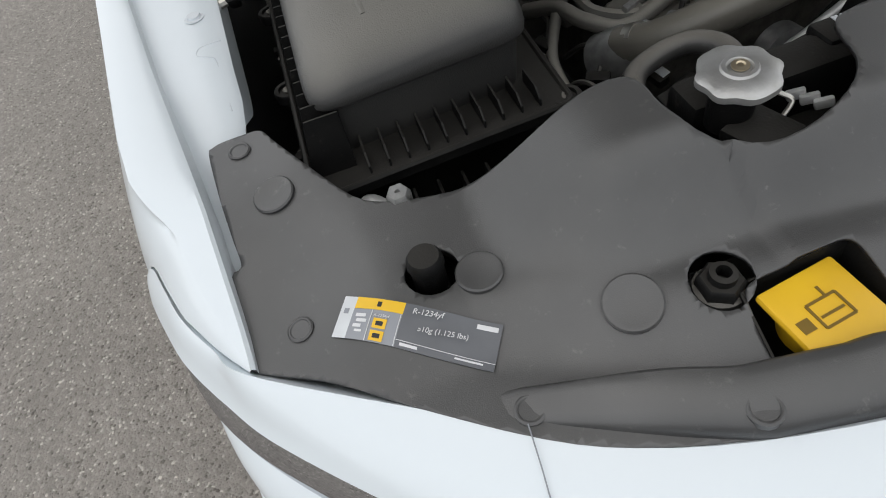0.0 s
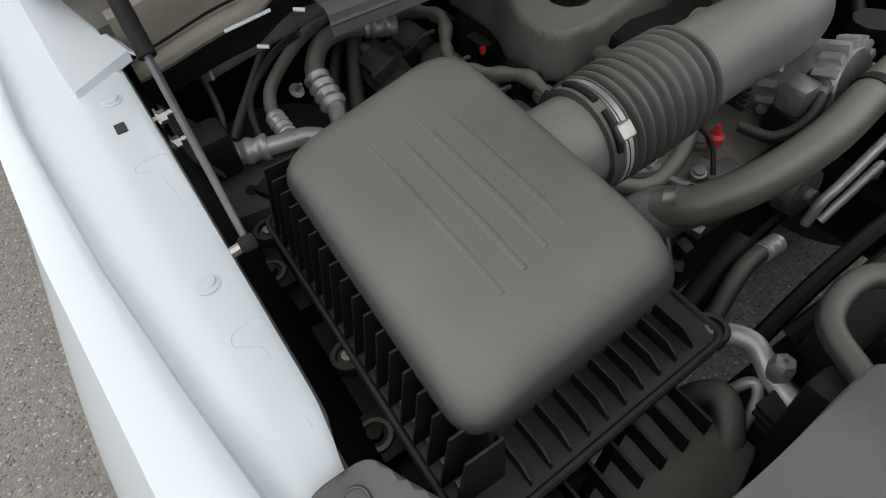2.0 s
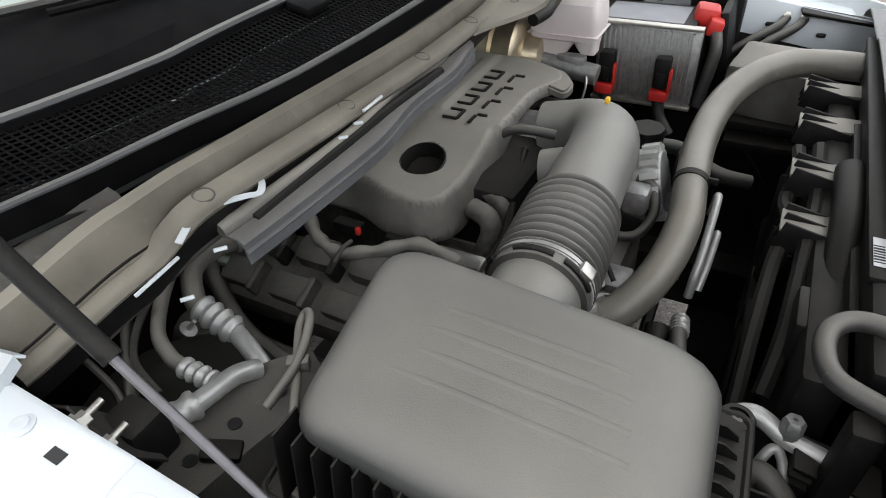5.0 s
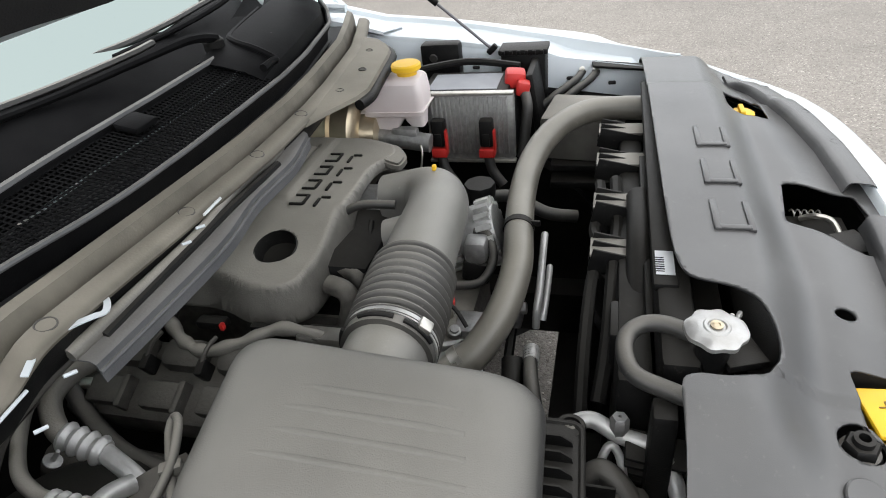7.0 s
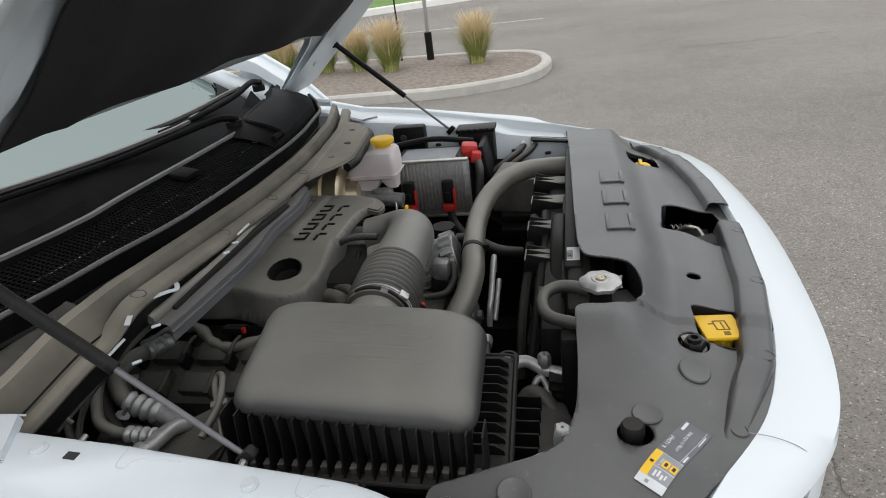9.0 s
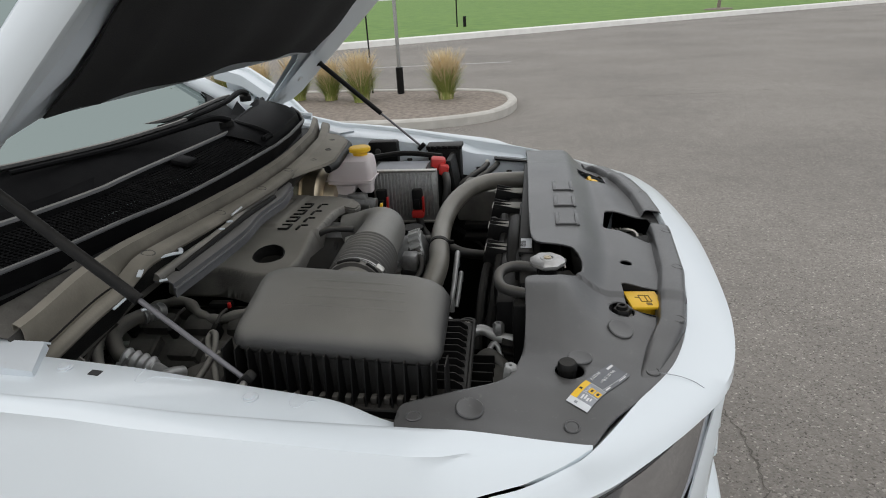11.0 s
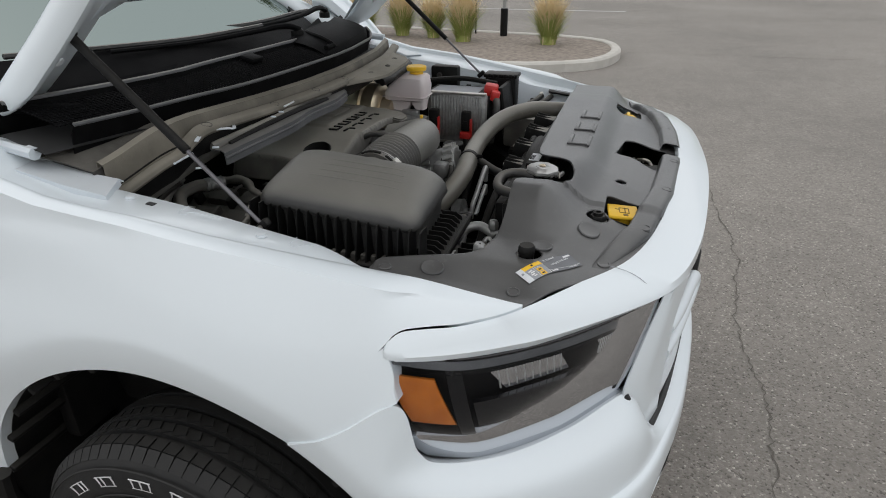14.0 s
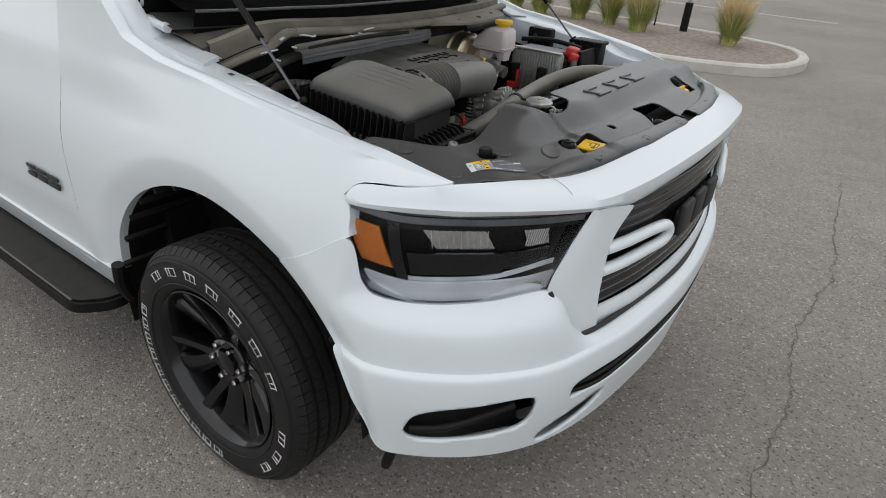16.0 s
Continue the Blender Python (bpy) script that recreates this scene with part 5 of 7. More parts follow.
DARKPRINT = mat("dark_grey_print", (0.13, 0.135, 0.145), 0.35, col2=(0.10, 0.104, 0.112))
W, H = 0.150, 0.040
part("label_sheet", lab_patch(0, W, 0, H, 0), GREYPRINT, st, "grey part of the label")
part("label_field", lab_patch(0.062, W, 0.012, H, 0.0004), DARKPRINT, st, "dark grey field")
part("label_stripe", lab_patch(0.0, 0.014, 0, H, 0.0004), PAPER, st, "pale stripe")
part("label_band", lab_patch(0.014, 0.062, 0, 0.011, 0.0004), YELLOW, st, "yellow warning band")
part("label_panel", lab_patch(0.014, 0.033, 0.0115, H, 0.0004), GREYPRINT, st)
part("label_dark", lab_patch(0.062, W, 0, 0.012, 0.0004), DARKPRINT, st, "dark band")
for u0, u1, v0, v1, material in ((0.037, 0.050, 0.019, 0.028, YELLOW), (0.037, 0.050, 0.030, 0.039, YELLOW), (0.004, 0.009, 0.012, 0.017, GREYPRINT), (0.033, 0.0336, 0.0115, H, WHITEPRINT), (0.0605, 0.0612, 0.0115, H, WHITEPRINT),
                                 (0.062, W, 0.0335, 0.0340, WHITEPRINT), (0.018, 0.028, 0.016, 0.019, WHITEPRINT), (0.020, 0.030, 0.021, 0.024, WHITEPRINT), (0.018, 0.026, 0.026, 0.029, WHITEPRINT), (0.021, 0.028, 0.031, 0.033, WHITEPRINT),
                                 (0.128, 0.147, 0.0035, 0.0075, WHITEPRINT), (0.066, 0.082, 0.0355, 0.038, WHITEPRINT), (0.115, 0.140, 0.0355, 0.037, WHITEPRINT), (0.040, 0.047, 0.0215, 0.0255, FLATBLACK), (0.040, 0.047, 0.0325, 0.0365, FLATBLACK), (0.036, 0.040, 0.003, 0.008, FLATBLACK)):
    part("label_mark", lab_patch(u0, u1, v0, v1, 0.0008), material, st)


def lab_text(s, size, u, v, material):
    p = lab(u, v, 0.0012)
    nz = cover_axis(p.x, p.y)
    m = Matrix((( ex.x, ey.x, nz.x, p.x), (ex.y, ey.y, nz.y, p.y), (0, 0, nz.z, p.z), (0, 0, 0, 1)))
    text(s, size, m, material, st, 0.0002)


lab_text("R-1234yf", 0.0075, 0.070, 0.0085, WHITEPRINT)
lab_text("510g (1.125 lbs)", 0.0068, 0.078, 0.0225, WHITEPRINT)
lab_text("R-1234yf", 0.0038, 0.036, 0.0175, WHITEPRINT)

# ---- air filter box ----
airbox = thing("air_filter_box", "large dusty black air filter box with ribbed sides", "air filter box")
CF = [(0.090, -0.686), (0.500, -0.694), (0.486, -0.412), (0.050, -0.400)]      # flange corners, seen from above


def box_ring(grow, z, r=0.03, n=5, tilt=0.0, pts=CF):
    c = Vector((sum(p[0] for p in pts) / 4, sum(p[1] for p in pts) / 4))
    q = [tuple(c + (Vector(p) - c).normalized() * ((Vector(p) - c).length + grow * 1.414)) for p in pts]
    return [(p[0], p[1], z + tilt * (p[0] - 0.3)) for p in rounded(q, r, n)]


def crown(ringed):
    """The lid's top is highest along its inner side."""
    return [(x, y, z + (0.012 * smooth(1.24, 1.29, z) * smooth(-0.66, -0.50, y)) - 0.05 * (x - 0.30) * smooth(1.20, 1.245, z)) for x, y, z in ringed]


rings_ = [crown(r) for r in (box_ring(-0.036, 1.164, 0.02), box_ring(-0.030, 1.236, 0.03), box_ring(-0.0215, 1.243, 0.035), box_ring(-0.0195, 1.247, 0.04), box_ring(-0.0205, 1.256, 0.045), box_ring(-0.025, 1.266, 0.05), box_ring(-0.033, 1.2745, 0.055), box_ring(-0.044, 1.281, 0.06), box_ring(-0.060, 1.286, 0.06), box_ring(-0.10, 1.290, 0.06), box_ring(-0.16, 1.291, 0.03))]


def loft(rings, cap0=False, cap1=True):
    bm = bmesh.new()
    V = [[bm.verts.new(p) for p in r] for r in rings]
    n = len(V[0])
    for a, b in zip(V, V[1:]):
        for k in range(n):
            bm.faces.new((a[k], a[(k + 1) % n], b[(k + 1) % n], b[k]))
    if cap1:
        bm.faces.new(V[-1])
    if cap0:
        bm.faces.new(V[0][::-1])
    bmesh.ops.recalc_face_normals(bm, faces=bm.faces[:])
    return bm


box_lid = part("lid", loft(rings_), LID, airbox, "dusty grey-black moulded lid")
# long shallow ridges on the lid, along the truck


def lid_top(y):
    d = min(y + 0.69, -0.403 - y)
    return table(d, (0.033, 0.044, 0.060, 0.10, 0.16), (1.2745, 1.281, 1.286, 1.290, 1.291)) + 0.012 * smooth(-0.66, -0.50, y)


for k in range(7):
    y = -0.618 + 0.0275 * k
    part("lid_rib", tubed([(lerp(0.185, 0.410 - 0.006 * k, i / 8), y, lid_top(y) - 0.05 * (lerp(0.185, 0.410 - 0.006 * k, i / 8) - 0.30) - 0.0062 - 0.003 * (2 * i / 8 - 1) ** 4) for i in range(9)], 0.0078, 4, 14), LID, box_lid)
part("flange", loft([box_ring(0.012, 1.150, 0.015), box_ring(0.016, 1.152, 0.015), box_ring(0.016, 1.163, 0.015), box_ring(0.004, 1.166, 0.015)], True, True), BLACK, airbox, "black clamping flange")
part("tub", loft([box_ring(-0.05, 0.90, 0.03), box_ring(-0.01, 1.148, 0.02), box_ring(0.008, 1.150, 0.02)], True, True), BLACK, airbox, "black lower tub")


def rib_line(a, b, n, inward, drop=0.0):
    """Upright ribs between the flange and the lid's shoulder."""
    a, b = Vector((*a, 0)), Vector((*b, 0))
    for k in range(n):
        p = a.lerp(b, (k + 0.5) / n)
        w = Vector((*inward, 0))
        bm = bmesh.new()
        t = (b - a).normalized() * 0.0012
        top = 1.250 - drop - 0.05 * (p.x - 0.30)
        prof = [(0.004, 1.162), (0.006, 1.174), (0.0195, top), (0.055, top), (0.055, 1.162)]
        v0 = [bm.verts.new(p + w * d + Vector((0, 0, z)) - t) for d, z in prof]
        v1 = [bm.verts.new(p + w * d + Vector((0, 0, z)) + t) for d, z in prof]
        bm.faces.new(v0)
        bm.faces.new(v1[::-1])
        for i in range(5):
            bm.faces.new((v0[i], v1[i], v1[(i + 1) % 5], v0[(i + 1) % 5]))
        bmesh.ops.recalc_face_normals(bm, faces=bm.faces[:])
        part("rib", bm, BLACK, airbox, smooth=False)


bead = box_ring(0.0135, 1.1635, 0.015)
part("flange_bead", tubed(bead + bead[:1], 0.0045, 1, 8, True, True), BLACK, airbox, "raised bead along the flange")
for k in range(17):
    part("rib_foot", boxed((0.118 + 0.0222 * k, -0.684, 1.171), (0.011, 0.014, 0.016), 0.002), DARKDUSTY, airbox)
rib_line((0.095, -0.700), (0.495, -0.706), 18, (0, 1))
rib_line((0.510, -0.650), (0.497, -0.425), 10, (-1, 0), 0.056)
for x, y in ((0.300, -0.704), (0.506, -0.704), (0.488, -0.404), (0.045, -0.39), (0.09, -0.700)):
    boss = part("screw_boss", lathed([(0.018, -0.006), (0.019, 0.006), (0.0175, 0.0085), (0.0125, 0.0085), (0.0115, 0.005), (0, 0.005)], at((x, y, 1.157)), 24), BLACK, airbox)
    part("screw", lathed([(0.007, 0), (0.007, 0.003), (0.003, 0.004), (0, 0.002)], at((x, y, 1.162)), 8), GRIME, airbox)
# outlet neck, clamp, bellows and intake tube
part("outlet_neck", tubed([(0.235, -0.47, 1.195), (0.237, -0.42, 1.206), (0.240, -0.36, 1.210), (0.240, -0.315, 1.212)], lambda f: 0.062 - 0.004 * math.sin(math.pi * f), 6, 32), TUBE, airbox, "round outlet neck")
intake = thing("intake_tube", "ribbed black rubber intake tube leading to the throttle", "intake hose")
AXIS = [(0.240, -0.345, 1.212), (0.236, -0.27, 1.214), (0.228, -0.18, 1.212)]
part("bellows", tubed(AXIS, lambda f: 0.064 + 0.0048 * math.sin(f * 2 * math.pi * 11.0) + 0.002 * math.sin(math.pi * f), 60, 40), BELLOW, intake, "ribbed rubber bellows")
part("clamp_band", tubed([(0.240, -0.346, 1.212), (0.2398, -0.335, 1.2121)], 0.0676, 2, 48), ALU, intake, "bright clamp band")
part("clamp_block", boxed((0.296, -0.345, 1.255), (0.02, 0.02, 0.012), 0.003, (0, 40, 0)), STEEL, intake)
part("cuff", tubed([(0.2402, -0.362, 1.212), (0.240, -0.347, 1.212)], 0.0655, 2, 48), BELLOW, intake, "rubber cuff under the clamp")
for a0, a1 in ((20, 62), (74, 118), (150, 200)):
    arc = [(0.24 + 0.0672 * math.cos(radians(lerp(a0, a1, k / 8))), -0.3535, 1.212 + 0.0672 * math.sin(radians(lerp(a0, a1, k / 8)))) for k in range(9)]
    part("clamp_tab", tubed(arc, 0.0038, 2, 8), BLACK, intake)
part("tube", tubed([(0.230, -0.19, 1.212), (0.222, -0.10, 1.208), (0.212, 0.02, 1.196), (0.197, 0.09, 1.186), (0.165, 0.135, 1.172), (0.115, 0.15, 1.155), (0.07, 0.15, 1.145)], lambda f: 0.060 - 0.002 * f, 10, 36), TUBE, intake, "smooth grey-black plastic tube")
part("resonator", tubed([(0.20, 0.01, 1.17), (0.15, -0.005, 1.165), (0.12, -0.01, 1.16)], lambda f: 0.040 - 0.004 * f, 6, 24), TUBE, intake)
part("yellow_tab", boxed((0.19, 0.115, 1.247), (0.008, 0.012, 0.01), 0.002), YELLOW, intake)

# ---- engine bay: shell ----
for sgn in (1, -1):
    f = (lambda p: p) if sgn > 0 else mirror
    XS = (-0.5, -0.3, 0, 0.2, 0.4, 0.62)
    rows = [[f((x, -0.757, min(top_z(x), 1.30) - 0.03)) for x in XS], [f((x, -0.735, min(top_z(x), 1.3) - 0.09)) for x in XS], [f((x, -0.70, 1.0)) for x in XS], [f((x, -0.62, 0.55)) for x in XS]]
    part("inner_apron", sheet(rows, 0.004), BLACK, truck, "black inner fender apron")
part("firewall", boxed((-0.50, CY, 0.90), (0.05, 1.75, 0.72), 0.01), BLACK, truck, "black firewall")
part("frame_rail", boxed((0.0, -0.45, 0.50), (1.7, 0.09, 0.16), 0.01), BLACK, truck)
part("frame_rail", boxed((0.0, 2 * CY + 0.45, 0.50), (1.7, 0.09, 0.16), 0.01), BLACK, truck)
# unseen plates added underneath to keep the bay dark
part("bay_floor_plate", boxed((-0.22, CY, 0.36), (0.70, 1.5, 0.02), 0.0), BLACK, truck)
part("bay_floor_plate", boxed((0.60, CY, 0.40), (0.42, 1.15, 0.02), 0.0), BLACK, truck)
part("radiator_support", boxed((0.76, CY, 0.85), (0.08, 1.5, 0.52), 0.01), BLACK, truck)
part("side_shield", boxed((0.60, -0.62, 0.80), (0.26, 0.03, 0.55), 0.01, (0, 0, -8)), BLACK, truck)
# fasteners and holes on the passenger flange
for x, y in ((0.200, -0.785), (-0.10, -0.782)):
    p = (x, y, top_z(x) - 0.009 - 0.018 * smooth(0.30, 0.41, x))
    part("flange_bolt", lathed([(0.0135, 0), (0.0135, 0.0012), (0.0095, 0.002), (0.0085, 0.0045), (0.004, 0.005), (0, 0.004)], at(p), 24), APRON, truck, "painted flange bolt")
part("square_hole", boxed((-0.045, -0.787, top_z(-0.045) - 0.0075), (0.017, 0.012, 0.002), rot=(0, 6, 0)), FLATBLACK, truck)
for pts in ([(0.26, -0.758, 0), (0.262, -0.785, 0), (0.275, -0.79, 0), (0.285, -0.775, 0), (0.30, -0.768, 0), (0.37, -0.766, 0)], [(0.02, -0.758, 0), (0.022, -0.79, 0), (0.035, -0.793, 0), (0.045, -0.775, 0), (0.10, -0.768, 0)]):
    part("flange_line", tubed([(p[0], p[1], top_z(p[0]) - 0.008 - 0.018 * smooth(0.30, 0.41, p[0])) for p in pts], 0.0007, 8, 6), APRON, truck)
# hinge arm and cowl corner
for sgn in (1, -1):
    f = (lambda p: p) if sgn > 0 else mirror
    rows = [[f(p) for p in r] for r in ([(-0.163, -0.729, 1.292), (-0.22, -0.744, 1.302), (-0.40, -0.755, 1.330)], [(-0.166, -0.737, 1.299), (-0.22, -0.752, 1.310), (-0.40, -0.765, 1.346)], [(-0.128, -0.812, 1.293), (-0.22, -0.818, 1.307), (-0.40, -0.825, 1.342)], [(-0.126, -0.818, 1.268), (-0.22, -0.826, 1.277), (-0.40, -0.832, 1.30)])]
    if sgn > 0:
        part("hinge_lip", sheet([[rows[1][0], rows[2][0]], [Vector(rows[1][0]) + Vector((0.003, 0, -0.013)), Vector(rows[2][0]) + Vector((0.003, 0, -0.012))]], 0.003), APRON, truck)
        part("bracket_hole", boxed((-0.235, -0.775, 1.3105), (0.010, 0.007, 0.002), rot=(0, 8, 0)), FLATBLACK, truck)
    part("hinge_bracket", sheet(rows, 0.003, flip=sgn < 0), APRON, truck, "white painted hood hinge bracket")
    part("hinge_arm", tubed([f(p) for p in ((-0.30, -0.80, 1.36), (-0.42, -0.79, 1.37), (-0.52, -0.775, 1.36), (-0.56, -0.77, 1.40))], 0.014, 6, 8), APRON, truck)
    part("hinge_bolt", lathed([(0.011, 0), (0.011, 0.007), (0, 0.008)], at(f((-0.25, -0.84, 1.29)), (0, -1 if sgn > 0 else 1, 0)), 6), STEEL, truck)
for x, z in ((-0.095, 1.240), (-0.074, 1.212)):
    part("apron_stud", tubed([(x, -0.752, z), (x, -0.716, z + 0.003)], 0.0042, 3, 10), STEEL, truck)
    part("stud_nut", lathed([(0.013, -0.003), (0.013, 0.0), (0.009, 0.0), (0.009, 0.009), (0, 0.010)], at((x, -0.744, z), (0, 1, 0)), 6), STEEL, truck)

# ---- cowl, wiper and air intake mesh ----
cowl = thing("windscreen_cowl", "dusty plastic cowl panel below the windscreen with a mesh air intake", "cowl")


def bowed(y, k=0.0):
    """The cowl follows the windscreen: drawn back towards both ends."""
    return table(y, (-0.83, -0.651, -0.565, -0.508, -0.44, -0.37, -0.32, -0.27, -0.136, 0, 0.2, 0.35, 0.6, 0.75, 0.9), (-0.127, -0.079, -0.057, -0.049, -0.037, -0.019, -0.009, -0.002, 0.006, 0.008, 0.008, -0.006, -0.052, -0.122, -0.212))


def bowed_rear(y):
    return table(y, (-0.83, -0.55, -0.45, -0.376, -0.28, -0.2, 0.0, 0.2, 0.5, 0.9), (-0.14, -0.052, -0.032, -0.022, -0.026, -0.026, -0.02, -0.02, -0.06, -0.22))


def beam_pt(x, z, y):
    """The pressed steel beam: nearly straight; its front band steps back and down near the passenger's end, the ridge runs on."""
    bow = table(y, (-0.505, -0.40, -0.228, -0.10, 0.0, 0.2, 0.35, 0.6, 0.75, 0.9), (-0.021, -0.019, -0.016, -0.006, 0.0, 0.0, -0.012, -0.045, -0.085, -0.13))
    step = smooth(-0.525, -0.590, y) * smooth(-0.128, -0.112, x)
    tail = max(0.0, -0.575 - y)
    return (x + bow - 0.035 * step - 0.30 * tail, y, z - 0.010 + table(y, (-0.505, -0.228, 0.0), (0.014, 0.0, -0.002)) - 0.046 * step - 0.055 * smooth(-0.56, -0.78, y))


FOOT = 0.085
YS = [lerp(-0.80, 0.90, i / 70) for i in range(71)]
YB = [lerp(-0.74, 0.90, i / 120) for i in range(121)]
prof = [(-0.080, 1.336), (-0.077, 1.341), (-0.0785, 1.347), (-0.083, 1.3505), (-0.094, 1.3535), (-0.104, 1.355), (-0.1065, 1.353), (-0.108, 1.340), (-0.109, 1.322)]
part("beam", sheet([[beam_pt(x, z, y) for y in YB] for x, z in prof], 0.002, flip=True), TAN, cowl, "tan dust-covered cowl beam")
# set-back wall, blackened to read as the shaded gap below the beam
part("beam_wall", sheet([[beam_pt(x, z, y) for y in YB] for x, z in ((-0.110, 1.285), (-0.096, 1.310), (-0.088, 1.338))], 0.002, flip=True), BLACK, cowl, "wall under the beam, black in place of its shade")
prof = [(-0.124, 1.318), (-0.1248, 1.352), (-0.1265, 1.366), (-0.129, 1.3715), (-0.1325, 1.3725), (-0.137, 1.3755), (-0.1405, 1.3765), (-0.1425, 1.374), (-0.144, 1.33)]
part("beam_ridge", sheet([[beam_pt(x, z, y) for y in YB] for x, z in prof], 0.002, flip=True), TAN, cowl, "dusty raised ridge behind the beam")
# the groove's floor is painted black to deepen its shade
part("beam_groove", sheet([[beam_pt(x, z, y) for y in YB] for x, z in ((-0.107, 1.324), (-0.112, 1.320), (-0.126, 1.322))], 0.002, flip=True), BLACK, cowl, "groove along the beam, its shade put in as black")
for y in (-0.505, -0.228, -0.026, 0.16):
    p = Vector(beam_pt(-0.093, 1.3535, y))
    part("beam_plug", lathed([(0.0135, -0.004), (0.0135, 0.0010), (0.012, 0.0022), (0.010, 0.0004), (0, 0.0004)], at(p, (0.24, 0, 0.97)), 20), DARKDUSTY, cowl, "dusty round plug")
part("mesh_front_wall", sheet([[(x + bowed(y), y, z) for y in YB] for x, z in ((-0.168, 1.33), (-0.158, 1.385), (-0.146, 1.404), (-0.153, 1.407))], 0.003, flip=True), TRAY, cowl)
part("mesh_front_lip", tubed([(-0.144 + bowed(y), y, 1.408) for y in YB[::3]], 0.0048, 3, 8), SLATE, cowl, "grey lip in front of the mesh")
# black sheet that gives the gap behind the ridge its shade
part("groove", sheet([[beam_pt(-0.145, 1.33, y) for y in YB], [(-0.170 + bowed(y), y, 1.32) for y in YB]], 0.003, flip=True), FLATBLACK, cowl)
rear = [(-0.250, 1.436), (-0.250, 1.446), (-0.257, 1.452), (-0.266, 1.446), (-0.275, 1.40), (-0.30, 1.375), (-0.34, 1.40), (-0.37, 1.44)]
part("rear_tray", sheet([[(x + bowed_rear(y), y, z) for y in YS] for x, z in rear], 0.003, flip=True), TRAY, cowl, "black tray below the windscreen")
part("rear_tray_lip", tubed([(-0.255 + bowed_rear(lerp(-0.78, 0.2, k / 24)), lerp(-0.78, 0.2, k / 24), 1.450) for k in range(25)], 0.007, 2, 8), SLATE, cowl)
# added floor, coloured black for the shade below the mesh
part("mesh_floor", sheet([[(-0.152 + bowed(y), y, 1.36) for y in YS], [(-0.252 + bowed_rear(y), y, 1.39) for y in YS]], 0.002, flip=True), FLATBLACK, cowl)
def screen_pt(t, j, up):
    y = lerp(-0.80, 0.80, j / 32)
    bow = 0.30 * (y / 0.80) ** 2
    return (lerp(WS0[0] - bow, WS1[0] - bow * 0.8, t) + up * 0.5, CY + y * lerp(1.0, 0.86, t), lerp(WS0[1], WS1[1], t) + up * 0.85)


part("screen_foot", sheet([[screen_pt(t, j, u) for j in range(33)] for t, u in ((-0.10, 0.0), (-0.02, 0.010), (FOOT, 0.010), (FOOT, 0.002))], flip=True), TRAY, cowl, "black band along the foot of the windscreen")
# mesh: fine bars both ways
MY = [-0.76 + 0.0095 * k for k in range(99)]


def mesh_pt(t, y):
    return Vector((lerp(-0.150 + bowed(y), -0.252 + bowed_rear(y), t), y, lerp(1.409, 1.440, t)))


bm = bmesh.new()
for y in MY:
    tube(bm, [mesh_pt(0, y), mesh_pt(1, y)], 0.0017, 1, 4, False, True)
for i in range(13):
    tube(bm, [mesh_pt((i + 0.5) / 13, lerp(-0.765, 0.175, k / 30)) for k in range(31)], 0.0017, 1, 4, False, True)
me = part("mesh", bm, TRAY, cowl, "black plastic intake mesh", smooth=False)
me["kind"] = "stuff"
part("mesh_tab", boxed((-0.242, -0.115, 1.443), (0.045, 0.055, 0.012), 0.004, (0, 14, 0)), TRAY, cowl)
# moulded cover at the driver's end
part("end_cover", sheet([[(x + bowed(y, 0.28), y, z + 0.018 * math.sin(math.pi * min(max((y - 0.16) / 0.66, 0), 1)) ** 0.5) for y in (lerp(0.16, 0.84, k / 20) for k in range(21))] for x, z in ((-0.162, 1.38), (-0.168, 1.412), (-0.20, 1.428), (-0.25, 1.442), (-0.30, 1.45), (-0.33, 1.43))], 0.003, flip=True), TRAY, cowl, "moulded black end cover")
for k in range(8):
    y = 0.36 + 0.016 * k
    part("vent_bar", tubed([(-0.185 + bowed(y, 0.28), y, 1.436), (-0.225 + bowed(y, 0.28), y, 1.452)], 0.003, 2, 6), FLATBLACK, cowl)
part("ridge", tubed([(-0.17 + bowed(yy, 0.28), yy, 1.432) for yy in (0.18, 0.22, 0.24)] + [(-0.21, 0.25, 1.45), (-0.27, 0.27, 1.462), (-0.31, 0.33, 1.462), (-0.36, 0.55, 1.462)], 0.008, 6, 8), TRAY, cowl)
ends = [spline(r, 6) for r in ([(-0.205, -0.750, 1.268), (-0.190, -0.67, 1.290), (-0.165, -0.585, 1.290), (-0.15, -0.55, 1.29)], [(-0.215, -0.755, 1.312), (-0.205, -0.67, 1.325), (-0.190, -0.59, 1.325), (-0.17, -0.55, 1.325)], [(-0.27, -0.775, 1.335), (-0.25, -0.67, 1.35), (-0.225, -0.59, 1.365), (-0.20, -0.55, 1.365)], [(-0.40, -0.80, 1.365), (-0.34, -0.69, 1.372), (-0.29, -0.59, 1.385), (-0.26, -0.55, 1.385)])]
part("end_panel", sheet(ends, 0.004, flip=True), DARKDUSTY, cowl, "dusty end plate")
part("passenger_lip", tubed([(-0.215, -0.53, 1.40), (-0.29, -0.64, 1.415), (-0.37, -0.745, 1.435), (-0.43, -0.80, 1.45)], 0.012, 8, 8), TRAY, cowl)
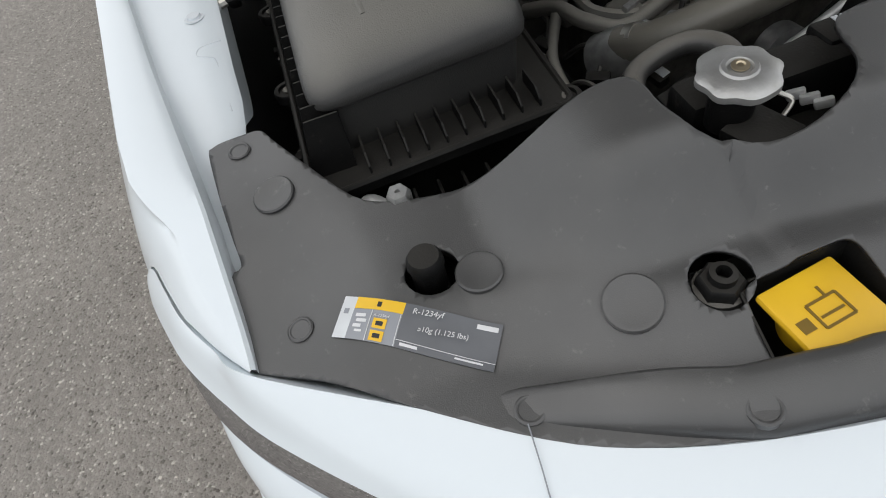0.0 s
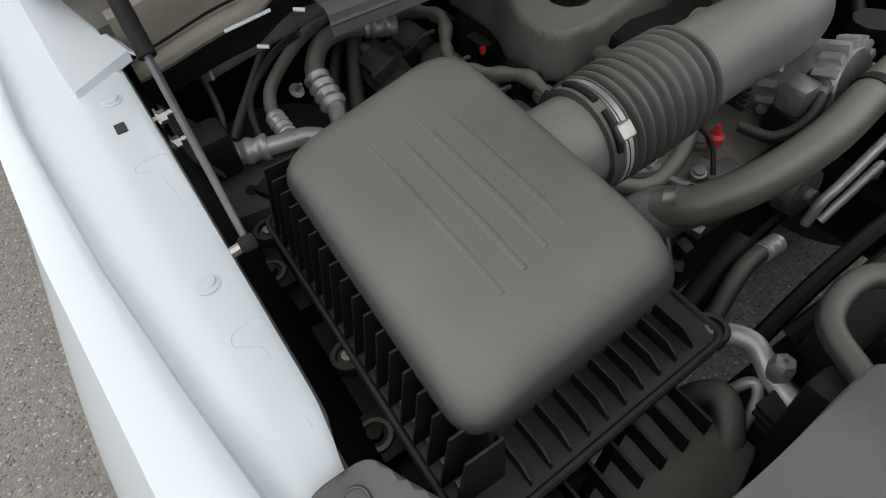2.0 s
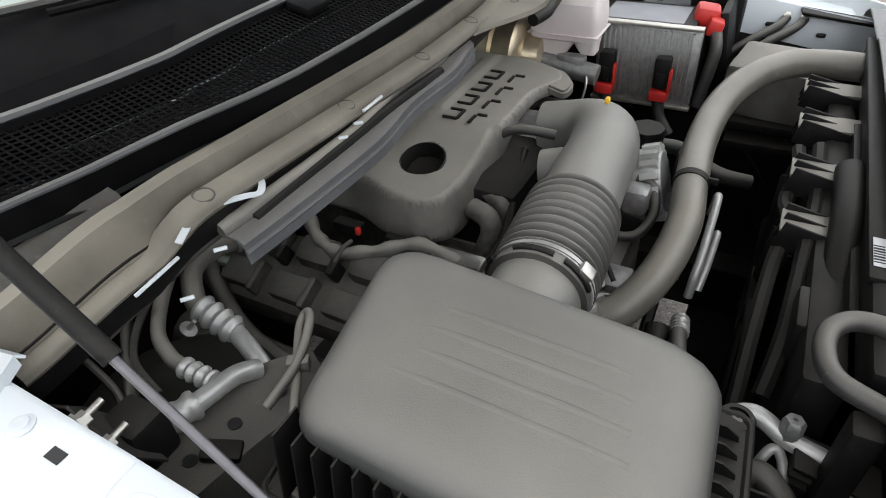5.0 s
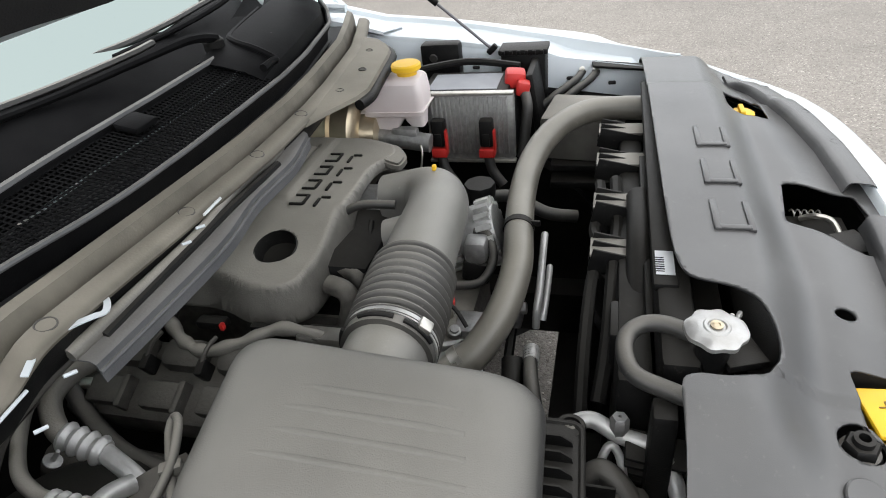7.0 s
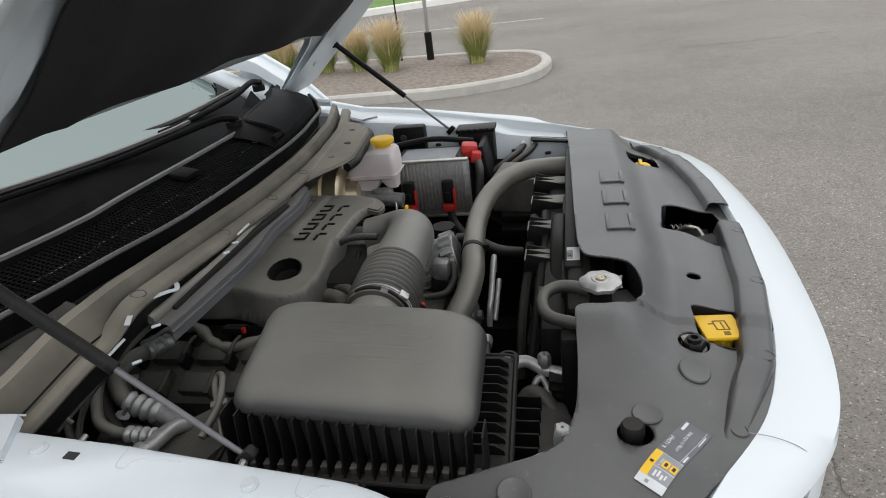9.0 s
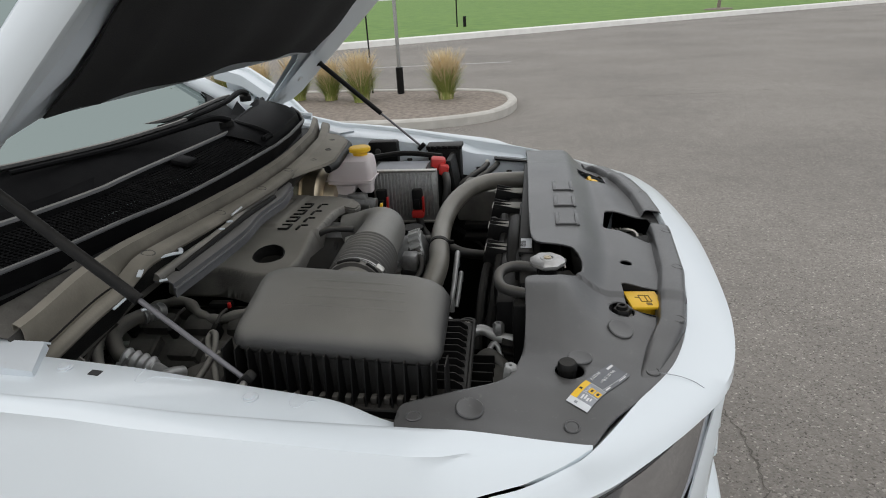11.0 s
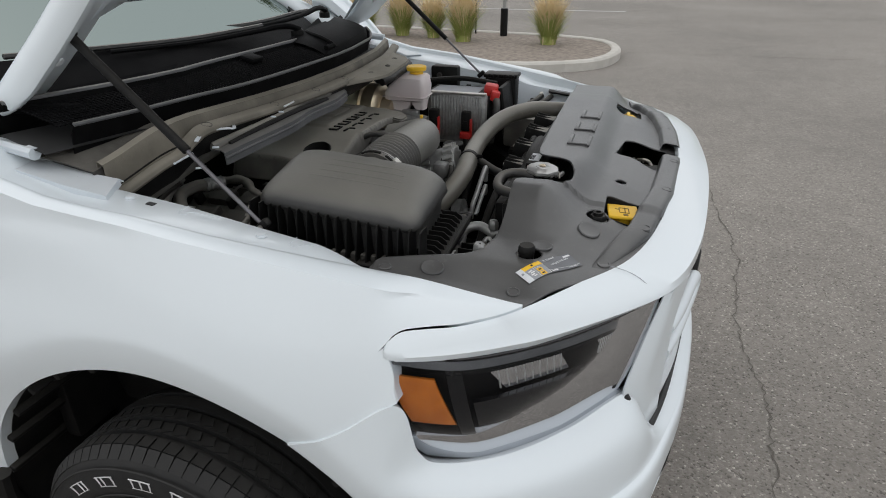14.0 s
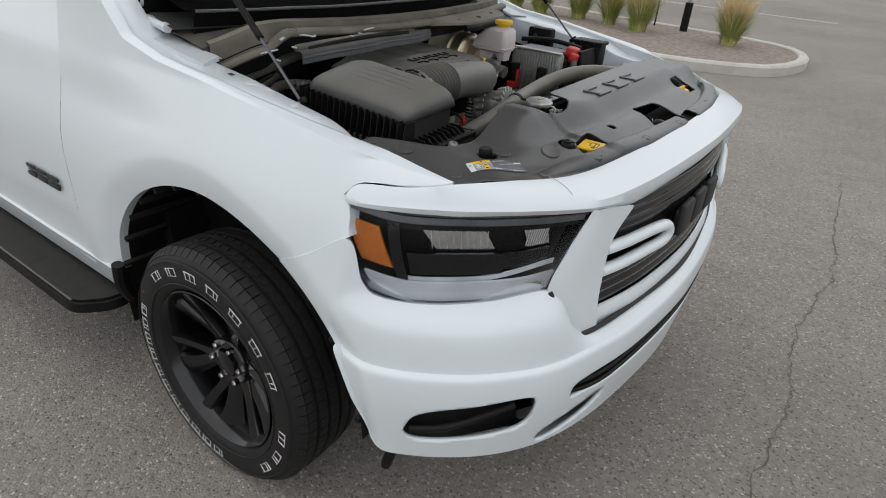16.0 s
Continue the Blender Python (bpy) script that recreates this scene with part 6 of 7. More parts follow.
for pts, piv in (([(-0.30, 0.24, 1.465), (-0.31, 0.17, 1.483), (-0.36, 0.06, 1.475), (-0.42, -0.13, 1.468), (-0.49, -0.38, 1.475)], (-0.30, 0.24)), ([(-0.50, 0.80, 1.47), (-0.47, 0.68, 1.49), (-0.44, 0.50, 1.48), (-0.43, 0.30, 1.475), (-0.44, 0.10, 1.475)], (-0.50, 0.80))):
    pts = [(p[0] + 0.008, p[1], p[2] + 0.014) for p in pts]
    wiper = thing("wiper_arm", "black wiper arm resting below the windscreen", "wiper", "wipers")
    part("arm", tubed(pts, lambda f: 0.011 - 0.005 * f, 8, 8), TRAY, wiper)
    part("pivot", lathed([(0.022, 0), (0.022, 0.02), (0.014, 0.028), (0, 0.028)], at((piv[0], piv[1], 1.455)), 20), BLACK, wiper)
    q = [Vector(p) + Vector((-0.03, 0, 0.008)) for p in pts[2:]]
    part("blade", tubed([q[0] + Vector((0, 0.10, 0)), *q, q[-1] + Vector((-0.06, -0.22, 0.01))], 0.007, 6, 6), RUBBER, wiper, "rubber wiper blade")
# wiring channel in front of the cowl with its white clips
chan = thing("cowl_channel", "dark wiring channel running along the cowl with white clips", "wiring channel")
CH = [(-0.085, -0.50, 1.290), (-0.068, -0.40, 1.298), (-0.056, -0.24, 1.303), (-0.072, -0.11, 1.303), (-0.066, 0.02, 1.303), (-0.078, 0.10, 1.303), (-0.088, 0.15, 1.303)]
W2 = spline(CH, 6)
part("channel_top", sheet([[p + Vector((-0.035, 0, 0.006)) for p in W2], [p + Vector((-0.004, 0, 0.006)) for p in W2], [p + Vector((0.004, 0, 0.0)) for p in W2], [p + Vector((0.006, 0, -0.03)) for p in W2]], 0.003, flip=True), SLATE, chan, "blue-grey plastic channel")
part("channel_edge", tubed([p + Vector((0.005, 0, -0.012)) for p in W2[::2]], 0.0035, 3, 6), SLATE, chan)
part("loom", tubed([p + Vector((-0.03, 0, 0.012)) for p in W2[::3]], 0.011, 4, 10), DUSTY, chan, "taped wiring loom")
strap = spline([(-0.100, -0.566, 1.337), (-0.112, -0.522, 1.346), (-0.100, -0.496, 1.346), (-0.086, -0.470, 1.343), (-0.079, -0.456, 1.340), (-0.088, -0.440, 1.340), (-0.100, -0.430, 1.340)], 5)
side = [(q - p).cross(Vector((0.25, 0, 1))).normalized() for p, q in zip(strap, strap[1:])]
side.append(side[-1])
part("clip_rail", sheet([[p + d * 0.0042 for p, d in zip(strap, side)], [p - d * 0.0042 for p, d in zip(strap, side)]], 0.002), APRON, chan, "pale painted bracket with studs")
part("clip_rail_tail", tubed([(-0.120, -0.625, 1.300), (-0.122, -0.56, 1.304)], 0.0025, 2, 6), APRON, chan)
for x, y, z, rz in ((-0.075, -0.545, 1.318, 60), (-0.085, -0.600, 1.285, 50), (-0.085, -0.288, 1.325, 45), (-0.083, -0.251, 1.330, 45)):
    part("clip", tubed([(x, y, z), (x + 0.006, y + 0.013, z - 0.003)], 0.0026, 3, 8), APRON, chan, "white plastic clip")
part("clip_rod", tubed([(-0.082, -0.225, 1.338), (-0.078, -0.18, 1.342)], 0.0025, 3, 6), PAPER, chan)
part("gap_loom", tubed([(-0.095, -0.46, 1.300), (-0.085, -0.36, 1.310), (-0.078, -0.26, 1.315), (-0.078, -0.15, 1.315), (-0.075, 0.0, 1.31)], 0.007, 6, 8), BLACK, chan)

# ---- engine ----
engine = thing("engine", "dusty V8 engine with a grey moulded top cover", "engine")
part("block", boxed((-0.13, CY + 0.03, 0.82), (0.62, 0.42, 0.42), 0.05), GRIME, engine, "grimy engine block")
part("intake_manifold", boxed((-0.14, CY + 0.04, 1.07), (0.50, 0.42, 0.16), 0.05), BLACK, engine, "black intake manifold")
OUT = [(0.020, -0.172), (-0.03, -0.205), (-0.10, -0.198), (-0.15, -0.175), (-0.19, -0.165), (-0.34, -0.165), (-0.38, -0.10), (-0.38, 0.31), (-0.30, 0.35), (-0.03, 0.345), (0.055, 0.305), (0.07, 0.25), (0.03, 0.20), (0.03, 0.10), (0.032, -0.02)]


def shelf(x, y):
    """The cover's crown: high towards the driver's side, falling to the passenger side."""
    z = 1.165 + 0.042 * smooth(-0.10, 0.05, y)
    inside = min(smooth(0.045, 0.055, y), smooth(0.335, 0.325, y), smooth(-0.100, -0.110, x))
    inner = min(smooth(0.085, 0.092, y), smooth(0.292, 0.285, y), smooth(-0.132, -0.139, x))
    middle = min(smooth(0.165, 0.172, y), smooth(0.285, 0.278, y), smooth(-0.139, -0.146, x))
    return z + 0.007 * inside - 0.006 * inner + 0.006 * middle


OUTR = rounded(OUT, 0.035, 4)


def rim_distance(x, y):
    p, best = Vector((x, y)), 9.0
    for a, b in zip(OUTR, OUTR[1:] + OUTR[:1]):
        a, b = Vector(a), Vector(b)
        d = b - a
        t = min(max((p - a).dot(d) / max(d.length_squared, 1e-9), 0), 1)
        best = min(best, (p - a - d * t).length)
    return best


def cover_height(x, y):
    d = rim_distance(x, y)
    deep = lerp(0.075, 0.022, smooth(-0.02, 0.12, y))
    return shelf(x, y) - deep * (1 - math.sin(min(d / (0.026 if y < 0.03 else 0.010), 1) * math.pi / 2))


big_sheet(OUTR, [ring((-0.085, -0.072), 0.041, 28)], cover_height, 0.0065, 0.004, "top_cover", DUSTY, engine, "dusty grey moulded engine cover")
part("filler_recess", lathed([(0.0445, 0.0015), (0.042, 0.004), (0.040, 0.001), (0.038, -0.03), (0.037, -0.045), (0.0, -0.046)], at((-0.085, -0.072, shelf(0, -0.072) - 0.001), (0, -0.30, 0.95)), 36), BLACK, engine, "round recess in the cover")
for k in range(4):
    yy = 0.045 + 0.062 * k
    zz = shelf(-0.04, yy)
    for c, d in (((-0.078, yy - 0.018), (0.030, 0.006)), ((-0.078, yy + 0.016), (0.030, 0.006)), ((-0.064, yy), (0.006, 0.036)), ((-0.036, yy - 0.010), (0.006, 0.030)), ((-0.024, yy + 0.010), (0.020, 0.006))):
        part("moulded_bar", boxed((c[0], c[1], zz + 0.0015), (d[0], d[1], 0.005), 0.0015), BLACK, engine)
part("cover_ear", slab(rounded([(0.01, 0.24), (0.085, 0.20), (0.09, 0.25), (0.05, 0.31), (0.0, 0.30)], 0.02, 4), 1.19, 0.016, 0.005), DUSTY, engine)
# valve cover and ignition coils on the passenger bank
part("valve_cover", boxed((-0.16, -0.29, 1.00), (0.52, 0.16, 0.09), 0.03, (22, 0, 0)), DARKDUSTY, engine, "dusty valve cover")
part("exhaust_shield", tubed([(-0.40, -0.42, 0.93), (-0.2, -0.44, 0.93), (0.05, -0.42, 0.92)], 0.05, 6, 14), DARKDUSTY, engine)
for k in range(4):
    x = -0.315 + 0.112 * k
    coil = part("ignition_coil", boxed((x, -0.335, 1.025), (0.082, 0.05, 0.048), 0.008, (24, 0, 0)), DARKDUSTY, engine, "dusty ignition coil")
    part("coil_frame", boxed((x + 0.036, -0.338, 1.028), (0.014, 0.058, 0.052), 0.005, (24, 0, 0)), DARKDUSTY, engine)
    part("coil_runner", boxed((x + 0.01, -0.265, 1.060), (0.09, 0.06, 0.05), 0.02, (24, 0, 0)), DARKDUSTY, engine)
    part("connector", boxed((x - 0.05, -0.295, 1.062), (0.016, 0.03, 0.04), 0.004, (24, 0, 0)), BLACK, engine)
    part("lead", tubed([(x - 0.05, -0.300, 1.075), (x - 0.046, -0.275, 1.095), (x - 0.04, -0.25, 1.10)], 0.004, 5, 8), DARKDUSTY, engine)
    part("injector_clip", boxed((x + 0.06, -0.215, 1.092), (0.008, 0.010, 0.014), 0.002), RED, engine, "red injector clip")
    part("fuel_rail_end", boxed((x + 0.03, -0.20, 1.085), (0.06, 0.025, 0.02), 0.006), BLACK, engine)
loom = [(-0.37, -0.275, 1.085), (-0.32, -0.235, 1.100), (-0.255, -0.222, 1.105), (-0.20, -0.255, 1.085), (-0.15, -0.268, 1.080), (-0.08, -0.250, 1.092), (-0.02, -0.215, 1.10), (0.06, -0.22, 1.09)]
part("wiring_loom", tubed(loom, lambda f: 0.0125 + 0.002 * math.sin(f * 60), 8, 10), DUSTY, engine, "dusty taped wiring loom")
part("heater_hose", tubed([(-0.40, -0.33, 1.16), (-0.395, -0.34, 1.08), (-0.36, -0.37, 1.02), (-0.26, -0.42, 0.99), (-0.14, -0.45, 0.99), (-0.02, -0.46, 1.0)], 0.016, 8, 14), RUBBER, engine, "black heater hose")
part("heater_hose", tubed([(-0.43, -0.34, 1.14), (-0.43, -0.36, 1.05), (-0.40, -0.40, 0.99), (-0.30, -0.46, 0.95)], 0.013, 8, 14), RUBBER, engine)
part("hose_clip", boxed((-0.40, -0.345, 1.045), (0.10, 0.02, 0.012), 0.003, (0, 0, 10)), STEEL, engine)
# throttle side, front accessories
part("throttle_body", lathed([(0.045, -0.04), (0.045, 0.05), (0.05, 0.055), (0.05, 0.065), (0, 0.065)], at((0.04, 0.15, 1.135), (-1, 0, 0)), 28), CASTALU, engine, "cast throttle body")
part("throttle_motor", boxed((0.06, 0.215, 1.15), (0.07, 0.05, 0.05), 0.01), BLACK, engine)
part("breather_hose", tubed([(0.12, 0.055, 1.195), (0.06, 0.045, 1.20), (0.02, 0.04, 1.185), (-0.01, 0.04, 1.15)], 0.009, 6, 10), RUBBER, engine)
for k in range(4):
    part("intake_runner", tubed([(0.055, -0.14 + 0.052 * k, 1.03), (0.075, -0.13 + 0.052 * k, 1.09), (0.065, -0.12 + 0.052 * k, 1.115), (0.03, -0.11 + 0.05 * k, 1.12)], 0.019, 8, 12), GRIME, engine)
part("fuel_line", tubed([(0.09, -0.19, 1.07), (0.10, -0.12, 1.10), (0.075, -0.02, 1.13), (0.06, 0.06, 1.15)], 0.007, 6, 8), BLACK, engine)
part("sensor", boxed((0.11, -0.20, 1.06), (0.03, 0.025, 0.03), 0.005), GRIME, engine)
part("rail_box", boxed((0.055, -0.215, 1.09), (0.09, 0.035, 0.02), 0.006), STEEL, engine)
part("front_casting", boxed((0.22, -0.06, 0.96), (0.14, 0.34, 0.14), 0.03), GRIME, engine, "cast front timing cover")
part("dipstick_cap", lathed([(0.011, 0), (0.013, 0.006), (0.013, 0.016), (0.006, 0.02), (0.004, 0.035), (0, 0.035)], at((0.243, -0.072, 1.055)), 16), RED, engine, "red dipstick cap")
part("dipstick_tube", tubed([(0.243, -0.072, 1.06), (0.243, -0.072, 0.98)], 0.008, 3, 10), STEEL, engine)
part("thermostat_housing", lathed([(0.042, -0.05), (0.042, 0.0), (0.034, 0.02), (0.030, 0.05)], at((0.275, -0.205, 1.02), (0.55, 0.35, 0.45)), 24), CASTALU, engine, "cast thermostat housing")
part("sensor_wire", tubed([(0.20, -0.15, 1.08), (0.215, -0.11, 1.10), (0.26, -0.11, 1.09), (0.29, -0.13, 1.06)], 0.004, 6, 8), BLACK, engine)
part("engine_loom", tubed([(0.07, -0.26, 1.04), (0.13, -0.23, 1.06), (0.19, -0.22, 1.05), (0.22, -0.16, 1.04), (0.20, -0.08, 1.05)], 0.010, 8, 8), DUSTY, engine)
part("pump_body", lathed([(0.05, -0.06), (0.05, 0.02), (0.035, 0.03), (0.03, 0.05), (0, 0.05)], at((0.20, -0.17, 1.0), (0.3, -0.2, 0.9)), 20), GRIME, engine)
part("connector_small", boxed((0.33, -0.22, 1.00), (0.022, 0.018, 0.04), 0.004, (10, 20, 0)), BLACK, engine)
part("front_bracket", boxed((0.285, -0.09, 1.03), (0.05, 0.06, 0.02), 0.006), CASTALU, engine)
# clutter at the engine front: looms, plugs, sensors and cast bosses
part("loom_branch", tubed([(0.10, -0.30, 1.03), (0.15, -0.265, 1.05), (0.20, -0.24, 1.045), (0.235, -0.19, 1.035), (0.225, -0.12, 1.05), (0.19, -0.06, 1.06)], 0.013, 8, 10), DUSTY, engine, "taped loom branch")
part("loom_branch", tubed([(0.15, -0.265, 1.05), (0.115, -0.225, 1.06), (0.08, -0.20, 1.07)], 0.011, 6, 10), DUSTY, engine)
part("loom_branch", tubed([(0.16, -0.27, 1.045), (0.21, -0.30, 1.0), (0.28, -0.30, 0.97)], 0.010, 6, 10), DUSTY, engine)
part("coil_pack", boxed((0.125, -0.165, 1.035), (0.06, 0.05, 0.045), 0.012, (20, 10, 15)), BLACK, engine, "black sensor plug")
part("round_plug", lathed([(0.022, -0.02), (0.022, 0.008), (0.016, 0.012), (0.014, 0.004), (0, 0.004)], at((0.155, -0.20, 1.06), (0.3, -0.2, 0.9)), 20), BLACK, engine)
part("round_plug_core", lathed([(0.011, 0), (0.009, 0.009), (0, 0.010)], at((0.155, -0.20, 1.064), (0.3, -0.2, 0.9)), 14), STEEL, engine)
part("casting_web", boxed((0.19, -0.13, 1.03), (0.012, 0.12, 0.06), 0.004, (0, 12, 25)), CASTALU, engine, "cast aluminium web")
part("casting_web", boxed((0.245, -0.16, 1.02), (0.10, 0.012, 0.05), 0.004, (8, 0, 20)), CASTALU, engine)
for x, y, z in ((0.17, -0.10, 1.055), (0.22, -0.07, 1.045), (0.265, -0.125, 1.045), (0.205, -0.205, 1.03), (0.30, -0.10, 1.02), (0.145, -0.245, 1.03)):
    part("boss_bolt", lathed([(0.012, -0.02), (0.012, 0.0), (0.0085, 0.001), (0.0085, 0.007), (0, 0.008)], at((x, y, z), (0.2, -0.2, 0.95)), 10), CASTALU, engine)
for x, y, z, a in ((0.305, -0.165, 0.975, 10), (0.335, -0.245, 0.985, 35), (0.36, -0.30, 0.99, -20), (0.29, -0.26, 1.0, 60), (0.18, -0.30, 1.01, 20)):
    part("wire_plug", boxed((x, y, z), (0.038, 0.020, 0.018), 0.004, (15, 0, a)), BLACK, engine)
    part("wire", tubed([(x, y, z), (x - 0.03, y + 0.02, z + 0.02), (x - 0.07, y + 0.01, z + 0.015), (x - 0.10, y - 0.01, z - 0.02)], 0.0045, 6, 8), RUBBER, engine)
part("plug_label", boxed((0.308, -0.160, 0.986), (0.022, 0.014, 0.001), 0, (15, 0, 10)), PAPER, engine)
part("silver_fitting", lathed([(0.015, -0.03), (0.016, 0.0), (0.013, 0.004), (0, 0.004)], at((0.43, -0.305, 1.0), (0.2, -0.5, 0.8)), 20), ALU, engine, "bright pipe end")
part("tensioner", lathed([(0.04, 0), (0.04, 0.03), (0.03, 0.034), (0.012, 0.034), (0.012, 0.045), (0, 0.045)], at((0.33, 0.02, 0.98), (1, 0, 0.1)), 28), CASTALU, engine, "belt tensioner")
part("drive_belt", tubed([(0.345, 0.19, 1.09), (0.345, 0.10, 1.03), (0.345, 0.02, 0.945), (0.345, -0.08, 0.90)], 0.010, 6, 6), BLACK, engine)

alt = thing("alternator", "finned aluminium alternator with a black rear cover", "alternator")
part("housing", lathed([(0.03, -0.075), (0.058, -0.07), (0.064, -0.05), (0.064, 0.05), (0.055, 0.068), (0.02, 0.072), (0, 0.072)], at((0.245, 0.13, 1.075), (0.95, 0.1, 0.3)), 36), CASTALU, alt)
for k in range(18):
    a = 2 * math.pi * k / 18
    m = at((0.245, 0.13, 1.075), (0.95, 0.1, 0.3)) @ Matrix.Rotation(a, 4, "Z") @ Matrix.Translation((0.064, 0, 0.02))
    for off, size in (((0.0, 0, -0.045), (0.018, 0.011, 0.030)), ((-0.012, 0, -0.092), (0.026, 0.009, 0.016)), ((0.0, 0, 0.030), (0.018, 0.011, 0.030))):
        b = bmesh.new()
        bmesh.ops.create_cube(b, size=1, matrix=m @ Matrix.Translation(off) @ Matrix.Diagonal((*size, 1)))
        part("fin", b, ALU, alt)
part("rear_cover", boxed((0.275, 0.050, 1.055), (0.06, 0.04, 0.05), 0.01, (0, 10, 0)), BLACK, alt, "black rear cover")
for k in range(5):
    part("cover_slot", boxed((0.205 + 0.0, 0.022, 1.058 + 0.012 * k), (0.03, 0.01, 0.004), 0.001), BLACK, alt)
part("regulator", boxed((0.275, 0.055, 1.10), (0.045, 0.045, 0.05), 0.01), CASTALU, alt)
part("cable", tubed([(0.265, 0.085, 1.12), (0.295, 0.08, 1.115), (0.31, 0.04, 1.085), (0.29, 0.0, 1.06), (0.24, -0.01, 1.055)], 0.009, 8, 10), RUBBER, alt, "black ribbed cable")
part("pulley", lathed([(0.035, 0), (0.035, 0.03), (0.025, 0.032), (0, 0.032)], at((0.315, 0.20, 1.09), (1, 0, 0)), 24), BLACK, alt)
oilc = thing("oil_filler_cap", "black round filler cap on the engine front", "cap")
part("cap", lathed([(0.034, -0.03), (0.036, 0.0), (0.034, 0.006), (0, 0.007)], at((0.235, 0.30, 1.105)), 28, lambda a, r, h: 1 + 0.03 * math.sin(a * 8)), BLACK, oilc)
part("neck", disc(0.026, 0.10, (0.235, 0.30, 0.99)), BLACK, oilc)

# radiator hose
hose = thing("radiator_hose", "thick black rubber radiator hose with a clamp strap", "hose")
HP = [(0.270, -0.215, 1.03), (0.315, -0.185, 1.055), (0.352, -0.120, 1.09), (0.366, -0.02, 1.117), (0.356, 0.085, 1.132), (0.348, 0.21, 1.145), (0.358, 0.33, 1.165), (0.395, 0.43, 1.185), (0.46, 0.505, 1.195), (0.535, 0.53, 1.195), (0.61, 0.53, 1.195)]
part("hose_body", tubed(HP, 0.0285, 8, 24), HOSE, hose)
part("strap", tubed([(0.356, 0.078, 1.1315), (0.3555, 0.092, 1.1328)], 0.0305, 2, 24), BLACK, hose, "black strap")
part("clamp", tubed([(0.285, -0.203, 1.037), (0.298, -0.195, 1.045)], 0.0315, 2, 24), STEEL, hose, "spring clamp")
part("strap_tail", boxed((0.387, 0.085, 1.145), (0.022, 0.006, 0.012), 0.002), BLACK, hose)

# air conditioning pipes
acp = thing("air_conditioning_pipes", "bright aluminium air conditioning pipes with service ports", "pipe")
part("pipe", tubed([(0.47, -0.375, 1.07), (0.478, -0.365, 1.105), (0.51, -0.350, 1.115), (0.548, -0.362, 1.105), (0.595, -0.375, 1.10), (0.62, -0.41, 1.075), (0.632, -0.46, 1.02)], 0.0115, 8, 16), ALU, acp, "thick aluminium pipe")
part("pipe", tubed([(0.398, 0.13, 1.05), (0.402, 0.120, 1.095), (0.404, 0.085, 1.098), (0.404, 0.0, 1.052), (0.402, -0.03, 1.03), (0.40, -0.04, 0.99)], 0.0075, 8, 12), ALU, acp)
part("pipe", tubed([(0.414, 0.07, 1.03), (0.418, 0.055, 1.062), (0.416, 0.0, 1.03), (0.412, -0.03, 1.0)], 0.0065, 8, 12), ALU, acp)
part("pipe", tubed([(0.52, -0.40, 1.06), (0.535, -0.375, 1.095), (0.55, -0.38, 1.085), (0.56, -0.41, 1.05)], 0.006, 8, 10), ALU, acp)
part("service_port", lathed([(0.010, -0.012), (0.010, 0.0), (0.0125, 0.002), (0.0125, 0.020), (0.010, 0.024), (0.003, 0.024), (0.003, 0.02), (0, 0.02)], at((0.548, -0.362, 1.115), (0, 0.1, 1)), 6), CASTALU, acp, "hexagonal service port cap")
part("pipe", tubed([(0.525, -0.66, 1.10), (0.532, -0.655, 1.15), (0.552, -0.640, 1.160), (0.582, -0.622, 1.152), (0.61, -0.60, 1.145), (0.65, -0.565, 1.13)], 0.009, 8, 14), ALU, acp)
part("service_port", lathed([(0.010, -0.022), (0.010, 0.0), (0.0125, 0.002), (0.0125, 0.026), (0.010, 0.030), (0.003, 0.030), (0.003, 0.026), (0, 0.026)], at((0.582, -0.622, 1.176), (0.1, 0, 1)), 6), CASTALU, acp, "hexagonal service port cap")
part("flexible_hose", tubed([(0.515, -0.46, 1.00), (0.505, -0.43, 1.055), (0.525, -0.408, 1.085), (0.555, -0.425, 1.075), (0.575, -0.45, 1.05)], 0.017, 8, 16), RUBBER, acp, "black rubber hose")
part("ferrule", tubed([(0.575, -0.45, 1.05), (0.60, -0.478, 1.028)], 0.011, 3, 12), ALU, acp)
part("pipe", tubed([(0.60, -0.478, 1.028), (0.65, -0.53, 0.99)], 0.006, 3, 10), ALU, acp)
part("lower_hose", tubed([(0.43, -0.27, 0.98), (0.41, -0.20, 1.02), (0.40, -0.12, 1.0)], 0.013, 6, 12), RUBBER, acp)
part("ferrule", tubed([(0.405, -0.155, 1.012), (0.40, -0.105, 0.995)], lambda f: 0.014 + 0.0015 * math.sin(f * 30), 12, 14), ALU, acp)
part("black_pipe", tubed([(0.40, -0.36, 0.88), (0.385, -0.25, 0.95), (0.37, -0.14, 1.0)], 0.020, 6, 14), BLACK, acp)
# rear pipes near the firewall, passenger side
rp = thing("refrigerant_hoses", "dusty rubber refrigerant hoses with crimped aluminium ends", "hose")
part("hose", tubed([(-0.262, -0.352, 1.14), (-0.288, -0.395, 1.142), (-0.292, -0.445, 1.135), (-0.262, -0.480, 1.115), (-0.235, -0.490, 1.105)], 0.0165, 8, 16), DUSTY, rp, "thick dusty hose")
part("ferrule", tubed([(-0.270, -0.372, 1.142), (-0.250, -0.320, 1.135)], lambda f: 0.018 + 0.002 * math.sin(f * 30), 12, 14), CASTALU, rp)
part("ferrule", tubed([(-0.245, -0.487, 1.108), (-0.178, -0.490, 1.085)], lambda f: 0.0205 + 0.003 * math.sin(f * 24), 24, 18), ALU, rp, "crimped ferrule")
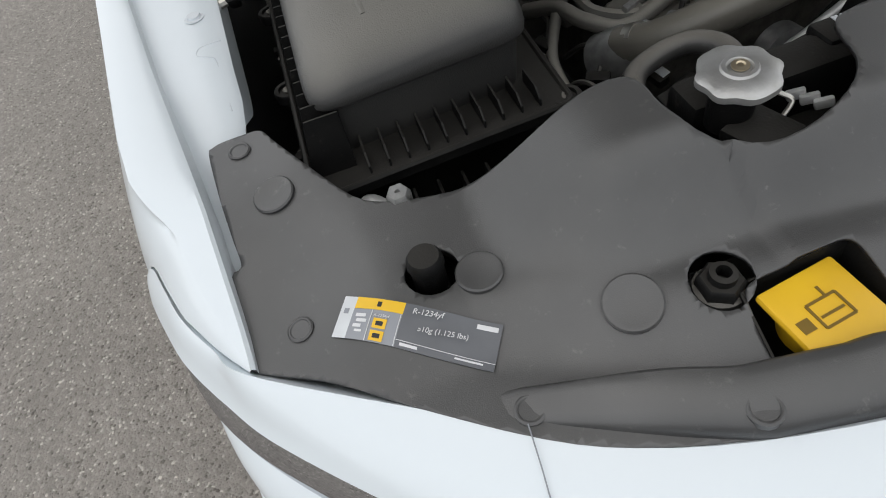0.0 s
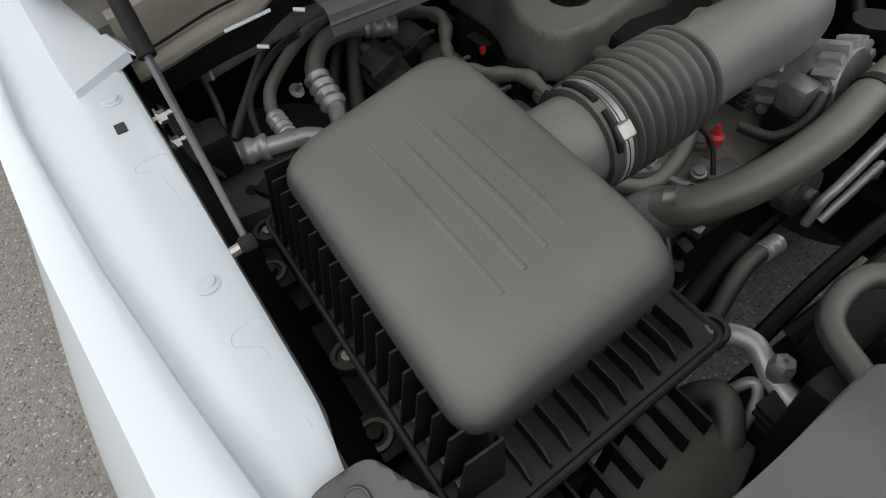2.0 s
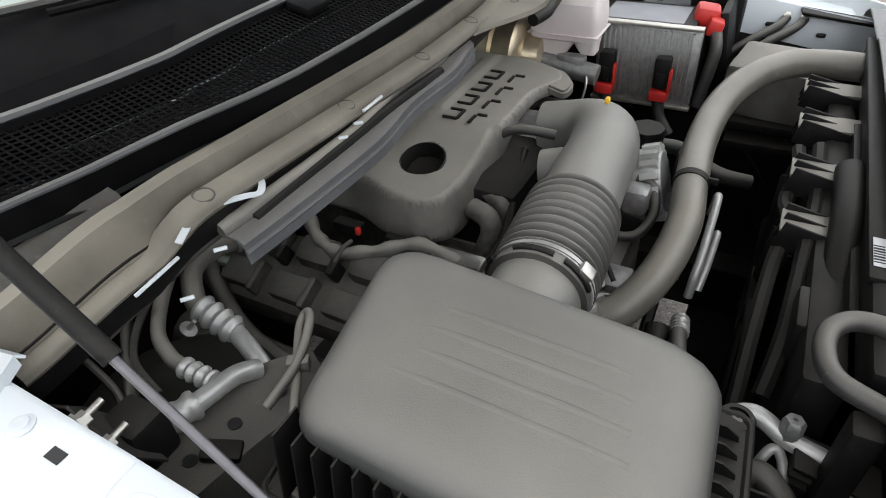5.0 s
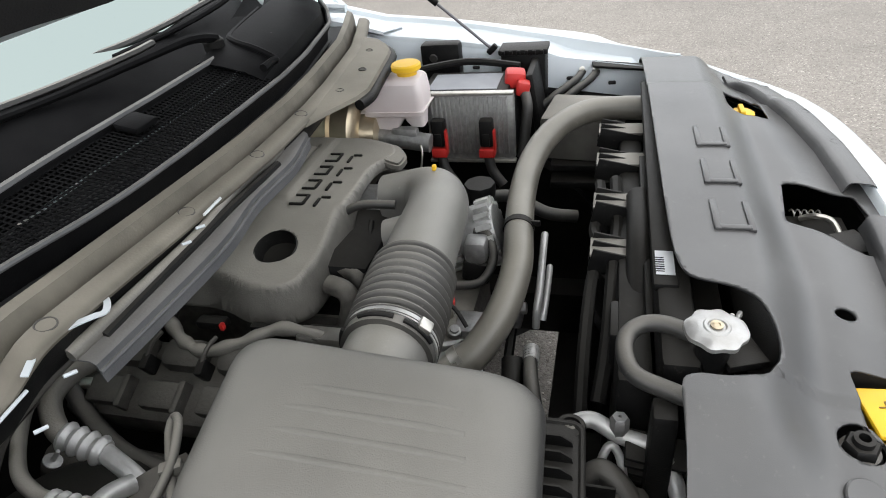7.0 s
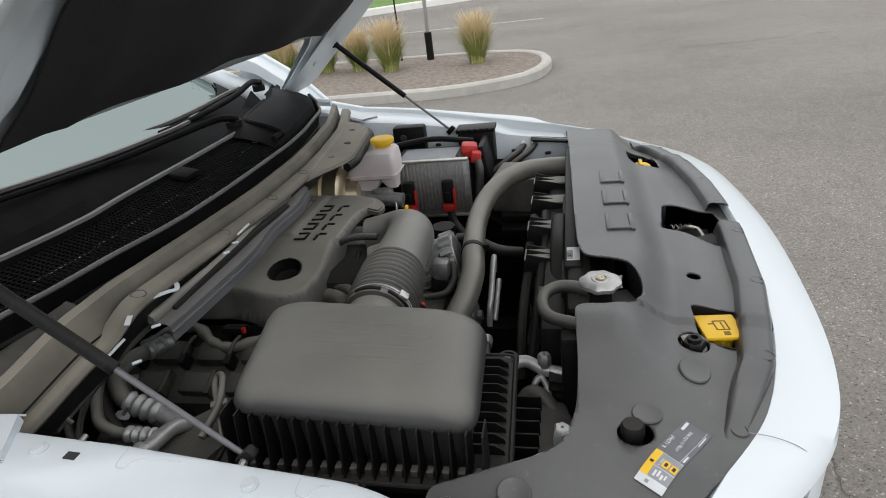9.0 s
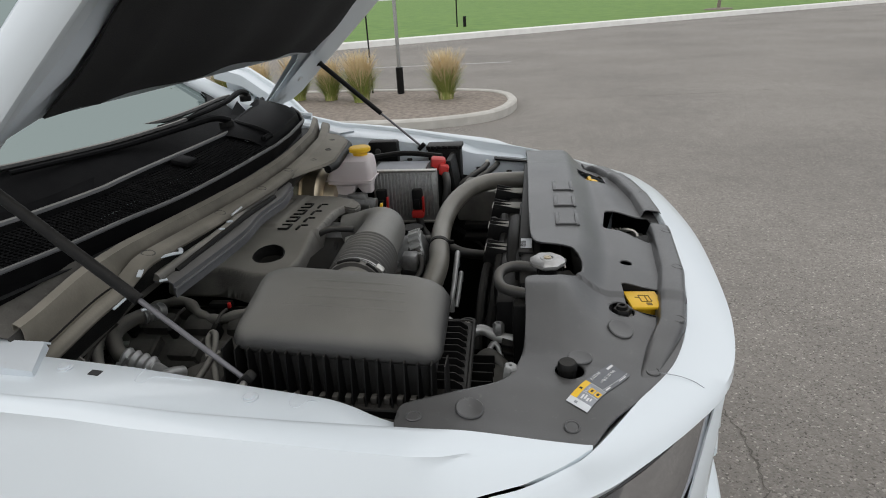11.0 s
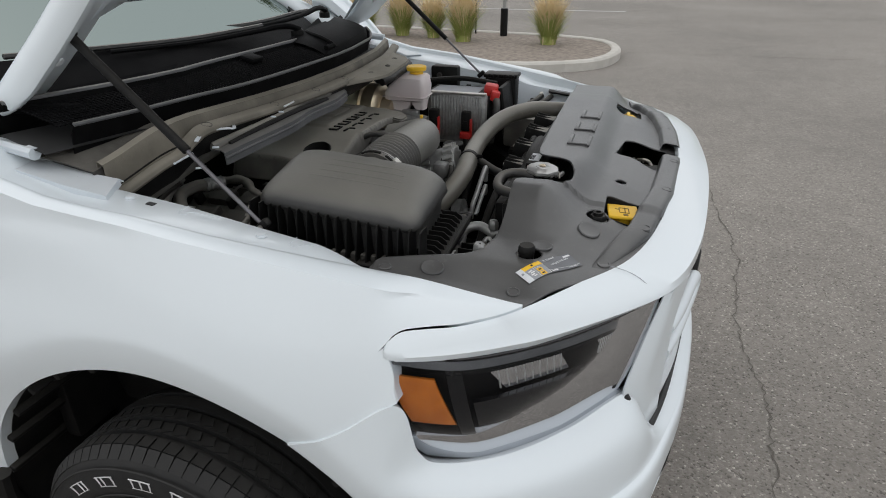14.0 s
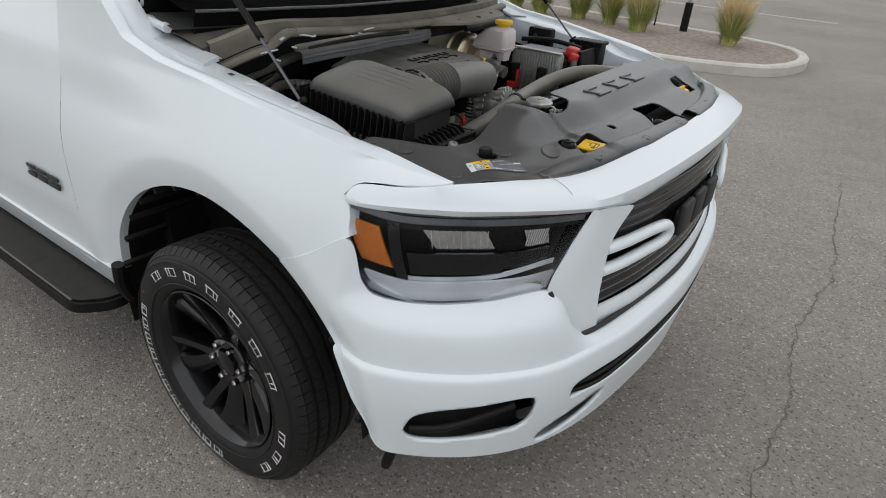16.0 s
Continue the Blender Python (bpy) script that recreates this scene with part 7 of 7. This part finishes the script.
part("pipe", tubed([(-0.180, -0.490, 1.086), (-0.13, -0.505, 1.065), (-0.09, -0.52, 1.03), (-0.08, -0.53, 0.98)], 0.0145, 8, 16), ALU, rp, "bent aluminium pipe")
part("pipe", tubed([(-0.075, -0.545, 1.115), (-0.086, -0.575, 1.128), (-0.093, -0.62, 1.132), (-0.105, -0.66, 1.132), (-0.116, -0.690, 1.132)], 0.0135, 8, 16), ALU, rp, "bent aluminium pipe")
part("ferrule", tubed([(-0.096, -0.630, 1.132), (-0.116, -0.692, 1.132)], lambda f: 0.0185 + 0.002 * math.sin(f * 18), 16, 16), ALU, rp)
part("hose", tubed([(-0.30, -0.42, 1.175), (-0.292, -0.489, 1.15), (-0.245, -0.560, 1.13), (-0.19, -0.588, 1.128), (-0.150, -0.594, 1.13)], 0.0105, 8, 14), DUSTY, rp, "thin dusty hose")
part("ferrule", tubed([(-0.158, -0.594, 1.13), (-0.102, -0.596, 1.130)], lambda f: 0.013 + 0.0025 * math.sin(f * 22), 20, 14), ALU, rp)
part("hose", tubed([(-0.36, -0.50, 1.16), (-0.31, -0.565, 1.12), (-0.25, -0.62, 1.10), (-0.20, -0.66, 1.09)], 0.009, 8, 10), RUBBER, rp, "thin black hose")
part("wire", tubed([(-0.30, -0.66, 1.20), (-0.25, -0.655, 1.15), (-0.20, -0.665, 1.12), (-0.17, -0.70, 1.10)], 0.005, 8, 8), RUBBER, rp)
part("wire", tubed([(-0.23, -0.50, 1.20), (-0.27, -0.54, 1.16), (-0.26, -0.60, 1.11), (-0.20, -0.62, 1.08)], 0.006, 8, 8), DARKDUSTY, rp)
part("hook_clip", tubed([(-0.275, -0.655, 1.225), (-0.250, -0.645, 1.228), (-0.212, -0.650, 1.222), (-0.188, -0.652, 1.205)], 0.0035, 8, 6), DUSTY, rp, "bent wire clip")
part("loom", tubed([(-0.16, -0.43, 1.275), (-0.20, -0.49, 1.245), (-0.22, -0.57, 1.22), (-0.23, -0.66, 1.20)], 0.017, 8, 12), DUSTY, rp, "taped loom")
for p in ((-0.22, -0.533, 1.115),):
    part("stud_washer", lathed([(0.013, 0), (0.013, 0.002), (0.004, 0.003), (0.003, 0.022), (0, 0.022)], at(p, (0.6, 0.3, 0.75)), 16), CASTALU, rp)
# strut tower and its bracket with a looped cable
tower = thing("suspension_tower", "black suspension tower top with a dusty bracket", "bracket")
part("dome", lathed([(0.17, -0.12), (0.16, 0.0), (0.12, 0.035), (0.05, 0.045), (0, 0.045)], at((-0.22, -0.60, 1.00)), 32), BLACK, tower)
part("bracket", sheet([spline(r, 4) for r in ([(-0.03, -0.488, 1.112), (-0.085, -0.545, 1.110), (-0.12, -0.64, 1.100), (-0.15, -0.715, 1.095)], [(-0.005, -0.505, 1.108), (-0.055, -0.56, 1.100), (-0.08, -0.65, 1.088), (-0.12, -0.725, 1.080)], [(0.03, -0.53, 1.095), (-0.005, -0.60, 1.095), (-0.03, -0.67, 1.085), (-0.05, -0.73, 1.075)], [(0.06, -0.55, 1.03), (0.03, -0.62, 1.03), (0.0, -0.68, 1.03), (-0.03, -0.73, 1.03)])], 0.004, flip=True), RUBBER, tower, "dusty sheet metal bracket")
for p in ((-0.055, -0.62, 1.100), (-0.03, -0.56, 1.107), (-0.075, -0.68, 1.090)):
    part("bracket_hole", lathed([(0.009, 0.0), (0.009, 0.002), (0.006, 0.0025), (0, 0.0015)], at(p, (0.1, 0.1, 1)), 16), FLATBLACK, tower)
part("bracket_tab", boxed((-0.045, -0.655, 1.096), (0.05, 0.028, 0.016), 0.005, (5, 10, 30)), BLACK, tower)
part("apron_plate", sheet([[(-0.20, -0.735, 1.20), (-0.13, -0.735, 1.235), (-0.06, -0.735, 1.19)], [(-0.20, -0.70, 1.15), (-0.13, -0.70, 1.17), (-0.06, -0.705, 1.14)]], 0.003), RUBBER, tower, "dusty apron plate")
part("cable_loop", tubed([(-0.01, -0.60, 1.135), (-0.005, -0.54, 1.155), (-0.025, -0.485, 1.165), (-0.045, -0.465, 1.16), (-0.045, -0.485, 1.15), (-0.005, -0.545, 1.14), (0.03, -0.60, 1.13)], 0.0065, 8, 10), DUSTY, tower, "looped cable")
part("cable_tie", boxed((-0.008, -0.535, 1.148), (0.03, 0.018, 0.018), 0.004, (0, 0, 30)), DUSTY, tower)
part("plug", boxed((0.075, -0.615, 1.15), (0.028, 0.07, 0.03), 0.006, (20, 0, -10)), DUSTY, tower, "grey connector plug")
part("plug_wire", tubed([(0.07, -0.58, 1.16), (0.085, -0.54, 1.175), (0.11, -0.50, 1.18), (0.09, -0.47, 1.165)], 0.004, 6, 8), DUSTY, tower)
part("abs_block", boxed((-0.10, -0.70, 1.16), (0.06, 0.05, 0.07), 0.01), BLACK, tower, "black valve block")
for x, y in ((0.088, -0.718), (0.355, -0.718)):
    part("mount_tab", boxed((x, y, 1.085), (0.06, 0.045, 0.012), 0.004), BLACK, tower)
    part("grommet", lathed([(0.020, 0), (0.019, 0.004), (0.014, 0.005), (0.012, 0.001), (0, 0.001)], at((x, y, 1.091)), 24), RUBBER, tower)
    part("mount_bolt", lathed([(0.016, 0), (0.016, 0.003), (0.009, 0.004), (0.008, 0.012), (0, 0.013)], at((x, y, 1.090)), 16), BLACK, tower)
for k in range(5):
    part("apron_box", boxed((0.02 + 0.09 * k, -0.715, 1.03 + 0.01 * (k % 2)), (0.075, 0.05, 0.05), 0.008, (0, 5 * (-1) ** k, 0)), BLACK, tower)
# battery of odds below the air box, front
duct = thing("fresh_air_duct", "black ribbed fresh air duct below the air filter box", "duct")
part("duct_body", boxed((0.545, -0.50, 1.03), (0.12, 0.16, 0.10), 0.015, (8, 10, 20)), DARKDUSTY, duct)
for k in range(6):
    part("duct_rib", boxed((0.52, -0.60 + 0.03 * k, 1.10), (0.05, 0.004, 0.03), 0.001), BLACK, duct)

# ---- radiator, shroud and cap ----
rad = thing("radiator", "black radiator with fan shroud and a bright pressure cap", "radiator")
part("core", boxed((0.66, CY, 0.90), (0.06, 0.85, 0.55), 0.01), BLACK, rad)
part("top_tank", boxed((0.615, CY + 0.05, 1.20), (0.05, 0.96, 0.06), 0.012), BLACK, rad, "black plastic top rail")
part("top_rail", boxed((0.604, CY + 0.12, 1.228), (0.035, 0.80, 0.014), 0.004), BLACK, rad)
lbl = part("barcode_label", boxed((0.604, -0.150, 1.2365), (0.026, 0.058, 0.001)), PAPER, rad, "white barcode label")
for k in range(7):
    part("barcode_bar", boxed((0.597, -0.172 + 0.0055 * k, 1.2373), (0.012, 0.0025 if k % 3 else 0.0015, 0.0008)), FLATBLACK, lbl)
part("fan_shroud", boxed((0.565, CY, 0.95), (0.05, 0.82, 0.45), 0.012), BLACK, rad, "black fan shroud")
part("fan_ring", lathed([(0.26, -0.04), (0.25, 0.0), (0.24, 0.0), (0.24, -0.05)], at((0.53, CY, 0.92), (-1, 0, 0)), 40), BLACK, rad)
for k in range(7):
    a = 2 * math.pi * k / 7 + 0.2
    b = boxed((0, 0.13, 0), (0.012, 0.20, 0.06), 0.004, (0, 30, 0))
    b.transform(Matrix.Translation((0.51, CY, 0.92)) @ Matrix.Rotation(a, 4, "X"))
    part("fan_blade", b, BLACK, rad)
part("fan_hub", lathed([(0.06, -0.02), (0.06, 0.02), (0, 0.025)], at((0.51, CY, 0.92), (-1, 0, 0)), 24), BLACK, rad)
for y, h in ((0.27, 1.19), (0.10, 1.19), (-0.03, 1.175), (0.42, 1.19)):
    part("shroud_shelf", boxed((0.545, y, h), (0.10, 0.055, 0.006), 0.002), DUSTY, rad)
    for dy in (-0.026, 0.0, 0.026):
        part("shroud_fin", boxed((0.545, y + dy, h - 0.018), (0.10, 0.004, 0.045), 0.001, (0, 12, 0)), BLACK, rad)
part("shroud_wall", boxed((0.585, 0.03, 1.12), (0.012, 0.5, 0.15), 0.003), BLACK, rad)
part("shroud_rim", tubed([(0.505, 0.20, 1.17), (0.51, 0.13, 1.165), (0.50, 0.06, 1.15), (0.51, 0.0, 1.15), (0.50, -0.08, 1.13), (0.495, -0.20, 1.09), (0.495, -0.30, 1.03)], 0.011, 6, 8), BLACK, rad)
part("shroud_rim", tubed([(0.535, 0.20, 1.18), (0.54, 0.05, 1.165), (0.535, -0.05, 1.16), (0.53, -0.20, 1.12), (0.52, -0.28, 1.07)], 0.012, 6, 8), BLACK, rad)
part("shroud_tank", tubed([(0.575, 0.10, 1.20), (0.575, -0.02, 1.195), (0.575, -0.10, 1.17), (0.575, -0.20, 1.13)], 0.022, 6, 14), BLACK, rad)
part("shroud_slot", boxed((0.548, -0.20, 1.12), (0.035, 0.08, 0.10), 0.006), BLACK, rad)
part("filler_neck", disc(0.020, 0.05, (0.650, -0.322, 1.213), seg=24), BLACK, rad)
part("pressure_cap", lathed([(0.030, -0.004), (0.034, 0.0), (0.034, 0.006), (0.029, 0.010), (0.016, 0.0105), (0.0145, 0.0125), (0.011, 0.0125), (0.0095, 0.0105), (0.005, 0.0105), (0.004, 0.012), (0, 0.012)], at((0.650, -0.322, 1.262), (0.03, -0.05, 1)), 48, lambda a, r, h: 1 + (0.10 * max(0.0, math.cos(2 * a + 0.8)) ** 6 + 0.05 * math.cos(8 * a)) * (r > 0.027)), ZINC, rad, "bright stamped pressure cap")
part("cap_button", lathed([(0.0075, 0), (0.0075, 0.0015), (0.004, 0.0022), (0.003, 0.001), (0, 0.001)], at((0.650, -0.322, 1.2735), (0.03, -0.05, 1)), 16), GOLD, rad, "bronze rivet of the cap")
part("overflow_hose", tubed([(0.632, -0.30, 1.235), (0.60, -0.287, 1.238), (0.572, -0.287, 1.236), (0.552, -0.305, 1.232), (0.549, -0.335, 1.226), (0.562, -0.365, 1.222), (0.60, -0.385, 1.222), (0.65, -0.405, 1.222)], 0.0115, 8, 16), RUBBER, rad, "bent black overflow hose")
part("lock_bracket", boxed((0.683, -0.312, 1.222), (0.05, 0.05, 0.012), 0.003, (0, 0, 20)), BLACK, rad)
for k in range(3):
    part("cap_tooth", boxed((0.667 + 0.010 * k, -0.272 + 0.006 * k, 1.236), (0.006, 0.016, 0.010), 0.002, (20, 0, -30)), ALU, rad)
part("cap_clip", tubed([(0.676, -0.300, 1.255), (0.684, -0.292, 1.25), (0.688, -0.300, 1.24)], 0.0022, 5, 8), STEEL, rad)
part("hose_post", boxed((0.595, -0.40, 1.13), (0.03, 0.035, 0.16), 0.006), BLACK, rad)
for k in range(5):
    part("side_fin", boxed((0.60, -0.36 - 0.004 * k, 1.02 + 0.02 * k), (0.09, 0.05, 0.006), 0.002, (0, 10, 0)), BLACK, rad)
latch = thing("hood_latch", "bright steel hood latch inside the cover slot", "latch")
part("plate", boxed((0.865, 0.055, 1.155), (0.10, 0.13, 0.006), 0.002), BLACK, latch)
part("catch", tubed([(0.845, 0.10, 1.165), (0.86, 0.085, 1.18), (0.885, 0.075, 1.178), (0.895, 0.045, 1.165)], 0.005, 5, 8), STEEL, latch)
part("spring", tubed([(0.83 + 0.002 * k, 0.11 + 0.006 * math.cos(k * 1.2), 1.17 + 0.006 * math.sin(k * 1.2)) for k in range(24)], 0.0014, 2, 6), STEEL, latch)
part("lever", boxed((0.90, 0.01, 1.178), (0.05, 0.06, 0.006), 0.002, (0, 0, 25)), BLACK, latch)

# ---- driver's side: battery, control unit, brake parts ----
ecu = thing("engine_control_unit", "finned grey aluminium control unit with two plugs", "control unit")
part("case", boxed((0.160, 0.585, 1.128), (0.235, 0.030, 0.185), 0.008, (-3, 0, 0)), CASTALU, ecu)
for k in range(17):
    part("fin", boxed((0.060 + 0.0125 * k, 0.568, 1.135), (0.005, 0.012, 0.155), 0.0015, (-3, 0, 0)), CASTALU, ecu)
part("frame_bar", boxed((0.160, 0.570, 1.224), (0.24, 0.02, 0.008), 0.002), STEEL, ecu)
part("frame_bar", boxed((0.160, 0.570, 1.034), (0.24, 0.02, 0.008), 0.002), STEEL, ecu)
for x in (0.078, 0.208):
    plug = part("plug", boxed((x, 0.548, 1.125), (0.036, 0.03, 0.075), 0.006), BLACK, ecu, "black and red plug")
    part("plug_lock", boxed((x, 0.544, 1.072), (0.042, 0.034, 0.026), 0.004), RED, ecu)
    part("plug_tab", boxed((x + 0.021, 0.540, 1.108), (0.006, 0.020, 0.055), 0.002), RED, ecu)
    part("plug_window", boxed((x, 0.531, 1.11), (0.018, 0.004, 0.035), 0.001), BLACK, ecu)
    part("plug_wire", tubed([(x, 0.55, 1.06), (x + 0.01, 0.54, 1.02), (x + 0.04, 0.53, 0.98)], 0.014, 6, 10), RUBBER, ecu)
bat = thing("battery", "black car battery with a red terminal cover", "battery")
part("case", boxed((0.14, 0.70, 1.11), (0.27, 0.18, 0.17), 0.008), BLACK, bat)
part("top", boxed((0.135, 0.695, 1.203), (0.24, 0.16, 0.014), 0.005), BLACK, bat)
part("label", boxed((0.13, 0.69, 1.2115), (0.19, 0.12, 0.002), 0.0), GREYPRINT, bat, "grey label")
part("hold_down", tubed([(-0.02, 0.76, 1.225), (0.12, 0.79, 1.235), (0.27, 0.77, 1.225)], 0.010, 6, 8), BLACK, bat)
red = part("terminal_cover", boxed((0.265, 0.70, 1.215), (0.055, 0.06, 0.045), 0.010, (0, 8, 10)), RED, bat, "red terminal cover")
part("terminal_cover_lip", boxed((0.290, 0.665, 1.20), (0.035, 0.04, 0.04), 0.008, (0, 14, 10)), RED, bat)
part("cable", tubed([(0.295, 0.66, 1.19), (0.305, 0.63, 1.16), (0.30, 0.615, 1.10), (0.29, 0.60, 1.03)], 0.0145, 8, 12), RUBBER, bat, "black battery cable")
part("tray_wall", boxed((0.32, 0.78, 1.12), (0.02, 0.20, 0.22), 0.006, (0, -8, 0)), BLACK, bat)
res = thing("brake_fluid_reservoir", "milky plastic brake fluid reservoir with a yellow cap", "reservoir")
part("tank", loft([[(x, y, z) for x, y in rounded(rect(cx, 0.50, w, d), 0.018, 4)] for cx, w, d, z in ((-0.008, 0.12, 0.07, 1.203), (-0.010, 0.155, 0.095, 1.210), (-0.008, 0.160, 0.100, 1.232), (0.002, 0.140, 0.100, 1.262), (0.016, 0.104, 0.098, 1.290), (0.020, 0.088, 0.08, 1.298), (0.026, 0.05, 0.05, 1.302))], True), MILKY, res, "milky tank")
part("lower_tank", loft([[(x, y, z) for x, y in rounded(rect(cx, 0.50, w, d), 0.012, 4)] for cx, w, d, z in ((-0.045, 0.05, 0.05, 1.150), (-0.040, 0.075, 0.06, 1.175), (-0.030, 0.10, 0.065, 1.208))], True), MILKY, res)
part("lower_tank", loft([[(x, y, z) for x, y in rounded(rect(cx, 0.50, w, d), 0.010, 4)] for cx, w, d, z in ((0.045, 0.035, 0.045, 1.172), (0.040, 0.045, 0.055, 1.188), (0.036, 0.06, 0.06, 1.208))], True), MILKY, res)
part("neck", disc(0.025, 0.016, (0.028, 0.502, 1.300)), YELLOW, res)
part("cap", lathed([(0.034, 0), (0.037, 0.003), (0.037, 0.013), (0.033, 0.017), (0.014, 0.018), (0, 0.018)], at((0.028, 0.502, 1.313)), 36, lambda a, r, h: 1 + 0.02 * math.sin(a * 18) * (0.002 < h < 0.014)), YELLOW, res, "yellow screw cap")
part("seam", boxed((-0.009, 0.50, 1.222), (0.167, 0.106, 0.003), 0.001), MILKY, res)
brk = thing("brake_booster", "golden zinc brake booster with a master cylinder", "brake booster")
part("drum", lathed([(0.0, 0.07), (0.05, 0.065), (0.06, 0.03), (0.095, 0.025), (0.105, 0.015), (0.105, -0.03), (0.118, -0.035), (0.118, -0.05), (0.112, -0.06), (0.112, -0.14)], at((-0.125, 0.475, 1.155), (1, 0, 0)), 48), GOLD, brk, "zinc plated drum")
part("master_cylinder", tubed([(-0.08, 0.475, 1.15), (0.075, 0.475, 1.128)], 0.024, 4, 18), CASTALU, brk, "cast master cylinder")
part("cylinder_bracket", boxed((0.01, 0.475, 1.150), (0.07, 0.03, 0.045), 0.008), CASTALU, brk)
part("brake_line", tubed([(0.04, 0.475, 1.14), (0.06, 0.44, 1.12), (0.05, 0.42, 1.05)], 0.003, 6, 6), STEEL, brk)
rows = []
for k in range(13):
    y = lerp(0.14, 0.72, k / 12)
    wide = 0.082 * smooth(0.12, 0.34, y) * smooth(0.82, 0.62, y)
    b0 = Vector(beam_pt(-0.083, 1.351, y))
    rows.append([b0, b0 + Vector((0.3 * wide, 0, -0.004)), b0 + Vector((wide, 0, -0.010)), b0 + Vector((wide + 0.004, 0, -0.018))])
part("beam_end", sheet(rows, 0.003), TAN, cowl, "dusty flat end of the beam")
part("trough", tubed([r[-1] + Vector((0.000, 0, -0.012)) for r in rows[3:]], 0.013, 2, 10), BLACK, cowl, "black rubber trough under the beam")
for y, x in ((0.31, -0.060), (0.45, -0.040), (0.60, -0.055)):
    part("beam_plug", lathed([(0.010, -0.004), (0.010, 0.0012), (0.008, 0.002), (0.007, 0.0), (0, 0.0)], at(Vector(beam_pt(x, 1.346, y)), (0.1, 0, 0.99)), 16), DARKDUSTY, cowl)
fuse = thing("fuse_box", "black fuse box on the inner fender", "fuse box")
part("box", boxed((0.27, 0.86, 1.15), (0.13, 0.07, 0.20), 0.010), BLACK, fuse)
part("lid", boxed((0.27, 0.86, 1.245), (0.14, 0.08, 0.016), 0.004), BLACK, fuse)
for k in range(6):
    part("lid_clip", boxed((0.215 + 0.022 * k, 0.818, 1.246), (0.010, 0.006, 0.012), 0.002), BLACK, fuse)
part("rear_box", boxed((0.02, 0.87, 1.21), (0.12, 0.05, 0.12), 0.010), BLACK, fuse)
part("rear_box_hole", lathed([(0.013, 0), (0.010, 0.002), (0, 0.001)], at((0.0, 0.844, 1.23), (0, -1, 0)), 16), RUBBER, fuse)
for x in (0.435, 0.475):
    part("stud_cable", tubed([(x, 0.885, 1.165), (x - 0.02, 0.85, 1.15), (x - 0.08, 0.80, 1.12), (x - 0.13, 0.77, 1.08)], 0.011, 6, 10), RUBBER, fuse)
    part("stud_nut", lathed([(0.009, 0), (0.009, 0.012), (0, 0.016)], at((x, 0.885, 1.165), (-0.2, -0.5, 0.8)), 6), STEEL, fuse)
inner = sheet([[(x, 0.905, top_z(x) - 0.025) for x in (-0.3, -0.1, 0.1, 0.3, 0.5, 0.64)], [(x, 0.888, top_z(x) - 0.06) for x in (-0.3, -0.1, 0.1, 0.3, 0.5, 0.64)], [(x, 0.882, top_z(x) - 0.11) for x in (-0.3, -0.1, 0.1, 0.3, 0.5, 0.64)]], 0.004)
part("inner_rail", inner, APRON, truck, "pale blue-white inner fender rail")
for x in (0.40, 0.52, 0.12):
    part("rail_slot", boxed((x, 0.880, top_z(x) - 0.075), (0.022, 0.006, 0.011), 0.004), FLATBLACK, truck)
part("rubber_strip", boxed((0.55, 0.90, 1.172), (0.18, 0.05, 0.008), 0.003, (0, 8, 8)), BLACK, truck)
airduct = thing("air_duct_box", "dark grey plastic duct box beside the radiator", "duct")
part("box", boxed((0.45, 0.68, 1.08), (0.20, 0.18, 0.12), 0.012, (0, 0, -8)), DUSTY, airduct)
part("shelf", boxed((0.47, 0.62, 1.01), (0.20, 0.10, 0.02), 0.004), BLACK, airduct)
part("shelf", boxed((0.47, 0.60, 0.97), (0.20, 0.10, 0.02), 0.004), BLACK, airduct)
part("cross_hose", tubed([(0.24, 0.36, 1.04), (0.30, 0.38, 1.03), (0.38, 0.36, 1.0), (0.45, 0.38, 0.98)], 0.016, 6, 12), RUBBER, airduct)
